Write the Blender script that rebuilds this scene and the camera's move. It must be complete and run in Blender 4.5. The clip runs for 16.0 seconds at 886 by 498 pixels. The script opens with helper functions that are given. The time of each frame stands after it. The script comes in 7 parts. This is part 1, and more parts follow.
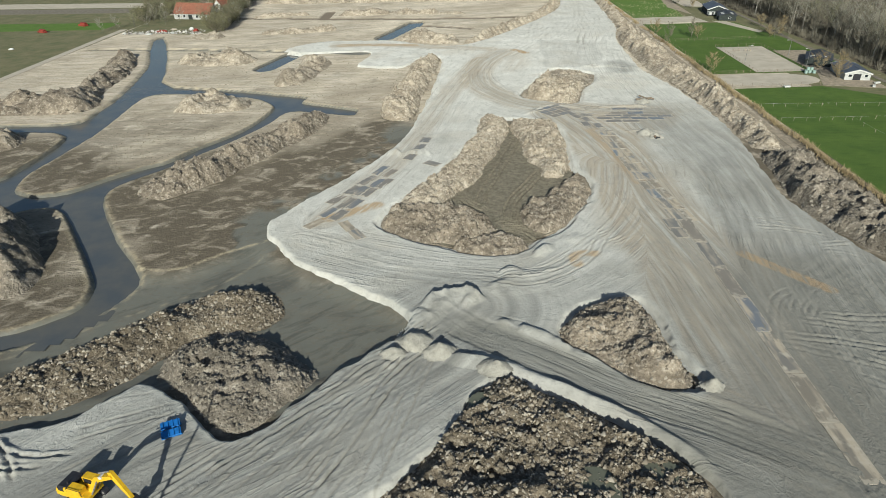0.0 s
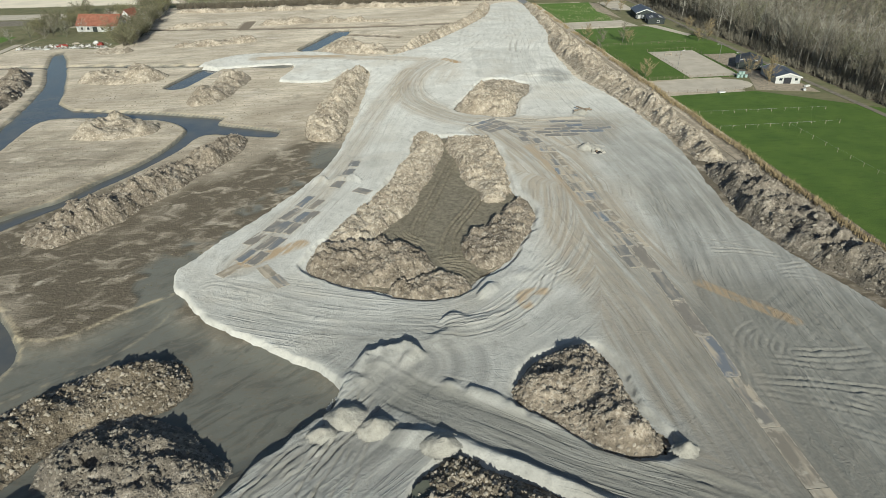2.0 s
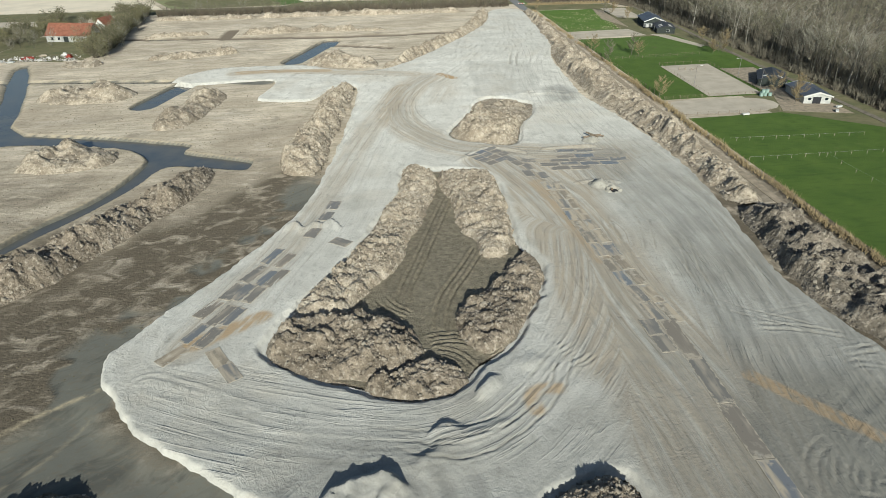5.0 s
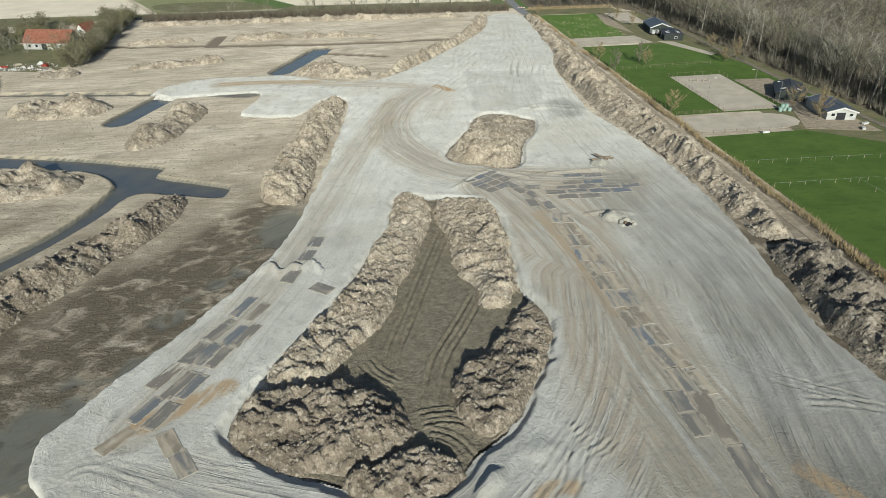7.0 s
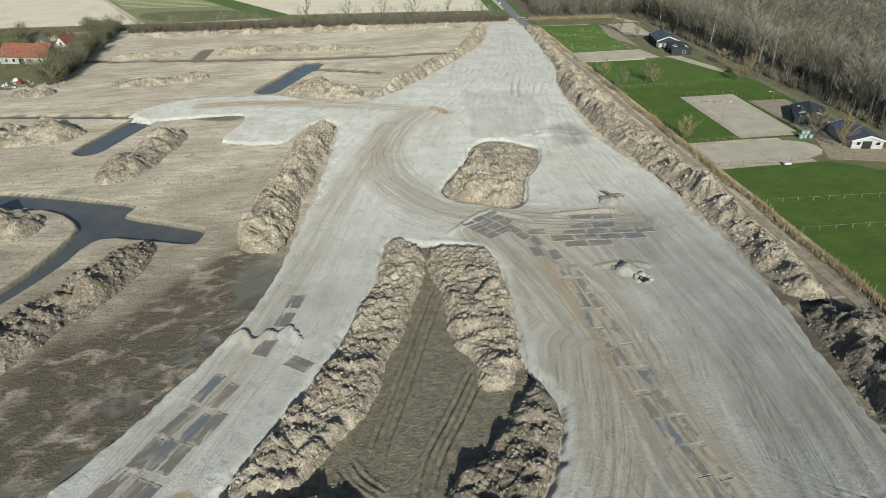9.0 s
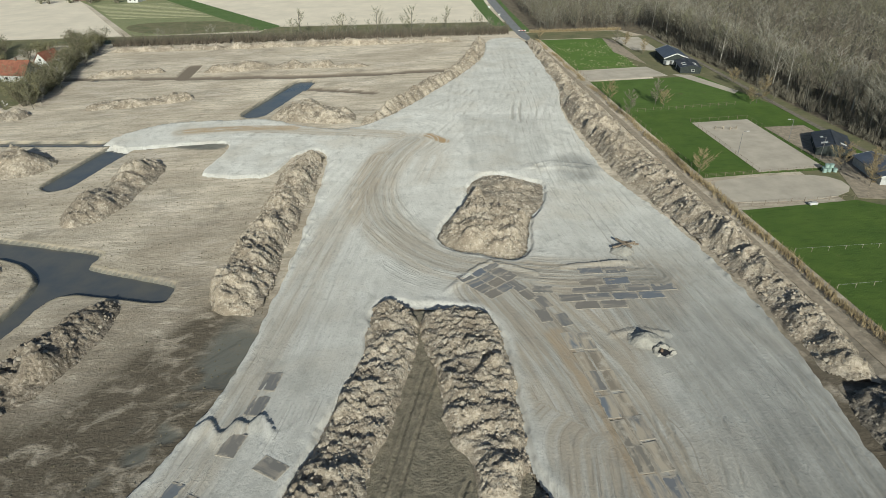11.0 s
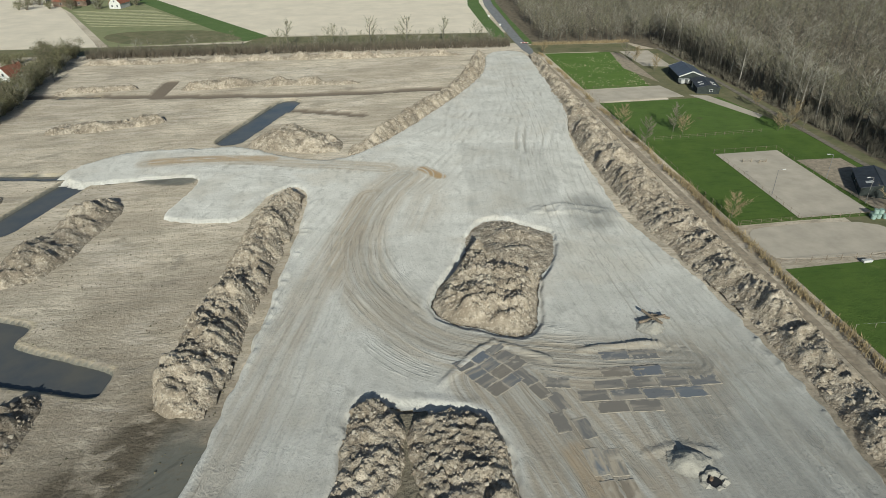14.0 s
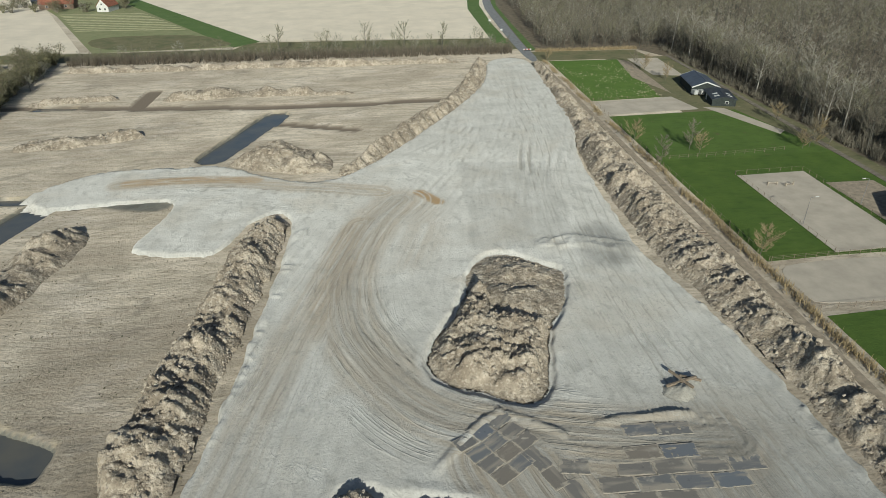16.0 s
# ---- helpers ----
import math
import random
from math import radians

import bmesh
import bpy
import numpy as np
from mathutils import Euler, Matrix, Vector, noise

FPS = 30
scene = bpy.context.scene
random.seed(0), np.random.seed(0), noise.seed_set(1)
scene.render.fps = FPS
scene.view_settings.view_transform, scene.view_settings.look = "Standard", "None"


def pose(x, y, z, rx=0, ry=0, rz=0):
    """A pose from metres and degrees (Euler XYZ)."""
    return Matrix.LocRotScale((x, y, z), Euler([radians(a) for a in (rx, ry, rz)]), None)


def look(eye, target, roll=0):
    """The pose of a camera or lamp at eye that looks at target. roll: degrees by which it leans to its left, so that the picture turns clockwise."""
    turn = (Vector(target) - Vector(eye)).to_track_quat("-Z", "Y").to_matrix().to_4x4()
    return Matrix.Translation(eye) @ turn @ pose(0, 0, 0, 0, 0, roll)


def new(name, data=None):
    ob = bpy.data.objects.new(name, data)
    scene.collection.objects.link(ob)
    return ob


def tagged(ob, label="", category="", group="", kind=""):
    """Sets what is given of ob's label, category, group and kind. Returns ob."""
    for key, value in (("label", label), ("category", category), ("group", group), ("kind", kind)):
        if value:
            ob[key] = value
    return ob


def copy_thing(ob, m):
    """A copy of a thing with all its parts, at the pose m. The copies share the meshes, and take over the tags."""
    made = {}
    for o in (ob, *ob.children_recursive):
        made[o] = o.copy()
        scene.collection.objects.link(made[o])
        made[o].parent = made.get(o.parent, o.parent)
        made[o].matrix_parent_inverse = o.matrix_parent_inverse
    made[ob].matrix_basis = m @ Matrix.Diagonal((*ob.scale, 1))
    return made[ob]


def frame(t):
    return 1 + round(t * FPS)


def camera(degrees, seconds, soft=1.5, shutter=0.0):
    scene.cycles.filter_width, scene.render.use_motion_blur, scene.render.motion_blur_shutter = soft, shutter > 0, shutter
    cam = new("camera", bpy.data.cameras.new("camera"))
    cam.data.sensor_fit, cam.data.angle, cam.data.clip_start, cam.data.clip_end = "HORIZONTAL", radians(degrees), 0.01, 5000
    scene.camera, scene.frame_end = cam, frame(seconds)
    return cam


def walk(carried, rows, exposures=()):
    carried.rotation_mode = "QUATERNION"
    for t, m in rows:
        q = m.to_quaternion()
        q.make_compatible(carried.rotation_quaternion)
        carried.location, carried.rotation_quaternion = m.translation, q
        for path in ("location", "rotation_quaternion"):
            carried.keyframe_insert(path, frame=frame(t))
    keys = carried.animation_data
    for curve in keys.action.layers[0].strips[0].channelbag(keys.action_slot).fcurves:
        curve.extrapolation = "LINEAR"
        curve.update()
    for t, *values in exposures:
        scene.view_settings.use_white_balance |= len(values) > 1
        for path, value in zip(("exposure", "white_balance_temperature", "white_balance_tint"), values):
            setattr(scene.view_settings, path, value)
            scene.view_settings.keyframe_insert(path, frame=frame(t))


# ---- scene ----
import functools

cam = camera(70.5, 16.0, soft=0.8)
METRES, EYE, TILT, LEAN, TURN = 125.8, 58.0, 0.0, 0.0, 1.5
ROWS = [
    (0.0, 0.0, 0.0, 0.0, -0.57, -29.65, 1.0),
    (0.5, 0.0028, 0.0258, -0.0006, -5.0, -29.61, 0.84),
    (1.0, 0.0051, 0.0527, -0.0006, -6.52, -29.59, 0.8),
    (1.5, 0.0093, 0.0808, -0.0006, -6.57, -29.55, 0.84),
    (2.0, 0.0139, 0.1096, -0.0006, -6.62, -29.53, 0.87),
    (2.5, 0.0187, 0.1389, -0.0006, -6.65, -29.52, 0.89),
    (3.0, 0.0237, 0.1689, -0.0008, -6.69, -29.52, 0.91),
    (3.5, 0.0284, 0.1992, -0.0007, -6.73, -29.51, 0.91),
    (4.0, 0.0336, 0.2298, -0.0008, -6.76, -29.49, 0.89),
    (6.5, 0.0593, 0.3835, -0.0009, -6.92, -29.48, 0.87),
    (7.0, 0.0646, 0.4149, 0.0007, -6.95, -29.51, 0.86),
    (7.5, 0.0698, 0.4468, 0.0032, -6.99, -29.49, 0.84),
    (8.0, 0.0751, 0.4784, 0.008, -7.02, -29.5, 0.82),
    (8.5, 0.0803, 0.5102, 0.0141, -7.05, -29.5, 0.8),
    (9.0, 0.0857, 0.5419, 0.0216, -7.07, -29.49, 0.81),
    (11.5, 0.1107, 0.7003, 0.0503, -7.19, -29.36, 0.69),
    (12.0, 0.1154, 0.7314, 0.0531, -7.21, -29.36, 0.64),
    (12.5, 0.1203, 0.7627, 0.0535, -7.22, -29.33, 0.6),
    (13.0, 0.1249, 0.7942, 0.0533, -7.24, -29.31, 0.55),
    (13.5, 0.1294, 0.8258, 0.0533, -7.26, -29.3, 0.5),
    (14.0, 0.1342, 0.8569, 0.0531, -7.26, -29.28, 0.48),
    (14.5, 0.1387, 0.8886, 0.053, -7.28, -29.28, 0.47),
    (15.0, 0.1431, 0.9202, 0.053, -7.3, -29.3, 0.46),
    (15.5, 0.1472, 0.9519, 0.0522, -7.31, -29.28, 0.42),
    (16.0, 0.1526, 0.9834, 0.0513, -7.29, -29.27, 0.42),
]
walk(cam, [(t, pose(0, 0, EYE, TILT, LEAN, TURN) @ pose(METRES * x, METRES * y, METRES * z, 90 + pitch, roll, yaw)) for t, x, y, z, yaw, pitch, roll in ROWS], exposures=[(0.0, 0.0, 6060, 3), (4.0, 0.0, 6060, 3), (9.0, -0.15, 6060, 3), (13.0, -0.24, 6060, 3), (16.0, -0.31, 6060, 3)])

# ---- light ----
SUN_AZ = radians(2)      # shadows run towards +y
SUN_EL = radians(24)
sun = new("sun", bpy.data.lights.new("sun", "SUN"))
sun.data.energy, sun.data.angle, sun.data.color = 5.0, radians(0.6), (1.0, 0.955, 0.85)
sun.matrix_world = look((0, 0, 0), (math.sin(SUN_AZ) * math.cos(SUN_EL), math.cos(SUN_AZ) * math.cos(SUN_EL), -math.sin(SUN_EL)))
world = bpy.data.worlds.new("world")
scene.world = world
world.use_nodes = True
sky = world.node_tree.nodes.new("ShaderNodeTexSky")
sky.sky_type, sky.sun_disc, sky.sun_elevation, sky.sun_rotation = "NISHITA", False, SUN_EL, radians(180) + SUN_AZ
world.node_tree.links.new(sky.outputs[0], world.node_tree.nodes["Background"].inputs[0])
world.node_tree.nodes["Background"].inputs[1].default_value = 0.068

# ---- numbers: noise, outlines, lines ----


def lattice(i, j, seed):
    h = (i.astype(np.int64) * 374761393 + j.astype(np.int64) * 668265263 + seed * 974634777) & 0xFFFFFFFF
    h = ((h ^ (h >> 13)) * 1274126177) & 0xFFFFFFFF
    return ((h ^ (h >> 16)) & 0xFFFFFF) / float(0xFFFFFF)


def vnoise(x, y, seed=0):
    i, j = np.floor(x), np.floor(y)
    u, v = x - i, y - j
    u, v = u * u * (3 - 2 * u), v * v * (3 - 2 * v)
    a, b = lattice(i, j, seed), lattice(i + 1, j, seed)
    c, d = lattice(i, j + 1, seed), lattice(i + 1, j + 1, seed)
    return (a + (b - a) * u) * (1 - v) + (c + (d - c) * u) * v


def fbm(x, y, octaves=4, seed=0):
    out, amp, tot = np.zeros_like(x), 1.0, 0.0
    for k in range(octaves):
        out += amp * vnoise(x * 2 ** k + 17.3 * k, y * 2 ** k - 9.1 * k, seed + k)
        tot += amp
        amp *= 0.5
    return out / tot


def clods(x, y, seed=0):
    """Rounded lumps, 0 in the cracks to 1 on top."""
    i0, j0 = np.floor(x), np.floor(y)
    best = np.full(x.shape, 9.0)
    for di in (-1, 0, 1):
        for dj in (-1, 0, 1):
            i, j = i0 + di, j0 + dj
            px, py = i + lattice(i, j, seed), j + lattice(i, j, seed + 50)
            best = np.minimum(best, (x - px) ** 2 + (y - py) ** 2)
    return np.sqrt(np.clip(1 - best, 0, 1))


def blocks(x, y, seed=0):
    """A height of its own for each broken lump."""
    i0, j0 = np.floor(x), np.floor(y)
    best, out = np.full(x.shape, 9.0), np.zeros(x.shape)
    for di in (-1, 0, 1):
        for dj in (-1, 0, 1):
            i, j = i0 + di, j0 + dj
            d = (x - i - lattice(i, j, seed)) ** 2 + (y - j - lattice(i, j, seed + 50)) ** 2
            out = np.where(d < best, lattice(i, j, seed + 90), out)
            best = np.minimum(best, d)
    return out


def smooth(v, lo=0.0, hi=1.0):
    v = np.clip((v - lo) / (hi - lo), 0, 1)
    return v * v * (3 - 2 * v)


def rounded(pts, times=2, closed=True):
    p = np.array(pts, float)
    for _ in range(times):
        q = np.roll(p, -1, 0) if closed else p[1:]
        p0 = p if closed else p[:-1]
        r = np.empty((2 * len(p0), 2))
        r[0::2], r[1::2] = 0.75 * p0 + 0.25 * q, 0.25 * p0 + 0.75 * q
        p = r if closed else np.vstack([p[:1], r, p[-1:]])
    return p


def inside(x, y, pts, times=2):
    """Signed distance to an outline: positive inside."""
    p = rounded(pts, times) if times else np.array(pts, float)
    d2, odd = np.full(x.shape, 1e12), np.zeros(x.shape, bool)
    for (ax, ay), (bx, by) in zip(p, np.roll(p, -1, 0)):
        ex, ey = bx - ax, by - ay
        wx, wy = x - ax, y - ay
        k = np.clip((wx * ex + wy * ey) / (ex * ex + ey * ey + 1e-9), 0, 1)
        d2 = np.minimum(d2, (wx - k * ex) ** 2 + (wy - k * ey) ** 2)
        if ay != by:
            odd ^= ((ay > y) != (by > y)) & (x < ex * (y - ay) / (by - ay) + ax)
    return np.where(odd, 1, -1) * np.sqrt(d2)


def along(x, y, pts, times=2):
    """Distance along a line, and signed distance from it."""
    p = rounded(pts, times, False) if times else np.array(pts, float)
    d2, s, side, run = np.full(x.shape, 1e12), np.zeros(x.shape), np.zeros(x.shape), 0.0
    for (ax, ay), (bx, by) in zip(p[:-1], p[1:]):
        ex, ey = bx - ax, by - ay
        length = math.hypot(ex, ey)
        wx, wy = x - ax, y - ay
        k = np.clip((wx * ex + wy * ey) / (length * length + 1e-9), 0, 1)
        q = (wx - k * ex) ** 2 + (wy - k * ey) ** 2
        near = q < d2
        d2 = np.where(near, q, d2)
        s = np.where(near, run + k * length, s)
        side = np.where(near, np.where(ex * wy - ey * wx < 0, -1.0, 1.0), side)
        run += length
    return s, side * np.sqrt(d2)


# ---- the plan ----
SAND = [(-75, -120), (-72, 20), (-66, 50), (-57, 56), (-50, 56), (-46, 62), (-42, 65), (-35, 60), (-29, 54), (-25, 55), (-19, 64), (-12, 72), (-8, 75), (-7, 80),
        (-13, 85), (-27, 94), (-33, 101), (-39, 110), (-37, 115), (-25, 135), (-17, 152), (-13, 166), (-10, 189), (-7, 220), (-5, 254), (-9, 260), (-15.5, 256.5), (-19, 243), (-22, 240.5),
        (-36, 242.5), (-39, 245), (-36.2, 255.7), (-34.5, 267), (-38, 270), (-55, 268.4), (-67, 266.7), (-75, 276), (-66, 286), (-58, 292), (-38, 291), (-30, 293), (-11, 279), (4, 275),
        (26, 308), (51, 354), (59, 378), (64, 410), (83, 410), (81, 375)]
SAND_EAST = [(79, 332), (76, 308), (70, 288), (68, 246), (67, 230), (72, 210), (74, 188), (74.6, 166), (73, 150), (72, 143), (70.5, 131), (68.9, 119), (74, 95), (82, 70), (86, 30), (90, -120)]
PIT_SOUTH = [(1, 60), (3, 64), (7, 67), (11, 64), (18, 59), (24, 54), (28, 50), (30, 42), (28, 20), (-18, 20), (-14, 42), (-5, 50), (0, 55)]
PIT_TRIANGLE = [(14, 74), (17, 80), (21, 83), (28, 85), (31, 81), (31, 70), (34, 64), (29, 62), (24, 64), (18, 71)]
ISLAND = [(6.6, 177.6), (10.8, 178.9), (14.7, 176.4), (19.6, 176.2), (26, 174), (28.8, 167.8), (28.2, 152), (27.4, 140.3), (28.7, 135.3), (30.1, 130.2), (29.4, 124.3), (27.2, 119.3), (24, 113.8), (21.9, 108.9), (18, 105.4), (15.1, 103), (11.6, 98.4), (7, 97.4), (1.4, 98.6),
          (-1.3, 100.4), (-8, 103.4), (-12.6, 106.5), (-16, 109.6), (-16.3, 112), (-15.4, 115.6), (-12.6, 120.8), (-8.7, 127.8), (-3.5, 139), (1, 151.2), (4.2, 159.4), (6, 166.4)]
PIT_NORTH = [(20.2, 201.6), (21.7, 207.3), (25.6, 213.4), (28.5, 220.3), (30.6, 228.1), (35, 234.6), (40.4, 235.3), (45.2, 230), (50.6, 227), (48.1, 217.7), (44.7, 210.7), (42.1, 206.2), (40.3, 199.2), (39.1, 192.4), (35.4, 189.6), (31.7, 191.1), (27.8, 193.3), (23.8, 195), (21.2, 197.4)]
HOLES = [PIT_SOUTH, PIT_TRIANGLE, ISLAND, PIT_NORTH]
# ditches: line, half width
DITCHES = [
    ([(-160, 283), (-115, 280), (-96, 277), (-72, 274)], 1.8),
    ([(-66, 272), (-69, 264), (-74, 244)], 4.2),
    ([(-58, 270), (-52, 273), (-37, 272)], 1.8),
    ([(-20, 338), (-33, 299)], 4.4),
    ([(-106, 356.5), (-94, 355.5)], 1.6),
]
# shallow ditches with a muddy bottom
MUD_DITCHES = [([(-135, 359), (-97, 356), (-43, 350), (-10, 348), (40, 351)], 2.8), ([(-18, 329), (7, 320)], 2.2), ([(-71, 353), (-71, 374)], 3.2), ([(-92, 211), (-70, 205)], 1.0)]
MUD = [(-66, 80), (-58.6, 96), (-53.5, 94.4), (-49.7, 95), (-43.4, 101), (-38, 105.5), (-30, 97), (-12, 86), (-5, 80), (-7, 72), (-20, 62), (-34, 66), (-48, 62), (-56, 58), (-66, 60), (-70, 72)]
# the wide channels in the west: their outer shore, and the pieces of land that they part
CHANNELS = [(-138.5, 308.8), (-114.1, 249.6), (-105.7, 221), (-84, 215.6), (-68.9, 211.4), (-52, 205.4), (-49.4, 204.2), (-49.2, 202), (-50.2, 199.2), (-48.5, 198), (-40, 194), (-31.2, 190.4), (-30.2, 189), (-30.6, 184.6), (-32, 184),
            (-42, 187), (-50.5, 189.4), (-53.4, 186), (-54.8, 177.9), (-59.4, 165.8), (-65.2, 155.1), (-71.2, 143.6), (-76.6, 136.8), (-79.7, 131.9), (-79.4, 126), (-71.4, 113.4), (-64.6, 103.9), (-58, 96),
            (-55.5, 92), (-56.5, 86), (-60, 80), (-64, 76), (-70, 71.5), (-110, 56), (-150, 56), (-175, 120), (-160, 177), (-135.7, 178.4), (-125.5, 178.4), (-114.2, 179.4), (-112.7, 183), (-112.6, 191),
            (-114.2, 210), (-118.4, 232.5), (-123.6, 254.8), (-133.1, 275.8), (-145, 309.3)]
# the tan rim of the meadow above the mud, and a faint old track across the mud
SHORE = [(-58.4, 96.2), (-56.9, 95.2), (-53.5, 94.6), (-49.7, 95.1), (-45.8, 98.6), (-43.4, 101.1), (-37, 105.3)]
OLD_TRACK = [(-67, 70.5), (-61.6, 75.8), (-55.2, 80.8), (-47.9, 85.5), (-40.4, 91.5), (-35.7, 100.3)]
LANDS = [[(-97.9, 210.9), (-80.4, 208.1), (-65.7, 203.4), (-59.5, 197.4), (-57.1, 193.1), (-57.9, 184.5), (-60.1, 174), (-63.9, 165.5), (-69.9, 156), (-72.8, 148.1), (-78.1, 143.7), (-82.7, 138.5),
          (-86.5, 132.6), (-89.8, 128.9), (-95.7, 127.8), (-100.8, 129.7), (-103, 132), (-104.9, 139.7), (-103.8, 148.9), (-102.6, 163.5), (-103, 180.7), (-105.3, 201.3), (-104, 209.1)],
         [(-125, 104), (-96.9, 117.5), (-94.9, 119.1), (-91.9, 121.3), (-88.4, 121.8), (-84.9, 120), (-81.8, 116.5), (-73.5, 105.3), (-69, 98.8), (-64.4, 92.9), (-62.3, 88.3), (-61.8, 84.1), (-64.3, 81), (-70.5, 76.3), (-108, 64)],
         [(-156, 173), (-132.2, 172.6), (-121.7, 171.7), (-113.9, 170.9), (-110.7, 168.4), (-109.1, 164.7), (-108.4, 153), (-108.9, 145.3), (-109.5, 137.1), (-125, 112), (-160, 130)]]
HAUL = [(44, -60), (45, 45), (44, 73), (43, 99), (40, 118), (40, 148), (36, 166), (31, 181)]
CURVE = [(60, 181), (44, 183), (33, 186), (27, 187.5), (21.5, 190), (16.5, 195.5), (11, 204.5), (7.5, 214), (7, 228), (9, 240), (13, 252), (19, 262)]
CROSSING = [(-2, 79.5), (3, 75.5), (8, 72), (16, 66.5), (23, 61.5), (33, 57), (44, 49)]
APRON = [(-60, 20), (-36, 48), (-20, 60), (-6, 73), (2, 82)]
WEST_ROAD = [(-27, 112), (-20, 130), (-13, 150), (-8, 175), (-3, 200), (3, 225), (10, 250)]
LOBE_ROAD = [(-52, 280), (-30, 281), (0, 272), (14, 268)]
SOUTH_LOOP = [(-30, 104), (-14, 97), (2, 92), (12, 93), (20, 100), (29, 111), (35, 124), (38, 140)]
EAST_YARD = [(60, 20), (56, 60), (58, 92), (63, 110), (66, 140), (63, 180), (60, 220), (62, 260), (70, 300), (75, 400)]
RECTANGLE = [(31, 236), (34, 250), (36, 285), (60, 283), (58, 250), (52, 235)]
SAND_TOP = 0.95
# lines that the wheels follow on the sand: line, reach
FLOWS = [(APRON, 15), (HAUL, 8), (CURVE, 7), (WEST_ROAD, 9), (SOUTH_LOOP, 11), (EAST_YARD, 14), (CROSSING, 6), (LOBE_ROAD, 9)]


def sand_inside(x, y):
    sd = inside(x, y, SAND + SAND_EAST)
    for hole in HOLES:
        sd = np.minimum(sd, -inside(x, y, hole))
    return sd + 1.1 * (fbm(x * 0.35, y * 0.35, 3, 5) - 0.5) + 0.18 * (vnoise(x * 1.3, y * 1.3, 6) - 0.5)


def ruts(x, y, line, half, depth, seed, gap=0.55):
    """Wheel grooves that run with a line."""
    s, d = along(x, y, line)
    wob = d + 1.6 * (fbm(s * 0.05, d * 0.12, 2, seed) - 0.5) * 2
    n = vnoise(s * 0.06, wob / gap, seed + 1)
    n2 = vnoise(s * 0.03 + 40, wob / (gap * 2.2), seed + 2)
    return depth * smooth(half - np.abs(d), 0, half * 0.6) * ((1 - np.abs(2 * n - 1)) ** 4 * 0.9 + (1 - np.abs(2 * n2 - 1)) ** 6 * 1.3 - 0.35)


def flow(x, y):
    """Distance along and across the nearest wheel line, and its number; and how clearly it is the nearest."""
    best, second, out, ends = np.full(x.shape, 1e9), np.full(x.shape, 1e9), np.zeros((*x.shape, 3)), np.zeros(x.shape)
    for k, (line, reach) in enumerate(FLOWS):
        s, d = along(x, y, line)
        total = s.max()
        q = np.abs(d) / reach + 0.15 * (fbm(x * 0.1, y * 0.1, 2, 80 + k) - 0.5)
        near = q < best
        second = np.where(near, best, np.minimum(second, q))
        best = np.where(near, q, best)
        out[near] = np.stack([s, d, np.full(s.shape, 11.0 * k)], -1)[near]
        ends = np.where(near, smooth(s, 0, 6) * smooth(total - s, 0, 6), ends)
    return out, smooth(second - best, 0.05, 0.4) * ends * (1 - smooth(best, 1.2, 2.2))


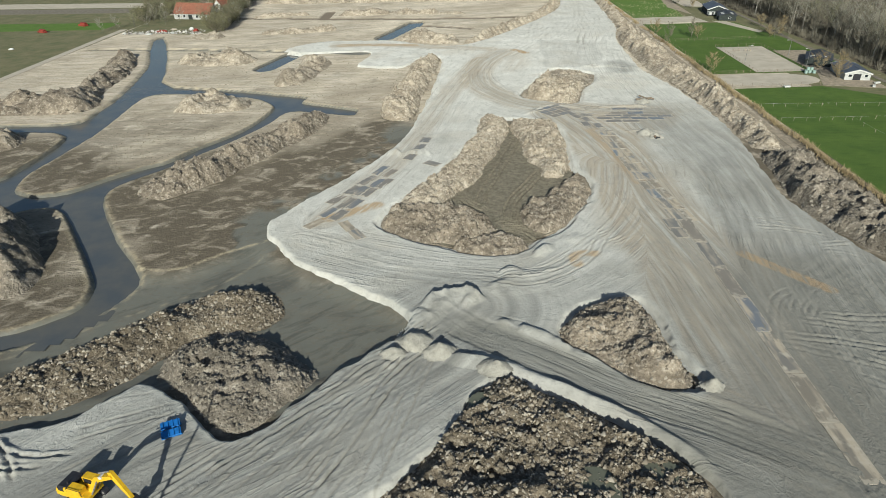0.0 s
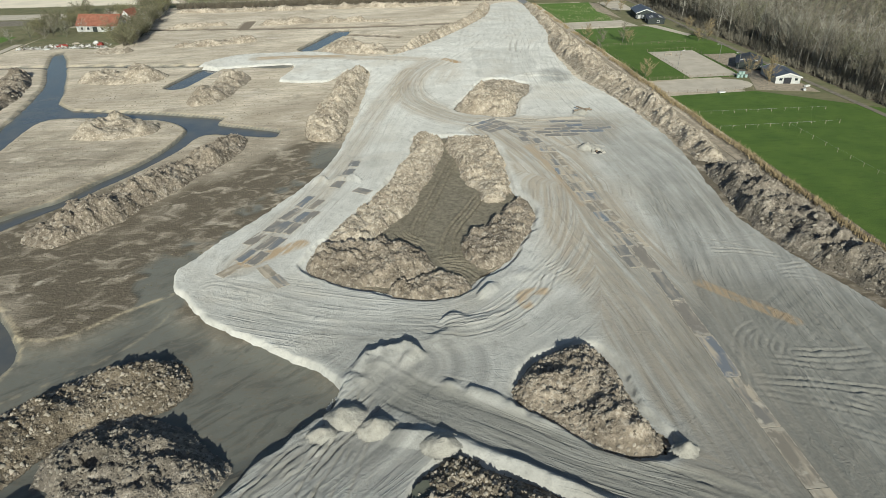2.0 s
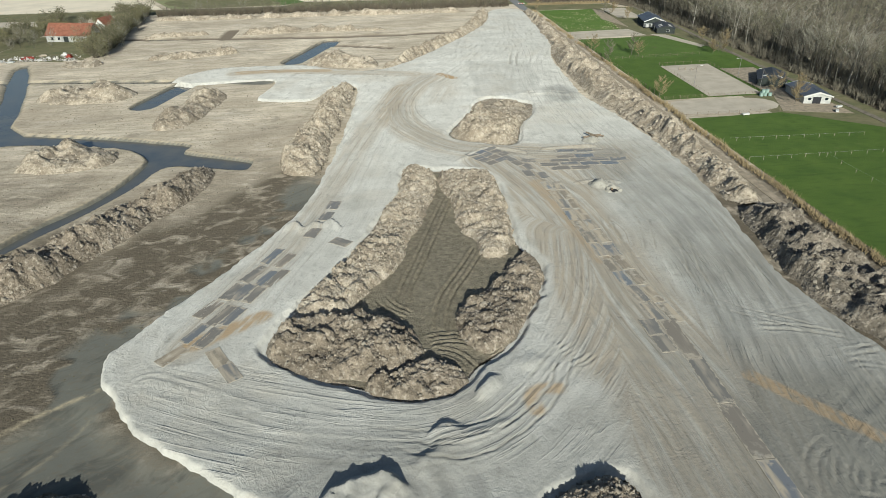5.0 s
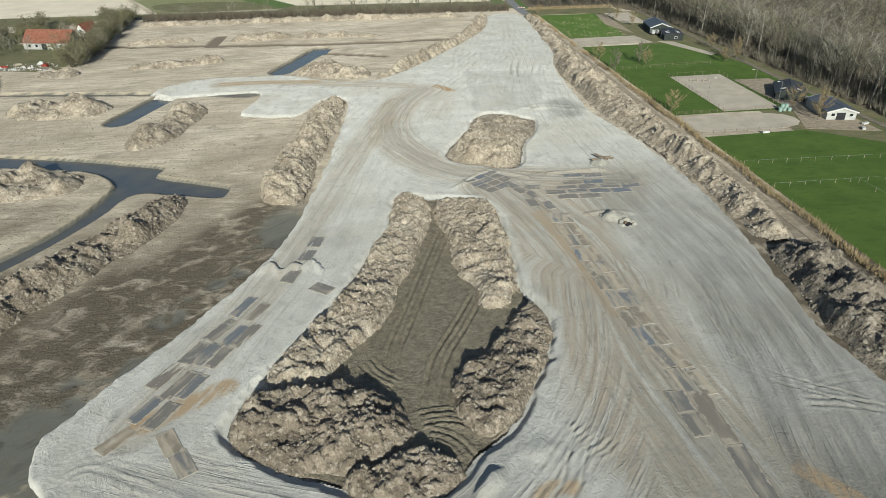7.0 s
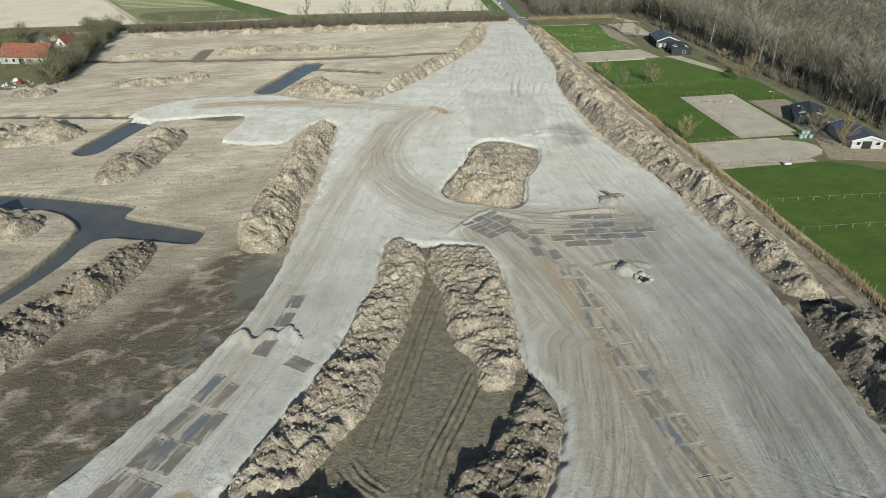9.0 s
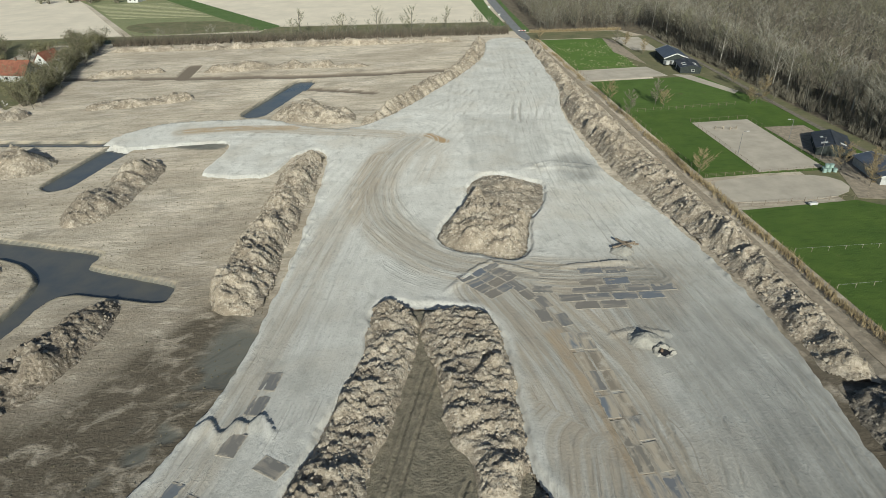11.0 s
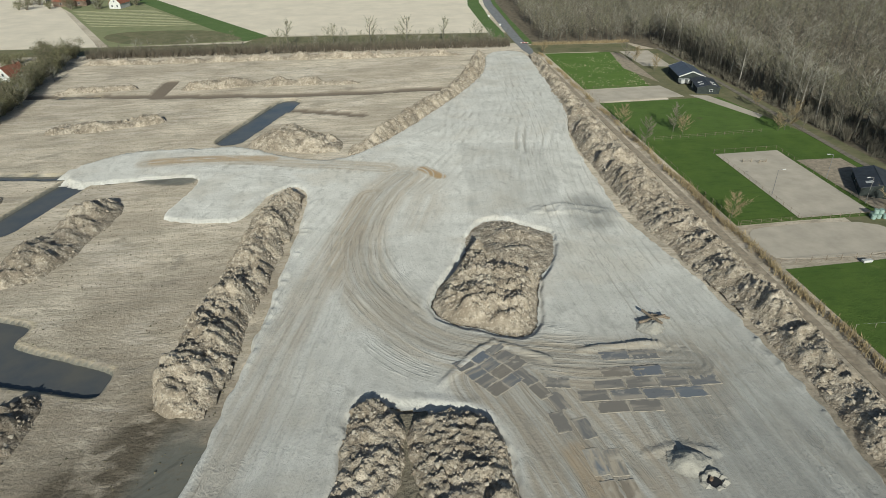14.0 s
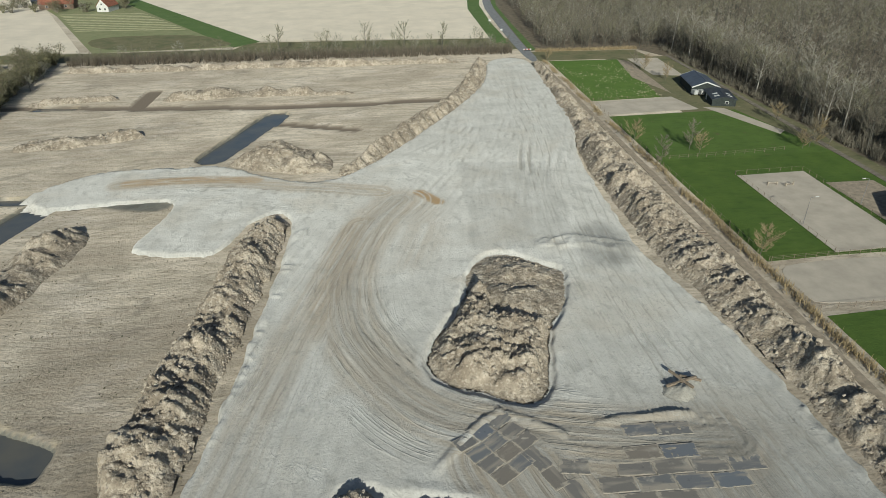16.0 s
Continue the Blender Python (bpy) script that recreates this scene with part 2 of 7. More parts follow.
def wheel_lines():
    """Wheel and blade marks on the sand: line, gauge between the two grooves, half width, depth."""
    rg = random.Random(77)
    out = [(line, 0.32, 0.2, 0.3) for line in ([(-64, 55.5), (-57, 53.5), (-51, 51), (-45, 52)], [(-62, 51), (-54, 49), (-47, 50)], [(-60, 47), (-53, 46.5), (-47, 43.5)], [(-60, 56), (-54, 52), (-50, 47)])]
    out += [(line, 1.3, 0.24, 0.10) for line in (
        [(45.2, 70.9), (46.9, 77), (49.3, 82.2), (52.6, 85.3), (55.1, 85.6)], [(54.4, 83.6), (51, 78.3)], [(56, 82.4), (52.9, 77.7)], [(50.9, 77.9), (58.4, 75.8), (68, 75)], [(55, 78.8), (59.9, 77.8), (68, 78)],
        [(47.4, 74.5), (55.6, 72), (68, 69)], [(44.9, 72.4), (50, 70.4), (62, 65)], [(58.2, 110.7), (65.5, 111.6), (72.9, 112.5)], [(56.9, 108.4), (64.5, 106.7), (70, 104)],
        [(65.3, 100.5), (71.2, 101.3), (76.9, 100.6)], [(64.4, 97.8), (67.7, 98.8), (73.1, 95.5)], [(52, 66), (60, 60), (72, 58)], [(56, 70), (66, 62), (80, 62)])]
    out += [(line, 1.9, 0.2, 0.10) for line in (
        [(46.7, 148), (46.1, 139.3), (45.3, 127.5)], [(54.8, 147), (50.3, 131.4)], [(58.6, 137.9), (55, 122.3)], [(69.8, 155.5), (68.4, 142.4), (66.5, 129.5), (64.5, 117.5)],
        [(70.9, 151.9), (68.4, 137), (67.2, 127.2), (64.6, 112)], [(50.5, 118.2), (58.2, 111.6), (66, 106)], [(16.3, 251.7), (10.2, 230.1), (11.4, 216.4), (15.1, 206.3), (19.1, 197.5), (23.8, 193.3), (29.2, 190.4), (34.4, 188.1)],
        [(14.6, 247), (11.6, 230), (12.8, 217), (16.4, 207.5), (20.4, 199)], [(2, 92), (9, 88), (16, 90), (24, 97), (28, 106)], [(-2, 93), (10, 91), (18, 94), (23, 101)])]
    for k in range(9):
        r = 3.6 + 0.8 * k
        out.append(([(24.3 + r * math.cos(a), 110.8 + r * math.sin(a)) for a in (-1.35, -1.1, -0.85, -0.6)], 0.0, 0.22, 0.13))
    for line, reach, count, depth in ((HAUL, 7, 10, 0.05), (CURVE, 5, 9, 0.11), (WEST_ROAD, 7, 10, 0.08), (SOUTH_LOOP, 9, 12, 0.055), (EAST_YARD, 12, 38, 0.065), (CROSSING, 4, 6, 0.10), (LOBE_ROAD, 7, 5, 0.06)):
        p = rounded(line, 2, False)
        for _ in range(count):
            a = rg.randrange(0, max(1, len(p) - 6))
            piece = p[a:a + rg.randint(5, 14)]
            off, drift = rg.uniform(-reach, reach), rg.uniform(-0.12, 0.12)
            e = piece[-1] - piece[0]
            e = e / (math.hypot(*e) + 1e-6)
            out.append(([(q[0] - e[1] * (off + drift * i * 3), q[1] + e[0] * (off + drift * i * 3)) for i, q in enumerate(piece)], 1.9, 0.19, depth * rg.uniform(0.5, 1.3)))
    for k in range(26):
        # wide sweeping tracks on the far end of the platform
        x0, bend = rg.uniform(18, 62), rg.uniform(-6, 6)
        x1 = 52 + (x0 - 18) * 0.55 + rg.uniform(-4, 4)
        y0, y1 = rg.uniform(245, 300), rg.uniform(320, 395)
        out.append(([(x0, y0), ((x0 + x1) / 2 + bend, (y0 + y1) / 2 - 6), (x1, y1)], 2.4, 0.55, rg.uniform(0.02, 0.045)))
    for k in range(34):
        # tracks that fan out from the crossing over the apron
        ax, ay = rg.uniform(-9, -1), 76 + rg.uniform(-4, 3)
        ang, bend, pts = radians(rg.uniform(196, 262)), rg.uniform(-0.05, 0.05), []
        for i in range(rg.randint(5, 9)):
            pts.append((ax, ay))
            ang += bend
            ax, ay = ax + 7 * math.cos(ang), ay + 7 * math.sin(ang)
        out.append((pts, 1.9, 0.2, rg.uniform(0.05, 0.13)))
    return out


WHEEL_LINES = wheel_lines()


def wheel_relief(x, y):
    z = np.zeros_like(x)
    for k, (line, gauge, half, depth) in enumerate(WHEEL_LINES):
        p = np.array(line)
        (x0, y0), (x1, y1) = p.min(0) - 2.5, p.max(0) + 2.5
        m = (x > x0) & (x < x1) & (y > y0) & (y < y1)
        if not m.any():
            continue
        xm, ym = x[m], y[m]
        s, d = along(xm, ym, line, 1)
        total = float(np.hypot(*np.diff(rounded(line, 1, False), axis=0).T).sum())
        d = d + 0.5 * (vnoise(s * 0.12, s * 0 + k, 40) - 0.5) + 0.3 * (fbm(xm * 0.7, ym * 0.7, 2, 44) - 0.5)
        g = np.zeros_like(s)
        for off in (-gauge / 2, gauge / 2) if gauge else (0.0,):
            e = np.abs(d - off)
            g += 0.8 * np.exp(-((e - 1.9 * half) / (0.85 * half)) ** 2) - np.exp(-(e / half) ** 2)
        z[m] += depth * g * smooth(s, 0.1, 2.5) * smooth(total - s, 0.1, 2.5) * (0.2 + 1.0 * vnoise(s * 0.13 + 7 * k, s * 0, 42)) * (0.45 + 1.1 * vnoise(xm * 0.8, ym * 0.8, 45))
    return z


def sand_height(x, y, sd=None):
    sd = sand_inside(x, y) if sd is None else sd
    low = 0.4 * smooth(-x, -2, 12) * smooth(y, 205, 240)
    floor = -0.6 + 0.9 * smooth(y, 60, 64) * (inside(x, y, SAND + SAND_EAST) > 2.5)
    z = floor + (SAND_TOP - floor - low) * smooth(sd, -0.3, 0.45 - 0.25 * low)
    top = smooth(sd, 0.6, 2.5)
    z = z + 0.08 * smooth(sd, 0.2, 0.8) * (1 - smooth(sd, 1.2, 3.0)) * smooth(fbm(x * 0.6, y * 0.6, 3, 8), 0.35, 0.75)
    z = z + top * (0.22 * (fbm(x * 0.04, y * 0.04, 3, 11) - 0.5) + 0.06 * (fbm(x * 0.5, y * 0.5, 3, 12) - 0.5))
    z = z + top * (ruts(x, y, APRON, 15, 0.05, 21, 0.9) + ruts(x, y, HAUL, 9, 0.05, 22, 0.6) + ruts(x, y, CURVE, 7, 0.12, 23, 0.6)
                   + ruts(x, y, WEST_ROAD, 8, 0.07, 24, 0.6) + ruts(x, y, SOUTH_LOOP, 10, 0.06, 25, 0.9)
                   + 0.2 * ruts(x, y, EAST_YARD, 15, 0.2, 26, 0.7) + ruts(x, y, CROSSING, 6, 0.09, 27, 0.5) + wheel_relief(x, y))
    s, d = along(x, y, [(-11, 73.5), (-7.3, 79), (-5, 82), (-3.4, 84.2), (1.6, 86), (4, 83)])
    d = d + 0.9 * (fbm(x * 0.5, y * 0.5, 3, 13) - 0.5)
    crest = np.clip(1 - np.where(d > 0, d / 1.5, -d / 4.2), 0, 1) * smooth(s, 0, 4) * (1 - smooth(s, s.max() - 1.5, s.max() + 0.2))
    z = z + 1.45 * crest * smooth(sd, 0, 1.5) * (0.35 + 1.0 * vnoise(s * 0.35, d * 0.3, 14)) + crest * (0.5 * fbm(x * 0.9, y * 0.9, 3, 10) + 0.35 * blocks(x / 1.3, y / 1.1, 46) - 0.25)
    s, d = along(x, y, CROSSING)
    road = smooth(3.6 - np.abs(d), 0, 0.9) * smooth(s, 1, 5) * (1 - smooth(s, 42, 52))
    z = z - 0.3 * road * smooth(sd, 0, 2)
    s, d = along(x, y, [(7, 77.5), (12.2, 74.8), (15.3, 72), (20.5, 68.2)])
    z = z + 0.6 * smooth(1.3 - np.abs(d), 0, 1.2) * smooth(vnoise(s * 0.5, d * 0.2, 20), 0.3, 0.7) * smooth(sd, 0, 1)
    s, d = along(x, y, [(3, 87), (9, 93), (18, 102), (23, 108)])
    d = d + 2.2 * (fbm(x * 0.3, y * 0.3, 3, 47) - 0.5)
    z = z + 0.75 * smooth(fbm(x * 0.2, y * 0.2, 2, 48), 0.3, 0.65) * smooth(-d, -0.3, 0.25) * (1 - smooth(-d, 0.5, 8)) * (np.abs(d) < 12) * smooth(s, 0.2, 3) * (1 - smooth(s, 24, 28)) * smooth(sd, 0, 1)
    _, d = along(x, y, [(0, 69.5), (6.7, 68), (9.7, 65.2), (12.8, 63.6), (17.1, 60.6), (22.7, 56.8), (28, 51)])
    z = z + 0.75 * np.clip(1 - np.abs(d) / np.where(d > 0, 1.1, 2.2), 0, 1) * (0.5 + 0.9 * vnoise(x * 0.35, y * 0.35, 7)) * smooth(sd, 0, 1.2)
    s, d = along(x, y, [(-18, 150), (-8, 150)])
    d = d + 1.6 * np.sin(x * 1.3) * np.cos(x * 0.45)
    z = z + 0.55 * smooth(d, -3.2, -0.2) * (1 - smooth(d, 0.0, 0.6)) * (np.abs(d) < 5) * smooth(x, -19, -17) * (1 - smooth(x, -7, -5)) * (vnoise(x * 0.7, y * 0.2, 15) > 0.3) * smooth(sd, 0, 1)
    for line, h in (([(20.5, 180), (24, 184), (27, 187.5), (30, 189)], 0.32), ([(30, 189), (34, 187), (38, 184)], 0.35), ([(43.5, 185.6), (50, 186.1), (56.5, 186)], 0.45), ([(46, 163.8), (51, 165), (55, 163)], 0.25)):
        s, d = along(x, y, line)
        z = z + h * smooth(0.9 - np.abs(d), 0, 0.7) * (0.5 + vnoise(s * 0.6, d, 19))
    s, d = along(x, y, [(-9.5, 186), (-7, 205), (-5, 222), (-2, 246)])
    z = z + smooth(2.3 - np.abs(d - 1.2), 0, 1.2) * (0.2 + 0.35 * (1 - np.abs(2 * vnoise(s * 0.45, d * 0.3, 16) - 1)) ** 2) * smooth(sd, 0, 1)
    s, d = along(x, y, [(67, 232), (60, 236), (53, 238), (48, 236)])
    z = z + smooth(3.5 - np.abs(d), 0, 2) * 0.5 * (1 - np.abs(2 * fbm(s * 0.3, d * 0.4, 3, 17) - 1)) ** 2 * smooth(sd, 0, 1)
    s, d = along(x, y, [(73, 100), (72, 120), (74, 142), (74, 165), (73, 190), (69, 225)])
    z = z + smooth(2.0 - np.abs(d + 1.0), 0, 1) * 0.45 * (1 - np.abs(2 * vnoise(s * 0.3, d * 0.5, 18) - 1)) ** 3 * smooth(sd, 0, 1)
    rough = smooth(inside(x, y, [(48, 55), (52, 98), (72, 102), (90, 60), (90, 40), (55, 40)]), 0, 6)
    a, b = 0.8 * x + 0.6 * y, -0.6 * x + 0.8 * y
    z = z + rough * (0.06 * (1 - np.abs(2 * fbm(a * 0.1, b * 0.8, 2, 31) - 1)) ** 5 + 0.06 * (1 - np.abs(2 * fbm(b * 0.12, a * 0.7, 2, 32) - 1)) ** 6 + 0.08 * clods(x / 2.2, y / 2.2, 30))
    fresh = smooth(fbm(x * 0.045, y * 0.045, 2, 33), 0.45, 0.6)
    z = z + top * 0.01 * fresh * (1 - np.abs(2 * vnoise(b * 0.11, a * 0.85, 34) - 1)) ** 5 + top * 0.006 * (1 - fresh) * (1 - np.abs(2 * vnoise(x * 0.07 + 0.05 * y, (y + 0.25 * x) * 0.75, 35) - 1)) ** 5
    z = z + top * 0.05 * clods(x / 0.9, y / 0.9, 36) * smooth(fbm(x * 0.12, y * 0.12, 2, 37), 0.5, 0.65)
    return z


def ditch_depth(x, y):
    v = np.full(x.shape, -9.0)
    wob = 0.5 * (fbm(x * 0.15, y * 0.15, 3, 41) - 0.5)
    for line, half in DITCHES:
        _, d = along(x, y, line)
        v = np.maximum(v, half - np.abs(d))
    wide = inside(x, y, CHANNELS, 1)
    for land in LANDS:
        wide = np.minimum(wide, -inside(x, y, land, 1))
    return np.maximum(v, wide) + wob


def mud_depth(x, y):
    v = np.full(x.shape, -9.0)
    for line, half in MUD_DITCHES:
        v = np.maximum(v, half - np.abs(along(x, y, line, 0)[1]))
    return v + 0.7 * (fbm(x * 0.3, y * 0.3, 3, 43) - 0.5)


def ground_height(x, y):
    z = 0.5 * (fbm(x * 0.03, y * 0.03, 3, 51) - 0.5) + 0.12 * (fbm(x * 0.4, y * 0.4, 3, 52) - 0.5)
    tame = smooth(x, 83, 90)
    z = z * (1 - tame) * (1 - smooth(y, 405, 430)) * (1 - smooth(-x, 120, 160))
    mud = smooth(inside(x, y, MUD), 0, 5)
    z = z - 0.75 * mud
    fill = np.full(x.shape, -9.0)
    for hole in HOLES:
        fill = np.maximum(fill, inside(x, y, hole))
    z = z + 0.4 * smooth(fill, -1.5, 1.0) - 0.45 * smooth(np.abs(x - 88.3), 1.1, 0.3)
    z = z - 0.55 * smooth(mud_depth(x, y), -0.2, 0.3)
    return z - 1.5 * smooth(ditch_depth(x, y), -0.3, 0.6) * (1 - 0.45 * mud)


def at_height(f, x, y):
    return float(f(np.array([float(x)]), np.array([float(y)]))[0])


# ---- materials ----


def material(name, build, rough=0.9):
    m = bpy.data.materials.new(name)
    m.use_nodes = True
    nt = m.node_tree
    b = nt.nodes["Principled BSDF"]
    b.inputs["Roughness"].default_value = rough
    b.inputs["Specular IOR Level"].default_value = 0.25
    if rough > 0.8:
        b.inputs["Diffuse Roughness"].default_value = 0.25
    build(nt, b)
    return m


def node(nt, kind, **sets):
    n = nt.nodes.new(kind)
    for k, v in sets.items():
        n.inputs[k.replace("_", " ")].default_value = v
    return n


def wired(nt, a, b):
    nt.links.new(a, b)


def place_of(nt, stretch=(1, 1, 1), turn=0):
    g = nt.nodes.new("ShaderNodeNewGeometry")
    m = nt.nodes.new("ShaderNodeMapping")
    m.vector_type = "TEXTURE"
    m.inputs["Scale"].default_value = tuple(1 / s if s else 1e6 for s in stretch)
    m.inputs["Rotation"].default_value = (0, 0, turn)
    wired(nt, g.outputs["Position"], m.inputs["Vector"])
    return m.outputs[0]


def grain(nt, size, detail=4, stretch=(1, 1, 1), turn=0, distort=0.0, rough=0.6):
    n = nt.nodes.new("ShaderNodeTexNoise")
    n.inputs["Scale"].default_value = 1 / size
    n.inputs["Detail"].default_value = detail
    n.inputs["Roughness"].default_value = rough
    n.inputs["Distortion"].default_value = distort
    wired(nt, place_of(nt, stretch, turn), n.inputs["Vector"])
    return n.outputs["Fac"]


def ramp(nt, fac, stops):
    r = nt.nodes.new("ShaderNodeValToRGB")
    e = r.color_ramp.elements
    for k, (p, c) in enumerate(stops):
        s = e[k] if k < 2 else e.new(p)
        s.position, s.color = p, (*c, 1)
    wired(nt, fac, r.inputs[0])
    return r.outputs[0]


def level(nt, fac, lo, hi, a=0.0, b=1.0):
    r = nt.nodes.new("ShaderNodeMapRange")
    for k, v in zip(("From Min", "From Max", "To Min", "To Max"), (lo, hi, a, b)):
        r.inputs[k].default_value = v
    wired(nt, fac, r.inputs[0])
    return r.outputs[0]


def blend(nt, fac, a, b, mode="MIX"):
    m = nt.nodes.new("ShaderNodeMix")
    m.data_type, m.blend_type = "RGBA", mode
    if isinstance(fac, float):
        m.inputs[0].default_value = fac
    else:
        wired(nt, fac, m.inputs[0])
    for k, c in ((6, a), (7, b)):
        if isinstance(c, tuple):
            m.inputs[k].default_value = (*c, 1)
        else:
            wired(nt, c, m.inputs[k])
    return m.outputs[2]


def times(nt, a, b, how="MULTIPLY"):
    m = nt.nodes.new("ShaderNodeMath")
    m.operation = how
    for k, v in enumerate((a, b)):
        if isinstance(v, (int, float)):
            m.inputs[k].default_value = v
        else:
            wired(nt, v, m.inputs[k])
    return m.outputs[0]


def attr(nt, name):
    a = nt.nodes.new("ShaderNodeAttribute")
    a.attribute_name = name
    return a.outputs["Fac"]


def relief(nt, bsdf, fac, height, strength=1.0):
    b = nt.nodes.new("ShaderNodeBump")
    b.inputs["Distance"].default_value = height
    b.inputs["Strength"].default_value = strength
    wired(nt, fac, b.inputs["Height"])
    wired(nt, b.outputs[0], bsdf.inputs["Normal"])


def flow_grain(nt, along_scale, across_scale, detail=4, wobble=0.0):
    a = nt.nodes.new("ShaderNodeAttribute")
    a.attribute_name = "flow"
    m = nt.nodes.new("ShaderNodeMapping")
    m.inputs["Scale"].default_value = (along_scale, across_scale, 1)
    wired(nt, a.outputs["Vector"], m.inputs["Vector"])
    n = nt.nodes.new("ShaderNodeTexNoise")
    n.inputs["Scale"].default_value = 1.0
    n.inputs["Detail"].default_value = detail
    n.inputs["Distortion"].default_value = wobble
    wired(nt, m.outputs[0], n.inputs["Vector"])
    return n.outputs["Fac"]


def ridged(nt, fac, power):
    """Thin crests where the noise crosses its middle."""
    d = times(nt, times(nt, fac, 0.5, "SUBTRACT"), 0, "ADD")
    a = nt.nodes.new("ShaderNodeMath")
    a.operation = "ABSOLUTE"
    wired(nt, d, a.inputs[0])
    return times(nt, level(nt, a.outputs[0], 0.0, 0.22, 1.0, 0.0), power, "POWER")


def sand_nodes(nt, b):
    b.inputs["Diffuse Roughness"].default_value = 0.3
    c = ramp(nt, grain(nt, 9, 5), [(0.3, (0.575, 0.545, 0.487)), (0.7, (0.745, 0.715, 0.65))])
    c = blend(nt, level(nt, flow_grain(nt, 0.07, 0.9, 6), 0.45, 0.72, 0, 0.35), c, (0.45, 0.43, 0.375))
    c = blend(nt, level(nt, grain(nt, 17, 5, distort=0.6), 0.5, 0.66, 0, 0.5), c, (0.56, 0.50, 0.41))
    brown = times(nt, attr(nt, "brown"), level(nt, flow_grain(nt, 0.045, 0.8, 7), 0.28, 0.56))
    c = blend(nt, brown, c, (0.475, 0.405, 0.315))
    c = blend(nt, times(nt, attr(nt, "brown"), level(nt, flow_grain(nt, 0.09, 1.7, 4), 0.56, 0.66, 0, 0.6)), c, (0.30, 0.25, 0.195))
    damp_and_haze = times(nt, attr(nt, "damp_and_haze"), level(nt, flow_grain(nt, 0.05, 0.5, 6), 0.25, 0.7, 0.45, 1.0), "MULTIPLY")
    c = blend(nt, level(nt, grain(nt, 5, 6), 0.52, 0.7, 0, 0.35), c, (0.36, 0.345, 0.305))
    c = blend(nt, level(nt, grain(nt, 2.2, 5, (1, 0.55, 1), 0.1, 0.6), 0.56, 0.68, 0, 0.4), c, (0.33, 0.31, 0.27))
    c = blend(nt, times(nt, damp_and_haze, 0.85), c, (0.158, 0.154, 0.138))
    c = blend(nt, times(nt, attr(nt, "wet"), level(nt, flow_grain(nt, 0.05, 0.8, 5), 0.3, 0.65, 0.9, 0.6)), c, (0.205, 0.196, 0.168))
    c = blend(nt, times(nt, attr(nt, "rust"), level(nt, flow_grain(nt, 0.2, 0.9, 5), 0.30, 0.52)), c, (0.42, 0.285, 0.15))
    c = blend(nt, level(nt, grain(nt, 0.9, 6), 0.57, 0.72, 0, 0.5), c, (0.30, 0.285, 0.25))
    c = blend(nt, level(nt, grain(nt, 0.3, 5), 0.55, 0.70, 0, 0.5), c, (0.28, 0.265, 0.235))
    c = blend(nt, times(nt, attr(nt, "rim"), level(nt, grain(nt, 1.5, 5), 0.3, 0.55)), c, (0.64, 0.62, 0.56))
    wired(nt, c, b.inputs["Base Color"])
    fresh = level(nt, grain(nt, 16, 3), 0.38, 0.6)
    # darker colour the deeper the wheel relief dips
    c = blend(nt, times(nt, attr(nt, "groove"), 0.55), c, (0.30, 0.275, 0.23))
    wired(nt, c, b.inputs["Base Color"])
    r1 = times(nt, ridged(nt, flow_grain(nt, 0.04, 0.6, 2, 1.2), 5), fresh)
    r2 = times(nt, ridged(nt, flow_grain(nt, 0.06, 1.9, 2, 0.3), 3), level(nt, grain(nt, 11, 3), 0.45, 0.65, 0.0, 0.35))
    r3 = times(nt, times(nt, ridged(nt, grain(nt, 6, 2, (1, 0.12, 1), 0.9, 0.5), 4), level(nt, grain(nt, 22, 2), 0.5, 0.62)), 0.06)
    r4 = times(nt, times(nt, ridged(nt, grain(nt, 5, 2, (0.14, 1, 1), -0.5, 0.6), 4), level(nt, grain(nt, 18, 2), 0.5, 0.6)), 0.06)
    lines = times(nt, times(nt, times(nt, r1, r2, "ADD"), attr(nt, "flow_clear")), 0.3)
    f = times(nt, times(nt, times(nt, lines, r3, "ADD"), r4, "ADD"), times(nt, grain(nt, 0.5, 6), 0.4), "ADD")
    crust = times(nt, ridged(nt, grain(nt, 1.1, 3, (1, 0.6, 1), 0.3, 0.8), 3), level(nt, grain(nt, 9, 3), 0.45, 0.62, 0.0, 0.16))
    f = times(nt, f, crust, "ADD")
    relief(nt, b, f, 0.26, 1.0)


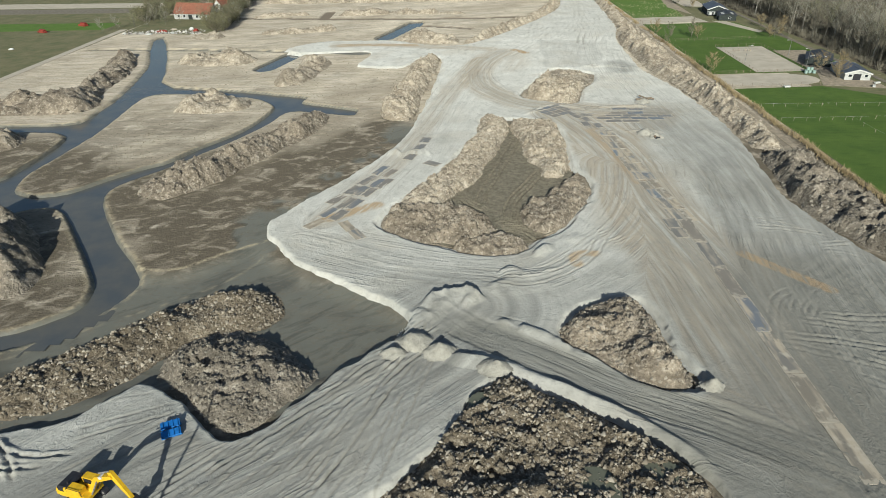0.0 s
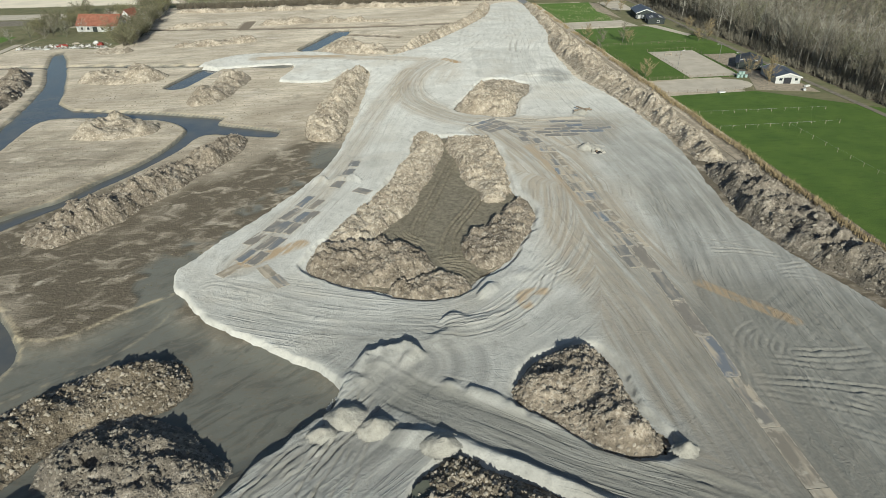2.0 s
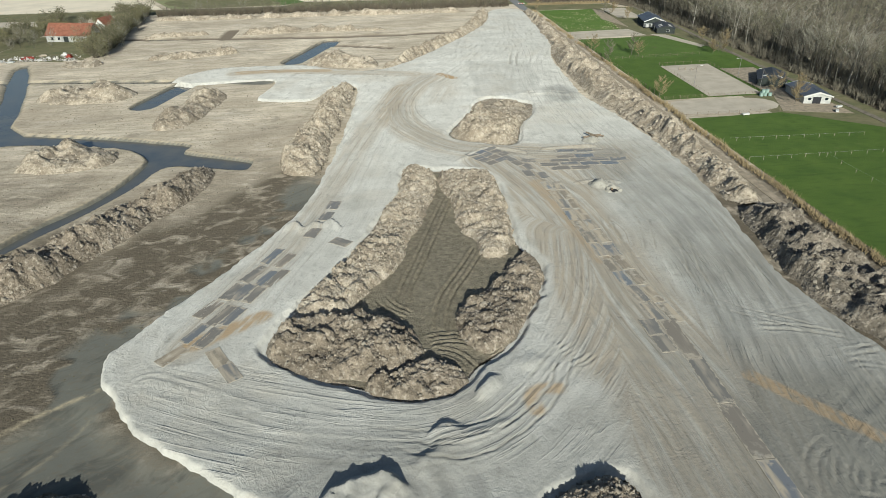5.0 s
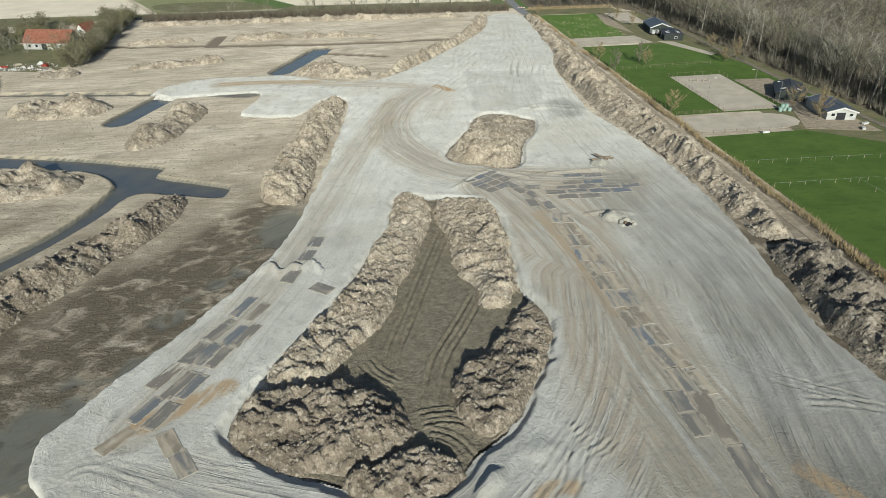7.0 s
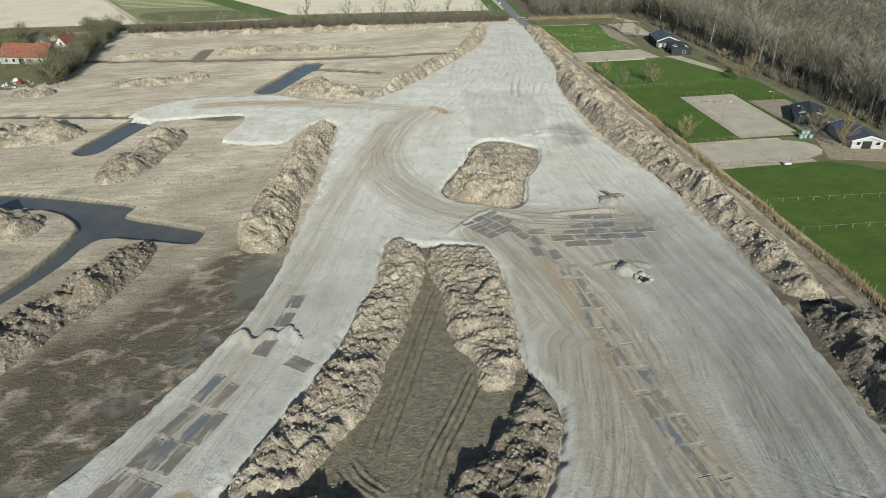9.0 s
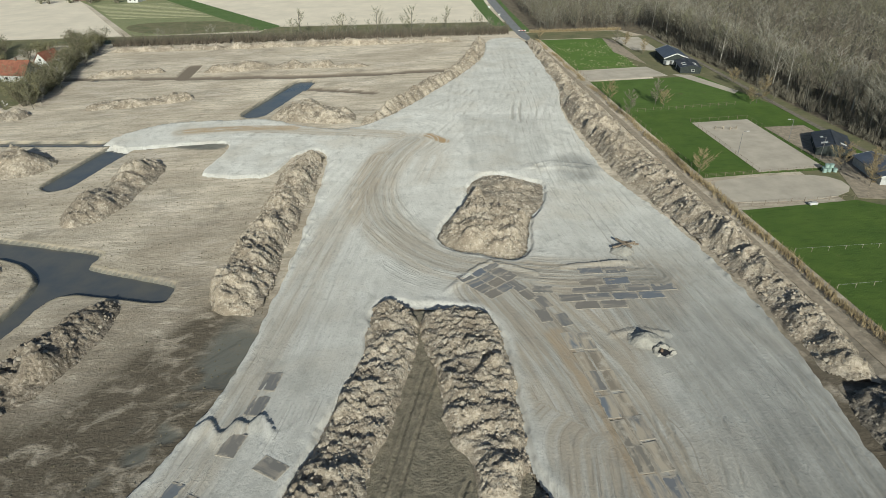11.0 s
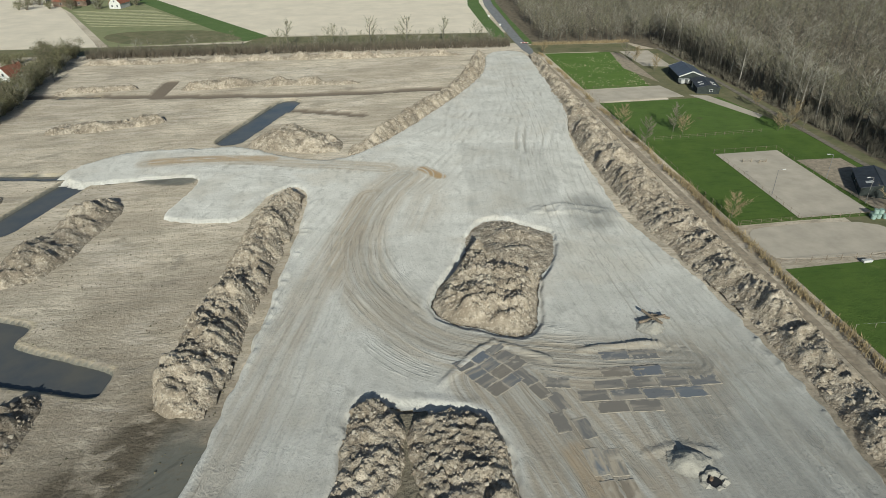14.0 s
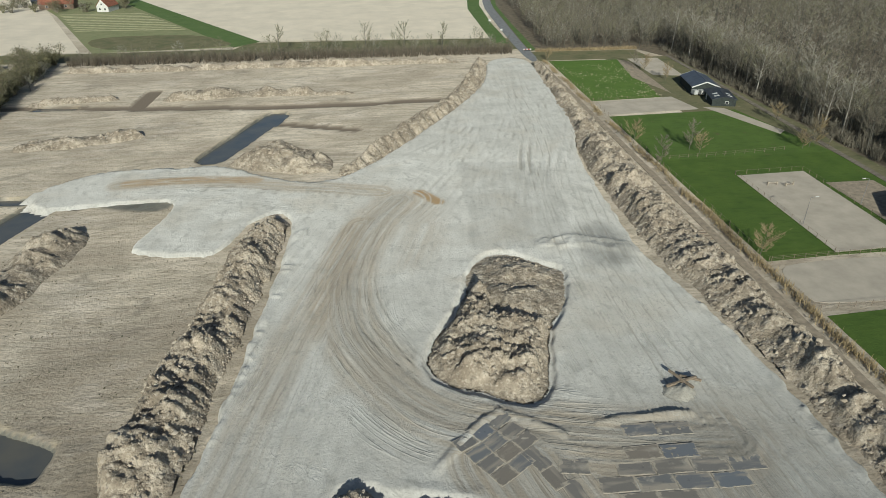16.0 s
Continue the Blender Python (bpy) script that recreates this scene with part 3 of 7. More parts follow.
def field_nodes(nt, b):
    b.inputs["Diffuse Roughness"].default_value = 0.3
    c = ramp(nt, grain(nt, 14, 6), [(0.3, (0.54, 0.457, 0.345)), (0.55, (0.68, 0.585, 0.458)), (0.75, (0.76, 0.665, 0.535))])
    c = blend(nt, level(nt, grain(nt, 26, 6, (0.6, 1, 1), 0.2, 0.8), 0.42, 0.62, 0, 0.7), c, (0.40, 0.33, 0.25))
    c = blend(nt, level(nt, grain(nt, 11, 6, (0.5, 1, 1), -0.15, 0.8), 0.53, 0.66, 0, 0.65), c, (0.66, 0.575, 0.475))
    c = blend(nt, level(nt, grain(nt, 7, 7, (0.45, 1, 1), 0.3, 1.0), 0.56, 0.66, 0, 0.6), c, (0.27, 0.235, 0.185))
    c = blend(nt, level(nt, grain(nt, 5, 5, (0.15, 1, 1), 0.1), 0.45, 0.7, 0, 0.5), c, (0.33, 0.29, 0.22))
    c = blend(nt, level(nt, grain(nt, 1.6, 4, (0.22, 1, 1)), 0.48, 0.6, 0, 0.5), c, (0.34, 0.285, 0.21))
    c = blend(nt, level(nt, grain(nt, 0.7, 4, (0.4, 1, 1)), 0.62, 0.75, 0, 0.5), c, (0.48, 0.42, 0.31))
    c = blend(nt, times(nt, attr(nt, "moist_and_near"), level(nt, grain(nt, 4.0, 6, (0.8, 1, 1), 0.2, 0.8), 0.24, 0.5)), c, (0.13, 0.106, 0.076))
    c = blend(nt, times(nt, attr(nt, "moist_and_near"), level(nt, grain(nt, 0.9, 5, (0.5, 1, 1)), 0.56, 0.66, 0, 0.35)), c, (0.30, 0.25, 0.185))
    c = blend(nt, times(nt, attr(nt, "mud"), level(nt, grain(nt, 5, 5), 0.2, 0.5, 0.6, 1.0)), c, (0.165, 0.16, 0.133))
    c = blend(nt, times(nt, attr(nt, "mud"), level(nt, grain(nt, 3.5, 6, (0.35, 1, 1), 0.6, 1.2), 0.5, 0.64, 0, 0.65)), c, (0.085, 0.08, 0.068))
    c = blend(nt, times(nt, attr(nt, "mud"), level(nt, grain(nt, 0.8, 4), 0.6, 0.7, 0, 0.35)), c, (0.24, 0.22, 0.18))
    c = blend(nt, level(nt, grain(nt, 0.55, 4, (0.5, 1, 1)), 0.54, 0.62, 0, 0.38), c, (0.17, 0.14, 0.10))
    c = blend(nt, attr(nt, "silt"), c, (0.20, 0.16, 0.12))
    c = blend(nt, times(nt, attr(nt, "bank"), level(nt, grain(nt, 1.2, 4), 0.35, 0.6)), c, (0.46, 0.385, 0.26))
    wired(nt, c, b.inputs["Base Color"])
    wired(nt, level(nt, attr(nt, "mud"), 0, 1, 0.92, 0.55), b.inputs["Roughness"])
    relief(nt, b, times(nt, times(nt, grain(nt, 0.5, 6), grain(nt, 1.5, 4, (0.3, 1, 1)), "ADD"), level(nt, attr(nt, "mud"), 0, 1, 1.0, 0.12)), 0.19, 1.0)


def soil_nodes(light, dark, pale):
    def build(nt, b):
        b.inputs["Diffuse Roughness"].default_value = 0.1
        c = ramp(nt, grain(nt, 2.8, 7, rough=0.7), [(0.32, dark), (0.55, light), (0.72, pale)])
        c = blend(nt, level(nt, grain(nt, 8, 5, distort=0.8), 0.46, 0.6, 0, 0.7), c, dark)
        c = blend(nt, level(nt, grain(nt, 1.1, 5), 0.52, 0.66, 0, 0.7), c, tuple(v * 0.62 for v in dark))
        c = blend(nt, level(nt, grain(nt, 0.7, 4), 0.54, 0.66, 0, 0.6), c, pale)
        wired(nt, c, b.inputs["Base Color"])
        relief(nt, b, grain(nt, 0.6, 5, rough=0.65), 0.65, 1.0)
    return build


def plain(color, vary=0.25, size=0.6, bump=0.02):
    def build(nt, b):
        dark = tuple(v * (1 - vary) for v in color)
        pale = tuple(min(1, v * (1 + vary)) for v in color)
        wired(nt, ramp(nt, grain(nt, size, 5), [(0.3, dark), (0.7, pale)]), b.inputs["Base Color"])
        if bump:
            relief(nt, b, grain(nt, size * 0.4, 5), bump)
    return build


def grass_nodes(a, c2, dry):
    def build(nt, b):
        c = ramp(nt, grain(nt, 7, 6), [(0.3, a), (0.7, c2)])
        c = blend(nt, level(nt, grain(nt, 1.1, 5, (0.3, 1, 1)), 0.5, 0.72, 0, 0.5), c, tuple(v * 0.6 for v in a))
        c = blend(nt, level(nt, grain(nt, 3.0, 6), 0.62, 0.76, 0, 0.8), c, dry)
        wired(nt, c, b.inputs["Base Color"])
        relief(nt, b, grain(nt, 0.6, 5), 0.2, 0.8)
    return build


def water_nodes(nt, b):
    c = ramp(nt, grain(nt, 8, 5), [(0.35, (0.10, 0.105, 0.108)), (0.65, (0.145, 0.135, 0.115))])
    wired(nt, c, b.inputs["Base Color"])
    b.inputs["Specular IOR Level"].default_value = 0.38
    relief(nt, b, grain(nt, 0.8, 3), 0.015, 0.5)


SANDY = material("sand", sand_nodes)
FIELD = material("field_soil", field_nodes)
SOIL_BROWN = material("clay_soil_brown", soil_nodes((0.39, 0.322, 0.243), (0.18, 0.146, 0.108), (0.58, 0.505, 0.41)))
SOIL_OLIVE = material("clay_soil_olive", soil_nodes((0.25, 0.20, 0.14), (0.125, 0.10, 0.07), (0.42, 0.36, 0.275)))
SOIL_DARK = material("clay_soil_dark", soil_nodes((0.31, 0.262, 0.205), (0.15, 0.128, 0.10), (0.52, 0.455, 0.37)))
SOIL_TAN = material("clay_soil_tan", soil_nodes((0.54, 0.455, 0.348), (0.28, 0.228, 0.168), (0.70, 0.615, 0.495)))
def clod_nodes(dark, light, pale):
    def build(nt, b):
        g = nt.nodes.new("ShaderNodeNewGeometry")
        c = ramp(nt, g.outputs["Random Per Island"], [(0.0, dark), (0.35, light), (1.0, pale)])
        wired(nt, c, b.inputs["Base Color"])
        relief(nt, b, grain(nt, 0.15, 4), 0.05, 0.8)
    return build


CLODS = {SOIL_OLIVE: material("clay_clods_olive", clod_nodes((0.13, 0.105, 0.075), (0.27, 0.222, 0.16), (0.50, 0.435, 0.345))),
         SOIL_BROWN: material("clay_clods_brown", clod_nodes((0.17, 0.135, 0.10), (0.30, 0.25, 0.19), (0.45, 0.39, 0.31))),
         SOIL_DARK: material("clay_clods_dark", clod_nodes((0.13, 0.11, 0.085), (0.23, 0.195, 0.15), (0.37, 0.325, 0.26))),
         SOIL_TAN: material("clay_clods_tan", clod_nodes((0.29, 0.235, 0.17), (0.45, 0.375, 0.285), (0.58, 0.505, 0.40)))}
CLAY_FLOOR = material("wet_clay", plain((0.245, 0.21, 0.15), 0.34, 0.9, 0.3), 0.85)
CLAY_FLOOR.node_tree.nodes["Principled BSDF"].inputs["Diffuse Roughness"].default_value = 0.1
WATER = material("ditch_water", water_nodes, 0.12)
GRASS = material("pasture_grass", grass_nodes((0.062, 0.106, 0.02), (0.094, 0.143, 0.027), (0.13, 0.145, 0.048)))
ROUGH_GRASS = material("rough_grass", grass_nodes((0.115, 0.122, 0.058), (0.205, 0.178, 0.102), (0.33, 0.275, 0.185)))
GRASS_WORN = material("worn_pasture", grass_nodes((0.075, 0.12, 0.026), (0.10, 0.155, 0.032), (0.12, 0.10, 0.05)))
GRASS_TUFT = material("tufted_pasture", grass_nodes((0.085, 0.145, 0.027), (0.115, 0.18, 0.036), (0.26, 0.24, 0.10)))
LANE = material("worn_lane", plain((0.185, 0.16, 0.125), 0.3, 1.5, 0.04))
CROP = material("young_crop", grass_nodes((0.20, 0.215, 0.105), (0.27, 0.265, 0.14), (0.36, 0.325, 0.21)))
ARABLE = material("bare_arable_soil", plain((0.68, 0.595, 0.47), 0.10, 14, 0.05))
ARENA = material("riding_sand", plain((0.44, 0.385, 0.31), 0.14, 5, 0.05))
GRAVEL = material("gravel_track", plain((0.31, 0.255, 0.19), 0.3, 1.4, 0.12))
ASPHALT = material("asphalt", plain((0.20, 0.20, 0.20), 0.2, 2, 0.01))
LITTER = material("leaf_litter", plain((0.15, 0.122, 0.085), 0.4, 2.5, 0.2))

# ---- building helpers ----


def grid_mesh(name, xs, ys, height, keep=None, attrs=None):
    gx, gy = np.meshgrid(xs, ys)
    z, data = height(gx, gy)
    nx, ny = len(xs), len(ys)
    idx = np.arange(nx * ny).reshape(ny, nx)
    quads = np.stack([idx[:-1, :-1], idx[:-1, 1:], idx[1:, 1:], idx[1:, :-1]], -1).reshape(-1, 4)
    if keep is not None:
        k = keep(gx, gy, data).ravel()
        quads = quads[k[quads].any(1)]
    used, inv = np.unique(quads, return_inverse=True)
    co = np.stack([gx.ravel()[used], gy.ravel()[used], z.ravel()[used]], -1)
    me = bpy.data.meshes.new(name)
    n = len(quads)
    me.vertices.add(len(co))
    me.vertices.foreach_set("co", co.astype(np.float32).ravel())
    me.loops.add(4 * n)
    me.loops.foreach_set("vertex_index", inv.reshape(-1).astype(np.int32))
    me.polygons.add(n)
    me.polygons.foreach_set("loop_start", np.arange(0, 4 * n, 4, dtype=np.int32))
    me.update(calc_edges=True)
    me.polygons.foreach_set("use_smooth", np.ones(n, bool))
    for key, f in (attrs or {}).items():
        v = f(gx, gy, data)
        if v.ndim == 3:
            a = me.attributes.new(key, "FLOAT_VECTOR", "POINT")
            a.data.foreach_set("vector", v.reshape(-1, 3)[used].astype(np.float32).ravel())
            continue
        a = me.attributes.new(key, "FLOAT", "POINT")
        a.data.foreach_set("value", v.ravel()[used].astype(np.float32))
    return me


def spaced(*runs):
    """Coordinates from runs of (start, end, step)."""
    out = [np.arange(a, b, s) for a, b, s in runs]
    return np.concatenate(out + [[runs[-1][1]]])


def sheet(name, pts, z, mat, label, category, step=2.5, times_round=0, wave=0.0):
    """A flat piece of land with an outline."""
    p = np.array(pts, float)
    bm = bmesh.new()
    q = rounded(pts, times_round) if times_round else p
    f = bm.faces.new([bm.verts.new((x, y, z)) for x, y in q])
    if f.normal.z < 0 or f.calc_center_median() is None:
        f.normal_flip()
    bm.normal_update()
    if f.normal.z < 0:
        f.normal_flip()
    r = bmesh.ops.extrude_face_region(bm, geom=[f])
    bmesh.ops.translate(bm, vec=(0, 0, -0.25), verts=[v for v in bm.verts if v not in r["geom"]])
    bmesh.ops.triangulate(bm, faces=bm.faces[:])
    bmesh.ops.recalc_face_normals(bm, faces=bm.faces[:])
    me = bpy.data.meshes.new(name)
    bm.to_mesh(me)
    bm.free()
    me.materials.append(mat)
    return tagged(new(name, me), label, category, kind="structure")


# ---- the ground, sand and water ----
XS = spaced((-4000, -1000, 500), (-1000, -300, 100), (-300, -170, 6), (-170, -110, 1.25), (-110, -26, 0.5), (-26, 92, 0.95), (92, 160, 2.5), (160, 400, 12), (400, 1000, 100), (1000, 4000, 500))
YS = spaced((-4000, -600, 400), (-600, -60, 60), (-60, 36, 4), (36, 60, 0.85), (60, 215, 0.5), (215, 300, 1.0), (300, 432, 1.8), (432, 700, 12), (700, 1200, 100), (1200, 4200, 500))


def near_line(x, y, line, half, soft):
    return smooth(half + soft - np.abs(along(x, y, line)[1]), 0, soft)


def ground_all(x, y):
    z = np.zeros_like(x)
    m = (x > -175) & (x < 100) & (y > -70) & (y < 440)
    z[m] = ground_height(x[m], y[m])
    d = np.full(x.shape, -9.0)
    d[m] = ditch_depth(x[m], y[m])
    d2 = np.full(x.shape, -9.0)
    d2[m] = mud_depth(x[m], y[m])
    s = np.full(x.shape, -99.0)
    s[m] = inside(x[m], y[m], SAND + SAND_EAST)
    z = np.where(s > 3, np.minimum(z, -0.1), z)
    return z, (d, s, d2)


def moist_and_near(x, y, data):
    a = smooth(inside(x, y, [(-42, 110), (-30, 140), (-16, 170), (-14, 188), (-22, 185), (-40, 150), (-55, 120)]), -3, 6)
    # beyond the moist outline, the colour darkens in patches towards smaller y
    return np.clip(a + 0.35 * smooth(y, 260, 175) * smooth(fbm(x * 0.05, y * 0.05, 3, 62), 0.3, 0.65) + smooth(y, 190, 140) * (0.45 + 0.55 * smooth(fbm(x * 0.06, y * 0.06, 3, 61), 0.2, 0.5)), 0, 1)


ground = new("ground", grid_mesh("ground", XS, YS, ground_all, attrs={
    "mud": lambda x, y, d: np.clip(smooth(inside(x, y, MUD), -1, 4) + smooth(inside(x, y, [(-35, 271), (-36.5, 264), (-45, 265), (-57, 270)], 1), -0.5, 1) + smooth(d[0], -0.6, 0.0) + (x < 0) * smooth(y, 180, 170) * smooth(-d[1], 9, 5) * smooth(fbm(x * 0.13, y * 0.13, 3, 63), 0.44, 0.52), 0, 1),
    "silt": lambda x, y, d: smooth(d[2], -0.2, 0.5),
    "moist_and_near": moist_and_near,
    "bank": lambda x, y, d: 0.6 * smooth(d[0], -1.5, -0.9) * (1 - smooth(d[0], -0.6, -0.2)) * (vnoise(x * 0.4, y * 0.4, 9) > 0.25) + 0.9 * near_line(x, y, SHORE, 0.12, 0.5) + 0.4 * near_line(x, y, OLD_TRACK, 0.05, 0.45) * (vnoise(x * 0.7, y * 0.7, 49) > 0.4)}))
ground.data.materials.append(FIELD)
tagged(ground, "dry stubbly brown field soil with muddy patches and ditch banks", "ground", kind="structure")


SAND_GRID = []


def sand_all(x, y):
    sd = np.full(x.shape, -9.0)
    m = (x > -80) & (x < 95)
    sd[m] = sand_inside(x[m], y[m])
    z = np.full(x.shape, -1.0)
    k = sd > -2.5
    z[k] = sand_height(x[k], y[k], sd[k])
    SAND_GRID.append((z, sd))
    return z, sd


def wet(x, y, sd):
    v = smooth(inside(x, y, [(20, 55), (29, 58), (38, 50), (47, 66), (49, 100), (66, 98), (84, 80), (95, 30), (30, 30)]), -3, 5)
    s, d = along(x, y, CROSSING)
    return np.clip(0.95 * smooth(3.8 - np.abs(d + fbm(s * 0.3, d * 0.3, 3, 38) - 0.5), 0, 0.9) * smooth(s, 0.5, 5) + 0.85 * v, 0, 1)


def damp_and_haze(x, y, sd):
    v = 0.2 * near_line(x, y, HAUL, 3, 3) + 0.25 * near_line(x, y, CURVE, 2, 2)
    v += 0.5 * smooth(inside(x, y, [(34, 40), (47, 70), (48, 128), (76, 138), (80, 95), (95, 40)]), -2, 10)
    v += 0.6 * smooth(inside(x, y, [(52, 42), (55, 95), (72, 99), (90, 60), (90, 42)]), -2, 8)
    v += 0.26 * smooth(inside(x, y, RECTANGLE, 0) + 2.5 * (fbm(x * 0.25, y * 0.1, 3, 39) - 0.5), -0.4, 0.8) + 0.9 * smooth(inside(x, y, [(54, 225), (55, 244), (67, 246), (66, 226)]), -2, 4)
    v += 0.15 * smooth(y, 285, 310) + 0.5 * smooth(inside(x, y, [(54, 118), (56, 140), (66, 146), (68, 118)]), -3, 6)
    # the plain y terms darken near sand, standing in for haze paling the far end
    v += 0.3 * near_line(x, y, APRON, 9, 5) + 0.42 * smooth(y, 120, 75) + 0.28 * smooth(y, 235, 150) + 0.56 * smooth(x, 42, 58) * smooth(y, 215, 160) + 1.2 * smooth(inside(x, y, [(14, 45), (24, 57), (31, 58), (42, 50), (47, 70), (48, 96), (80, 92), (95, 40), (60, 30), (30, 36)]), -3, 6)
    v += 0.55 * smooth(y, 78, 52) * smooth(x, 26, 38)
    return np.clip(v, 0, 1)


def brown(x, y, sd):
    v = near_line(x, y, HAUL, 6.5, 5) + 0.8 * near_line(x, y, [(38, 56), (37.5, 80), (37.5, 100), (38, 130)], 5, 3.5) + 0.5 * near_line(x, y, [(33, 104), (33, 130), (32, 150)], 4, 4) + 0.75 * near_line(x, y, CURVE, 4.2, 3.5) + 0.6 * near_line(x, y, WEST_ROAD, 2.5, 2) + 0.9 * near_line(x, y, LOBE_ROAD, 2.4, 1.8)
    v += 0.8 * smooth(inside(x, y, [(22, 172), (24, 190), (48, 188), (64, 178), (62, 168), (40, 150), (33, 170)]), -2, 3)
    v += 0.6 * smooth(inside(x, y, [(44, 88), (48, 104), (60, 100), (66, 84), (58, 82)]), -2, 6) + 0.5 * smooth(inside(x, y, [(14, 225), (20, 262), (32, 265), (28, 232)]), -2, 5)
    return np.clip(v, 0, 1) * smooth(sd, 0.5, 2)


def rust(x, y, sd):
    v = 0.6 * near_line(x, y, [(51, 97.6), (60.2, 85.8)], 0.8, 0.7) + 0.65 * near_line(x, y, [(-50, 281), (-34, 282), (-18, 280)], 1.6, 1.4) + near_line(x, y, [(24, 266), (28, 260)], 1.0, 1.2)
    v += 0.7 * near_line(x, y, [(21, 94.5), (20.6, 97), (22.4, 98.4), (24.8, 98)], 0.6, 0.9) + 0.8 * near_line(x, y, [(-26, 113), (-17, 119)], 1.0, 1.2) + 0.4 * near_line(x, y, [(41, 130), (37, 165)], 1, 1.5)
    return np.clip(v, 0, 1)


SX = spaced((-80, -70, 2), (-70, 86, 0.23), (86, 92, 2))
SY = spaced((-120, 30, 8), (30, 40, 1.2), (40, 130, 0.23), (130, 240, 0.42), (240, 412, 0.9))


@functools.lru_cache(1)
def sand_flow():
    return flow(*np.meshgrid(SX, SY))

sand = new("sand_platform", grid_mesh("sand_platform", SX, SY, sand_all, keep=lambda x, y, sd: sd > -0.75, attrs={
    "groove": lambda x, y, sd: np.clip(-wheel_relief(x, y) / 0.09, 0, 1), "damp_and_haze": damp_and_haze, "wet": wet, "brown": brown, "rust": rust, "flow": lambda x, y, sd: sand_flow()[0], "flow_clear": lambda x, y, sd: sand_flow()[1],
    "rim": lambda x, y, sd: 0.4 * (1 - smooth(sd, 0.6, 2.2)) * np.clip(0.1 + 0.9 * smooth(-x, -2, 10), 0, 1) * (1 - smooth(y, 140, 190))}))
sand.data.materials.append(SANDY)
tagged(sand, "raised platform of pale grey sand with wheel ruts and brown tracks", "sand", kind="structure")


def sand_at(x, y):
    """Height of the finished sand."""
    i, j = int(np.clip(np.searchsorted(SX, x), 1, len(SX) - 1)), int(np.clip(np.searchsorted(SY, y), 1, len(SY) - 1))
    u, v = (x - SX[i - 1]) / (SX[i] - SX[i - 1]), (y - SY[j - 1]) / (SY[j] - SY[j - 1])
    z = SAND_GRID[0][0]
    return float((z[j - 1, i - 1] * (1 - u) + z[j - 1, i] * u) * (1 - v) + (z[j, i - 1] * (1 - u) + z[j, i] * u) * v)


def clipped_level(z):
    return lambda x, y: (np.full(x.shape, z), ditch_depth(x, y))


water = new("water", grid_mesh("water", spaced((-170, 45, 1.5)), spaced((55, 385, 1.5)), clipped_level(-0.72), keep=lambda x, y, d: d > -1.6))
water.data.materials.append(WATER)
tagged(water, "still grey-blue muddy water in dug ditches", "water", kind="structure")


def crawler_marks(x, y):
    z = np.zeros_like(x)
    for k, line in enumerate(([(5, 120.8), (5.5, 125.2), (7.3, 130.5), (9.5, 138), (12.6, 148.5), (16.4, 161.1)], [(10.6, 112.9), (10.6, 117.3), (12.3, 123.1), (15.9, 129.5), (19.7, 137.6)], [(8.3, 110.7), (11.9, 111.3), (15.4, 109.9), (17.8, 107.2)], [(9, 108), (12, 107), (14, 103.5)], [(1.5, 123), (3, 120), (6, 117.5)])):
        s, d = along(x, y, line)
        inner = (s > 0.4) & (s < s.max() - 0.4)
        for off in (-0.95, 0.95):
            e = np.abs(d - off)
            z = z + inner * (0.24 * np.exp(-((e - 0.45) / 0.17) ** 2) - 0.16 * (e < 0.32) * (0.6 + 0.4 * np.sin(s * 9)))
    return z


clay = new("clay_floor", grid_mesh("clay_floor", spaced((-8, 28, 0.25)), spaced((98, 175, 0.25)),
           lambda x, y: (0.30 + 0.16 * fbm(x * 1.1, y * 1.1, 3, 71) + crawler_marks(x, y), inside(x, y, ISLAND)), keep=lambda x, y, d: d > 1.5))
clay.data.materials.append(CLAY_FLOOR)
tagged(clay, "flat dark grey-brown clay floor with caterpillar tracks", "ground", kind="structure")
# ---- land beyond the site ----
EAST = 91.5
PUDDLE = material("puddle_water", plain((0.15, 0.15, 0.11), 0.15, 2, 0), 0.25)
sheet("pasture", [(EAST, 341), (118, 343), (124, 404), (EAST, 405)], 0.05, GRASS_TUFT, "fenced green pasture grass with pale tufts", "pasture")
sheet("pasture", [(EAST, 282), (144, 283), (137, 325), (EAST, 322.5)], 0.05, GRASS_WORN, "green pasture with darker trampled patch", "pasture")
sheet("pasture", [(EAST, 226), (107, 227), (144, 227.5), (144, 283), (EAST, 282)], 0.05, GRASS, "mown green pasture round a riding arena", "pasture")
sheet("pasture", [(EAST, -100), (152, -100), (150, 185), (121, 209), (EAST, 207)], 0.05, GRASS, "large vivid green pasture divided by tape fences", "pasture")
sheet("sand_paddock", [(EAST, 324), (125, 327), (122, 343), (EAST, 339)], 0.07, ARENA, "bare sandy paddock strip", "paddock")
sheet("riding_arena", [(107.5, 228), (126, 229), (127, 270), (108, 269)], 0.10, ARENA, "rectangular riding arena of pale sand", "arena")
sheet("sand_paddock", [(91.5, 222), (96, 225), (125, 225.5), (124, 211), (92.5, 210), (91.5, 214)], 0.07, ARENA, "oval sandy exercise paddock", "paddock", times_round=2)
sheet("sand_paddock", [(127.5, 329), (134, 327), (141, 302), (138, 299)], 0.09, ARENA, "trodden sandy yard beside the stable", "paddock")
sheet("sand_paddock", [(123, 404), (118, 372), (124, 348), (127, 400)], 0.08, GRAVEL, "trodden earth yard strip", "paddock")
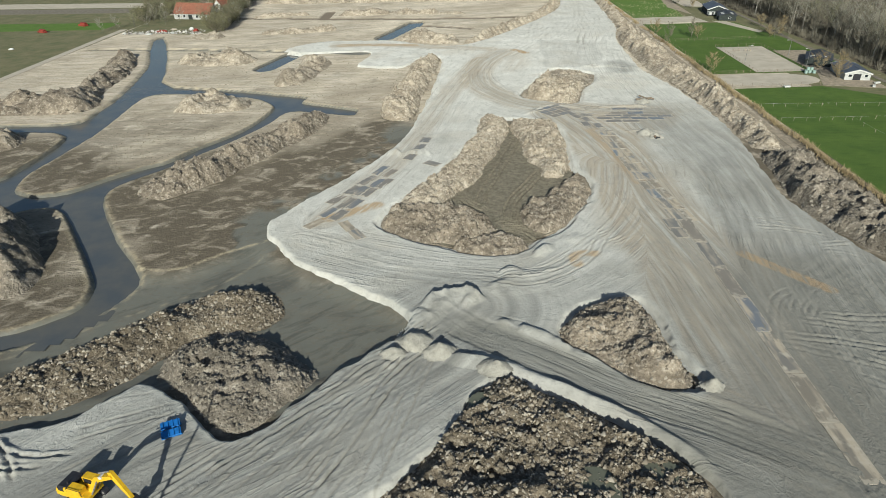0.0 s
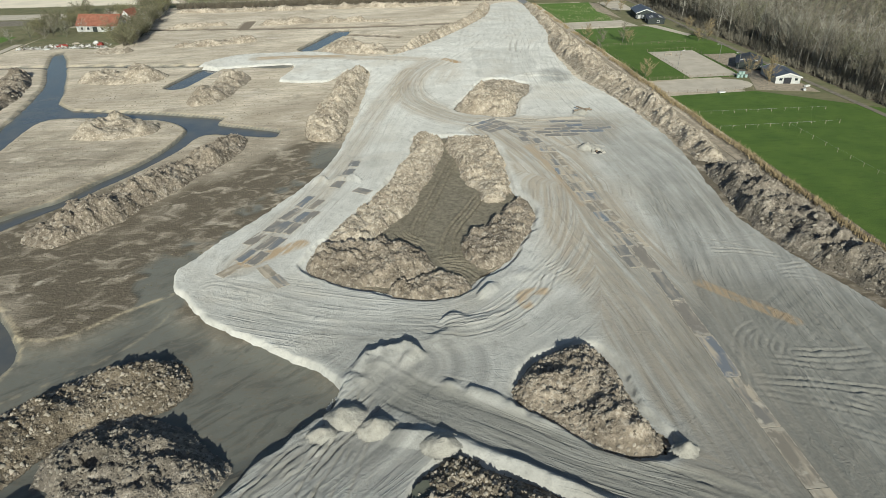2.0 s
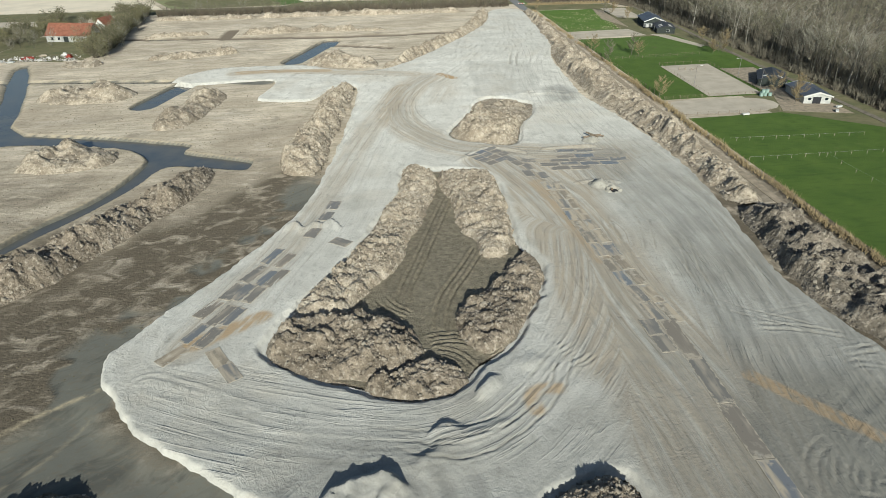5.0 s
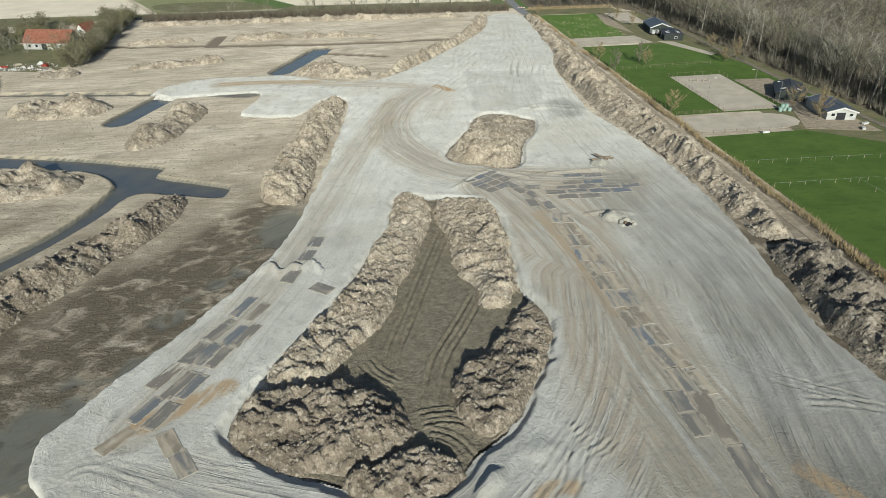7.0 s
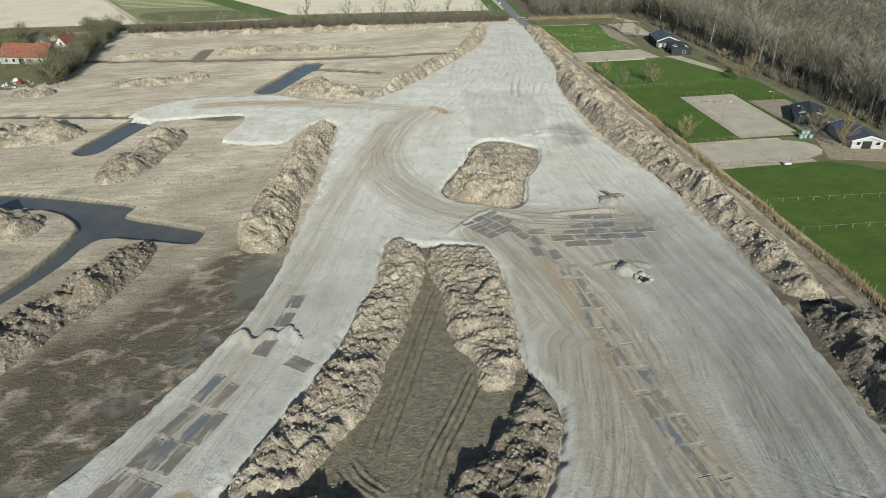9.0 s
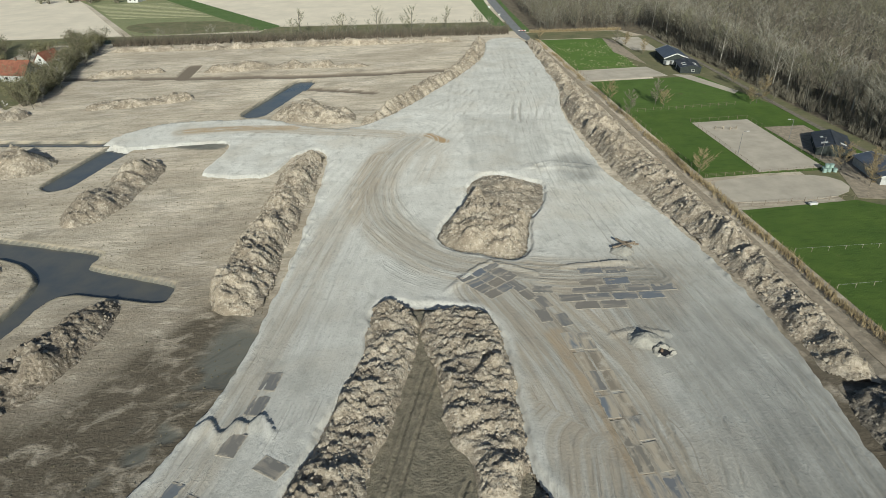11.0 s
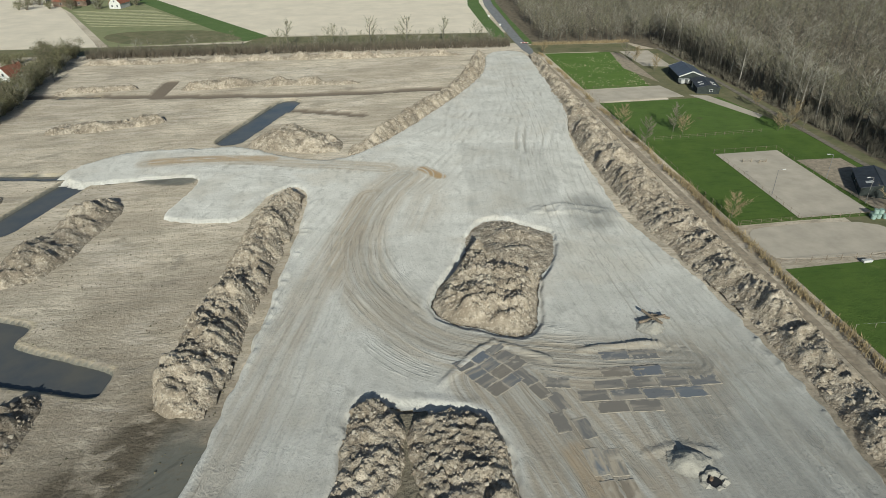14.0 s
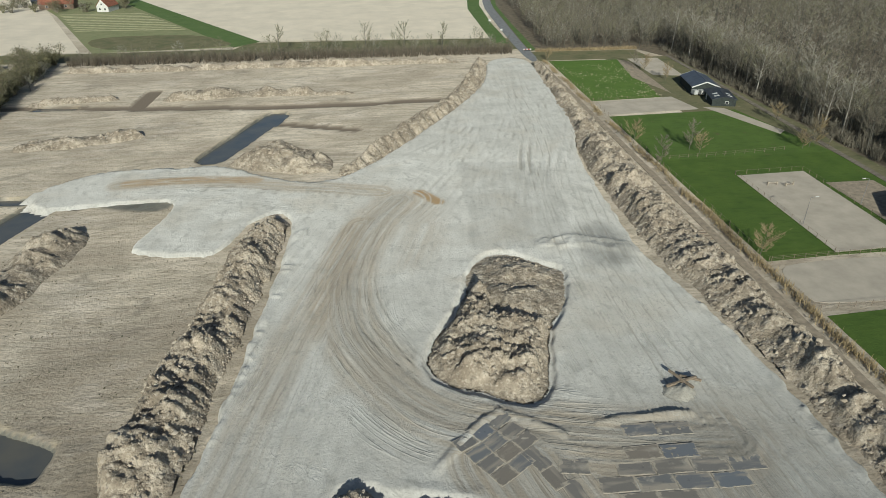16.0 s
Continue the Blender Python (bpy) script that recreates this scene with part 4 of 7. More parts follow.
sheet("sand_paddock", [(128, 405), (128, 375), (140, 372), (142, 405)], 0.08, ARENA, "pale sandy paddock beside the wood", "paddock")
sheet("road", [(143.4, -100), (145.4, -100), (145.4, 260), (148.0, 341), (149.4, 410), (147.6, 410), (146.1, 341), (143.4, 260)], 0.12, LANE, "narrow worn lane along the wood", "road")
sheet("yard", [(122, 210), (141, 205), (141, 262), (128, 262), (128, 226)], 0.09, GRAVEL, "gravel yard round the stables", "yard")
sheet("pavement", [(84.6, -100), (86.6, -100), (87.3, 260), (88.0, 405), (86.4, 405), (85.4, 260)], 0.10, GRAVEL, "brown gravel track beside the earth bank", "track")
sheet("verge", [(118, 183), (151, 183), (151, 408), (118, 408)], 0.03, ROUGH_GRASS, "rough grass round yards and lane", "verge")
sheet("forest_floor", [(150, -200), (900, -200), (900, 900), (95, 900), (90, 520), (88, 428), (140, 424), (150, 400)], 0.04, LITTER, "brown leaf litter under bare trees", "ground")
sheet("verge", [(86, 406), (140, 406), (138, 423), (86, 425)], 0.05, ROUGH_GRASS, "rough grass verge", "verge")
sheet("arable_field", [(-48, 470), (74, 462), (90, 560), (120, 900), (-330, 900)], 0.05, ARABLE, "wide bare pale arable field", "field")
sheet("arable_field", [(-128, 452), (-900, 452), (-900, 1000), (-420, 1000)], 0.06, ARABLE, "bare pale arable field", "field")
sheet("crop_field", [(-122, 450), (-52, 456), (-132, 575), (-300, 900), (-400, 900), (-188, 570)], 0.04, CROP, "light green striped crop field", "field")
sheet("verge", [(-119, 451), (-54, 457), (-66, 476), (-84, 494), (-143, 492)], 0.08, ROUGH_GRASS, "tan and olive scrub before the crop", "verge", times_round=2)
VERGE_GREEN = material("green_verge", grass_nodes((0.085, 0.135, 0.04), (0.12, 0.17, 0.055), (0.17, 0.18, 0.08)))
sheet("verge", [(-56, 455), (-45, 468), (-133, 601), (-232, 750), (-240, 744), (-142, 590)], 0.07, VERGE_GREEN, "green grass verge beside the crop", "verge")
sheet("verge", [(-900, 428), (84, 432), (84, 460), (-50, 466), (-55, 450), (-900, 450)], 0.03, ROUGH_GRASS, "rough grassy verge behind the tree row", "verge")
sheet("road", [(83, 405), (88, 405), (88, 445), (91, 505), (94, 575), (104, 640), (99, 640), (88, 575), (85, 505), (83, 445)], 0.12, ASPHALT, "asphalt country road leading away", "road", times_round=1)
sheet("verge", [(88.6, 428), (91.6, 428), (94, 505), (97.5, 575), (108, 640), (104.5, 640), (94.5, 575), (91.5, 505), (88.6, 445)], 0.08, VERGE_GREEN, "green grass verge of the country road", "verge")
sheet("verge", [(74, 450), (82, 445), (82.5, 505), (86, 575), (96, 640), (86, 640), (76, 560)], 0.07, VERGE_GREEN, "green roadside verge", "verge")
sheet("verge", [(-172, 60), (-169, 225), (-166, 330), (-160, 440), (-900, 440), (-900, 60)], 0.05, ROUGH_GRASS, "rough green and brown meadow", "meadow")
sheet("pavement", [(-172, 200), (-168.5, 200), (-167, 330), (-170.5, 330)], 0.09, ARENA, "pale dirt track beside the meadow", "track")
sheet("yard", [(-165, 322), (-122, 312), (-118, 345), (-130, 372), (-165, 372)], 0.04, ROUGH_GRASS, "farmyard of grass and rubble", "yard")

# ---- heaps of soil ----


def scattered(name, co, size, mat, parent, seed):
    """Small angular clods at the places co, joined into one part."""
    rg = np.random.default_rng(seed)
    n = len(co)
    dirs = np.array([(1, 0, -0.3), (0, 1, -0.3), (-1, 0, -0.3), (0, -1, -0.3), (0.2, 0.1, 0.9)], float)
    faces = np.array([(0, 1, 4), (1, 2, 4), (2, 3, 4), (3, 0, 4)])
    turn = rg.uniform(0, math.tau, n)
    v = dirs[None] * (size[:, None, None] * rg.uniform(0.55, 1.3, (n, 5, 1))) + rg.normal(0, 0.25, (n, 5, 3)) * size[:, None, None]
    x = v[..., 0] * np.cos(turn)[:, None] - v[..., 1] * np.sin(turn)[:, None]
    y = v[..., 0] * np.sin(turn)[:, None] + v[..., 1] * np.cos(turn)[:, None]
    v = np.stack([x, y, v[..., 2] * 0.85], -1) + co[:, None, :]
    f = (faces[None] + 5 * np.arange(n)[:, None, None]).reshape(-1, 3)
    me = bpy.data.meshes.new(name)
    me.vertices.add(5 * n)
    me.vertices.foreach_set("co", v.astype(np.float32).ravel())
    me.loops.add(3 * len(f))
    me.loops.foreach_set("vertex_index", f.astype(np.int32).ravel())
    me.polygons.add(len(f))
    me.polygons.foreach_set("loop_start", np.arange(0, 3 * len(f), 3, dtype=np.int32))
    me.update(calc_edges=True)
    me.materials.append(mat)
    o = new(name, me)
    o.parent = parent
    return tagged(o, kind="stuff")


def heap(name, pts, top, slope, mat, label, step=0.45, clod=0.5, base=0.0, seed=0, round_times=2, rough=1.0, group="heaps of dug soil", lobes=None, spread=0.0, from_y=-999, loose=1.0):
    p = rounded(pts, round_times)
    x0, y0 = p.min(0) - 1
    x1, y1 = p.max(0) + 1

    def height(x, y):
        sd = inside(x, y, pts, round_times) + spread + 1.5 * (fbm(x * 0.35, y * 0.35, 3, 100 + seed) - 0.5)
        wide = slope * (0.7 + 1.3 * fbm(x * 0.12, y * 0.12, 2, 105 + seed))
        env = np.clip(sd / wide, 0, 1)
        env = env * (1.6 - 0.6 * env)
        big = 0.12 + 1.35 * smooth(fbm(x * 0.14, y * 0.14, 3, 110 + seed), 0.22, 0.8)
        wx, wy = x + 1.5 * fbm(x * 0.6, y * 0.6, 3, 3), y + 1.5 * fbm(x * 0.6, y * 0.6, 3, 4)
        ridge = (1 - np.abs(2 * fbm(wx * 0.2 + 0.12 * wy, wy * 0.36, 3, 150 + seed) - 1)) ** 3
        lump = (0.45 * clods(wx * 0.33, wy * 0.33, 120 + seed) * rough + 0.9 * ridge + 0.6 * clods(wx / 1.3, wy / 1.5, 130 + seed) * smooth(fbm(x * 0.25, y * 0.25, 2, 160 + seed), 0.25, 0.6)
                + 0.6 * clods(wx / 0.8, wy / 0.9, 140 + seed) + 1.15 * blocks(wx / 2.2, wy / 1.6, 190 + seed) * smooth(fbm(x * 0.2, y * 0.2, 2, 191 + seed), 0.3, 0.6) + 0.6 * blocks(wx / 0.95, wy / 0.8, 195 + seed))
        z = base - 0.5 + env * (top * big + 0.2) + 1.25 * clod * (lump - 0.6) * smooth(env, 0.05, 0.8)
        if lobes:
            line, gap, r, h = lobes
            s, d = along(x, y, line)
            k = np.floor(s / gap)
            off = (lattice(k, k * 0, 170 + seed) - 0.5) * 1.4
            q = np.hypot((s / gap - k - 0.5) * gap, d - off)
            z = np.maximum(z, base + h * (0.55 + 0.7 * lattice(k, k * 0 + 3, 171 + seed)) * (1 - q / r) + 0.3 * fbm(x * 1.5, y * 1.5, 3, 9))
        return z, sd

    o = new(name, grid_mesh(name, np.arange(x0, x1 + step, step), np.arange(y0, y1 + step, step), height, keep=lambda x, y, sd: sd > -0.2))
    o.data.materials.append(mat)
    rg = np.random.default_rng(seed)
    near = step < 0.33
    n = int((x1 - x0) * (y1 - y0) * (6 if near else 2.2 if step < 0.42 else 0.5) * loose)
    cx, cy = rg.uniform(x0, x1, n), rg.uniform(y0, y1, n)
    z, sd = height(cx, cy)
    keep = (sd > 0.1) & (cy > from_y) & (fbm(cx * 0.35, cy * 0.35, 3, 180 + seed) > rg.uniform(0.1, 0.65, n))
    size = (0.09 + 0.32 * rg.random(n) ** 3) * (1.0 if near else 1.3 if step < 0.5 else 2.0)
    scattered("loose_soil", np.stack([cx, cy, z + size * 0.15], -1)[keep], size[keep], CLODS[mat], o, seed)
    return tagged(o, label, "soil mound" if name == "soil_mound" else "earth bank", group)


heap("soil_mound", [(-66, 56), (-66, 66), (-58, 72), (-53, 77), (-47, 84), (-39, 89), (-33, 89), (-28, 84), (-29, 79), (-35, 77), (-43, 74), (-47, 65), (-52, 59), (-58, 57)], 0.8, 4.0, SOIL_OLIVE,
     "long brown clay bank beside the muddy basin", 0.27, 0.45, -0.2, 1, spread=0.3, loose=2)
heap("soil_mound", [(-42, 66), (-35, 60), (-29, 55.5), (-26, 56), (-22, 60), (-19, 65.5), (-22, 69), (-29, 75), (-36, 77), (-42, 73)], 0.7, 4, SOIL_DARK, "dark cracked clay heap edged by sand", 0.26, 0.55, 0.1, 2, spread=0.3, loose=2)
heap("soil_mound", [(0, 58), (3, 63), (7, 65.5), (10, 63), (17, 58), (23, 53), (26.5, 49), (27, 42), (25, 24), (-13, 24), (-11, 42), (-4, 51)], 1.2, 3, SOIL_OLIVE, "broad churned clay heap with puddles in a pit", 0.26, 0.55, 0.4, 3, spread=1.1, from_y=40, loose=3)
heap("soil_mound", [(15.5, 74), (18, 79), (22, 82), (27.5, 83.5), (29.5, 80), (29.5, 70), (31, 65), (29, 63.5), (24, 65), (19, 71)], 1.7, 4, SOIL_BROWN, "triangular brown clay heap in a sand pit", 0.26, 0.5, 0.4, 4, spread=1.2, loose=2.5)
heap("soil_mound", [(7.2, 176.6), (10.5, 178), (14.6, 174.7), (14, 165.3), (12.2, 158.2), (10, 149.9), (6.3, 140.9), (4.5, 133), (0.5, 126.4), (-2.6, 121.6), (-5.5, 118.5), (-10.9, 117.5), (-13.7, 116.6), (-12.1, 121), (-8.2, 128.1), (-3, 139.5), (1.5, 152), (4.7, 160.4)],
     0.55, 2.2, SOIL_TAN, "strip of pale dug clay along the island", 0.27, 0.62, 0.5, 5, 1, spread=0.7)
heap("soil_mound", [(14.6, 171.9), (19.6, 175.5), (25.5, 173.3), (28.1, 167.5), (27.6, 152), (26.8, 140.4), (24, 133.6), (20, 134.2), (19.6, 141.5), (16.8, 145.6), (17.4, 155.5), (15.4, 165.2)],
     0.55, 2.2, SOIL_TAN, "spread of pale lumpy clay", 0.27, 0.62, 0.5, 6, 1, spread=0.7)
heap("soil_mound", [(28.1, 135.1), (29.4, 128.7), (28.8, 124.5), (26.3, 119.6), (22.8, 114.2), (20.8, 110.3), (17.9, 107.7), (15.7, 107.4), (14.3, 110), (13.4, 115.3), (15.2, 119.4), (19.2, 121.4), (23, 129.2), (25.8, 132.9)],
     0.55, 2.4, SOIL_BROWN, "brown and pale lumpy clay bank", 0.25, 0.68, 0.45, 7, 1, spread=0.9)
heap("soil_mound", [(-14.2, 116), (-10.7, 116.4), (-6.3, 116.8), (-2, 118.6), (1.1, 118.3), (4.7, 115.2), (7.4, 110.8), (7.3, 107.7), (5.3, 105.2), (-1.2, 103), (-7.7, 104), (-12.8, 107.6), (-15.3, 110.5)],
     0.75, 3.6, SOIL_BROWN, "high lumpy clay heap at the island's end", 0.23, 0.75, 0.45, 8, 1, spread=1.0)
heap("soil_mound", [(5.3, 105.2), (8, 105.8), (11.3, 104.6), (13.6, 102), (11.6, 99), (6.4, 98.2), (1.4, 99.4), (-1.2, 102)],
     0.5, 2.0, SOIL_BROWN, "low dark clay heap at the pit's edge", 0.23, 0.68, 0.35, 9, 1, spread=0.8)
heap("soil_mound", [(30.5, 214), (31, 227.7), (35.4, 233), (40, 233.8), (44.9, 228.6), (49, 226), (46.8, 217.8), (44, 211.5), (38, 209), (33, 209.5)],
     1.3, 6, SOIL_TAN, "smooth pale clay mound on the sand", 0.3, 0.25, 0.9, 10, rough=0.5, spread=0.5, loose=0.3)
heap("soil_mound", [(21.5, 201.4), (23, 207), (27, 212.8), (30.5, 219), (33.5, 218), (34, 212), (38, 211), (43, 210), (41, 206.4), (39.2, 199.3), (37.8, 193.5), (35, 191.3), (31.9, 192.6), (28, 194.8), (24.1, 196.5), (22.3, 198.5)],
     1.2, 3.0, SOIL_TAN, "tall pale clay heap with dumped lumps on the sand", 0.26, 0.85, 0.8, 28, 1, spread=0.3, lobes=([(25.6, 199.5), (27.3, 206), (29.6, 212), (32.4, 218.5), (36, 227)], 4.4, 2.6, 3.2))
heap("earth_bank", [(-24, 184), (-20, 178), (-13, 177), (-11.5, 194), (-9, 223), (-6, 254), (-10, 259), (-17, 251), (-19, 224), (-21.5, 204)], 2.2, 3.5, SOIL_TAN, "long tan earth bank with scalloped dump lobes", 0.3, 0.8, 0.1, 11, group="earth banks", lobes=([(-15, 180), (-14, 195), (-11.5, 223), (-8, 252)], 3.6, 2.6, 2.9))
heap("earth_bank", [(-75, 128), (-64, 122), (-54, 135), (-45, 155), (-36, 173), (-38, 187), (-43, 186), (-51, 174), (-60, 150), (-71, 139)], 2.2, 4.5, SOIL_BROWN, "long lumpy clay bank on the meadow", 0.36, 0.75, 0.1, 12, group="earth banks")
heap("soil_mound", [(-104, 120), (-89, 117), (-79, 103), (-72, 92), (-73, 86), (-78, 84), (-96, 100)], 4.0, 5.5, SOIL_DARK, "high dark earth heap between ditches", 0.45, 0.6, 0, 13)
heap("soil_mound", [(-91, 188), (-88, 203), (-80, 208), (-67, 203), (-63, 191), (-75, 185)], 2.8, 6, SOIL_TAN, "broad tan earth heap on a spit of land", 0.45, 0.5, 0, 14)
heap("soil_mound", [(-150, 188), (-131, 186), (-116, 188), (-114, 198), (-122, 215), (-122, 240), (-134, 270), (-146, 280), (-142, 255), (-134, 225), (-132, 205), (-150, 203)], 2.6, 5, SOIL_BROWN, "curved row of brown dumped heaps", 0.6, 0.7, 0, 15)
heap("soil_mound", [(-135, 160), (-120, 153), (-117, 163), (-124, 171), (-140, 172)], 2.2, 5, SOIL_BROWN, "brown heap beside the ditch", 0.5, 0.5, 0, 16)
heap("soil_mound", [(-115, 251), (-113, 264), (-97, 270), (-82, 266), (-79, 254), (-90, 246)], 2.6, 6, SOIL_TAN, "rounded tan earth heap", 0.5, 0.5, 0, 17)
heap("soil_mound", [(-67, 218), (-55, 215), (-48, 240), (-48, 255), (-56, 259), (-63, 244)], 2.4, 4.5, SOIL_TAN, "oblong tan and grey earth heap", 0.45, 0.55, 0, 18)
heap("soil_mound", [(-30, 290), (-24, 303), (-14, 310), (0, 301), (5, 282), (-8, 282)], 2.6, 6, SOIL_TAN, "pale sandy earth heap beside the platform", 0.5, 0.45, 0, 19)
heap("earth_bank", [(2, 280), (7, 279), (26, 309), (49, 350), (58, 378), (64, 408), (58, 410), (50, 378), (36, 344), (14, 307)], 2.2, 3.5, SOIL_TAN, "long tan bank along the sand platform", 0.4, 0.6, 0, 20, group="earth banks", lobes=([(5, 283), (23, 309), (46, 350), (55, 378), (61, 406)], 4.0, 3.2, 3.5))
heap("soil_mound", [(-96, 308), (-92, 321), (-78, 324), (-58, 324), (-57, 318), (-75, 312)], 1.9, 4, SOIL_TAN, "low long tan earth heap", 0.6, 0.4, 0, 21)
heap("soil_mound", [(-113, 358), (-110, 366), (-80, 368), (-79, 361)], 1.8, 4, SOIL_TAN, "low tan earth ridge", 0.7, 0.4, 0, 22)
heap("soil_mound", [(-68, 357), (-60, 372), (-40, 371), (6, 366), (8, 359), (-30, 362)], 1.8, 4, SOIL_TAN, "low long tan earth ridge", 0.7, 0.4, 0, 23)
heap("earth_bank", [(-120, 407), (-120, 415), (-30, 414), (56, 412), (56, 405), (-30, 407)], 1.9, 3.5, SOIL_TAN, "straight low bank below the tree row", 0.8, 0.4, 0, 24, group="earth banks")
heap("soil_mound", [(-128, 301), (-126, 313), (-112, 314), (-108, 305), (-114, 298)], 2.2, 4, SOIL_TAN, "small earth heap beside the farmyard", 0.6, 0.4, 0, 25)
heap("earth_bank", [(82, 400), (77, 330), (74, 300), (71, 286), (70, 250), (70, 232), (74, 209), (76, 188), (76, 162), (75, 150), (84.5, 149), (84.5, 205), (84, 260), (85, 330), (86.5, 400)], 1.9, 3.8, SOIL_TAN,
     "long lumpy earth bank along the gravel track", 0.35, 0.75, 0.3, 26, 1, group="earth banks", lobes=([(79.5, 151), (79.5, 188), (77.5, 210), (75, 235), (75, 286), (80, 330), (84, 398)], 4.6, 3.4, 2.3))
heap("earth_bank", [(75, 148), (73, 141), (71.5, 130), (70.5, 118), (73, 107), (78, 95), (86, 70), (90, 40), (93, 60), (87, 100), (86, 120), (85.5, 140), (84.5, 149.5)], 2.3, 4.5, SOIL_DARK,
     "dark lumpy earth bank with a shaded end", 0.33, 0.9, 0.3, 27, group="earth banks")

# puddles between the churned lumps
for px, py, pr, seed in ((14.5, 46.5, 3.0, 1), (3.5, 59.5, 2.2, 2), (22.5, 47.5, 2.4, 3)):
    gx, gy = np.meshgrid(np.linspace(px - pr, px + pr, 24), np.linspace(py - pr, py + pr, 24))
    deps = bpy.context.evaluated_depsgraph_get()
    zs = [scene.ray_cast(deps, Vector((a, b, 20)), Vector((0, 0, -1)))[1].z for a, b in zip(gx.ravel()[::5], gy.ravel()[::5])]
    lev = float(np.percentile(zs, 30))
    o = new("puddle", grid_mesh("puddle", np.linspace(px - pr, px + pr, 24), np.linspace(py - pr, py + pr, 24), lambda x, y: (np.full(x.shape, lev), pr - np.hypot(x - px, y - py)), keep=lambda x, y, d: d > 0))
    o.data.materials.append(PUDDLE)
    tagged(o, "olive puddle lying between churned clay lumps", "water", kind="structure")

# dry tufts on the meadow
rg = np.random.default_rng(5)
n = 11000
tx, ty = rg.uniform(-112, -8, n), 90 + 190 * rg.random(n) ** 1.4
keep = (ditch_depth(tx, ty) < -1.0) & (inside(tx, ty, SAND + SAND_EAST) < -1.0) & (inside(tx, ty, MUD) < -1) & (fbm(tx * 0.12, ty * 0.3, 3, 400) > rg.uniform(0.3, 0.7, n))
tx, ty = tx[keep], ty[keep]
TUFT = material("dry_tufts", clod_nodes((0.11, 0.10, 0.065), (0.17, 0.145, 0.095), (0.25, 0.21, 0.145)))
meadow = tagged(new("meadow_tufts"), "dry brown grass tufts strewn over the field", "grass", kind="stuff")
scattered("tufts", np.stack([tx, ty, ground_height(tx, ty) + 0.02], -1), 0.09 + 0.16 * rg.random(len(tx)) ** 2, TUFT, meadow, 6)

# rubble round the farmyard, and strips of the meadow
n = 420
tx, ty = rg.uniform(-164, -124, n), 316 + np.abs(rg.normal(0, 5, n))
RUBBLE = material("pale_rubble", clod_nodes((0.12, 0.10, 0.08), (0.36, 0.33, 0.29), (0.70, 0.67, 0.62)))
rubble = tagged(new("rubble"), "pale rubble and boards strewn over the farmyard", "rubble", kind="stuff")
scattered("pieces", np.stack([tx, ty, np.full(n, 0.15)], -1), 0.2 + 0.7 * rg.random(n) ** 3, RUBBLE, rubble, 8)
sheet("meadow_strip", [(-420, 384), (-176, 382), (-176, 398), (-420, 404)], 0.09, LANE, "brown fallow strip across the meadow", "meadow")
sheet("meadow_strip", [(-420, 326), (-180, 330), (-179, 350), (-420, 352)], 0.08, GRASS_TUFT, "green strip across the meadow", "meadow")
sheet("meadow_strip", [(-420, 405), (-176, 402), (-176, 420), (-420, 428)], 0.07, ARENA, "pale straw strip across the meadow", "meadow")

# pale tufts in the far pasture
n = 1500
tx, ty = rg.uniform(93, 120, n), rg.uniform(345, 403, n)
keep = fbm(tx * 0.1, ty * 0.1, 3, 410) > rg.uniform(0.38, 0.62, n)
PALE_TUFT = material("pale_pasture_tufts", clod_nodes((0.13, 0.17, 0.06), (0.24, 0.25, 0.11), (0.42, 0.39, 0.25)))
pasture_tufts = tagged(new("pasture_tufts"), "pale grass tufts in the green pasture", "grass", kind="stuff")
scattered("tufts", np.stack([tx, ty, np.full(n, 0.07)], -1)[keep], 0.18 + 0.3 * rg.random(int(keep.sum())) ** 2, PALE_TUFT, pasture_tufts, 7)

# planted strips on the far crop field
STRIP = material("pale_planted_strip", plain((0.35, 0.335, 0.20), 0.25, 3, 0.1))
for k in range(11):
    y = 512 + 6.2 * k
    x0, x1 = -154 - 0.55 * (y - 512), -93 - 0.672 * (y - 512)
    sheet("crop_row", [(x0, y), (x1, y - 2), (x1, y), (x0, y + 2.2)], 0.16, STRIP, "pale strip of planted young crop", "crop row")

# ---- parts and simple shapes ----


def mesh_of(name, bm, mat):
    bmesh.ops.recalc_face_normals(bm, faces=bm.faces[:])
    me = bpy.data.meshes.new(name)
    bm.to_mesh(me)
    bm.free()
    me.materials.append(mat)
    return me


def part(name, bm, mat, parent, label=""):
    o = new(name, mesh_of(name, bm, mat))
    o.parent = parent
    return tagged(o, label) if label else o


def box(size, at=(0, 0, 0), turn=(0, 0, 0), bevel=0.0, bm=None, taper=1.0):
    """A bevelled block; size and middle in metres, turn in degrees."""
    bm = bm or bmesh.new()
    made = bmesh.ops.create_cube(bm, size=1.0)["verts"]
    for v in made:
        k = taper if v.co.z > 0 else 1.0
        v.co = Vector((v.co.x * size[0] * k, v.co.y * size[1] * k, v.co.z * size[2]))
    if bevel:
        bmesh.ops.bevel(bm, geom=list({e for v in made for e in v.link_edges}), offset=bevel, segments=1, affect="EDGES", profile=0.5)
    return bm if not any(at) and not any(turn) else moved(bm, at, turn)


def moved(bm, at, turn=(0, 0, 0)):
    bmesh.ops.transform(bm, matrix=pose(*at, *turn), verts=bm.verts[:])
    return bm


def joined(*bms):
    me = bpy.data.meshes.new("joining")
    out = bmesh.new()
    for b in bms:
        b.to_mesh(me)
        out.from_mesh(me)
        b.free()
    bpy.data.meshes.remove(me)
    return out


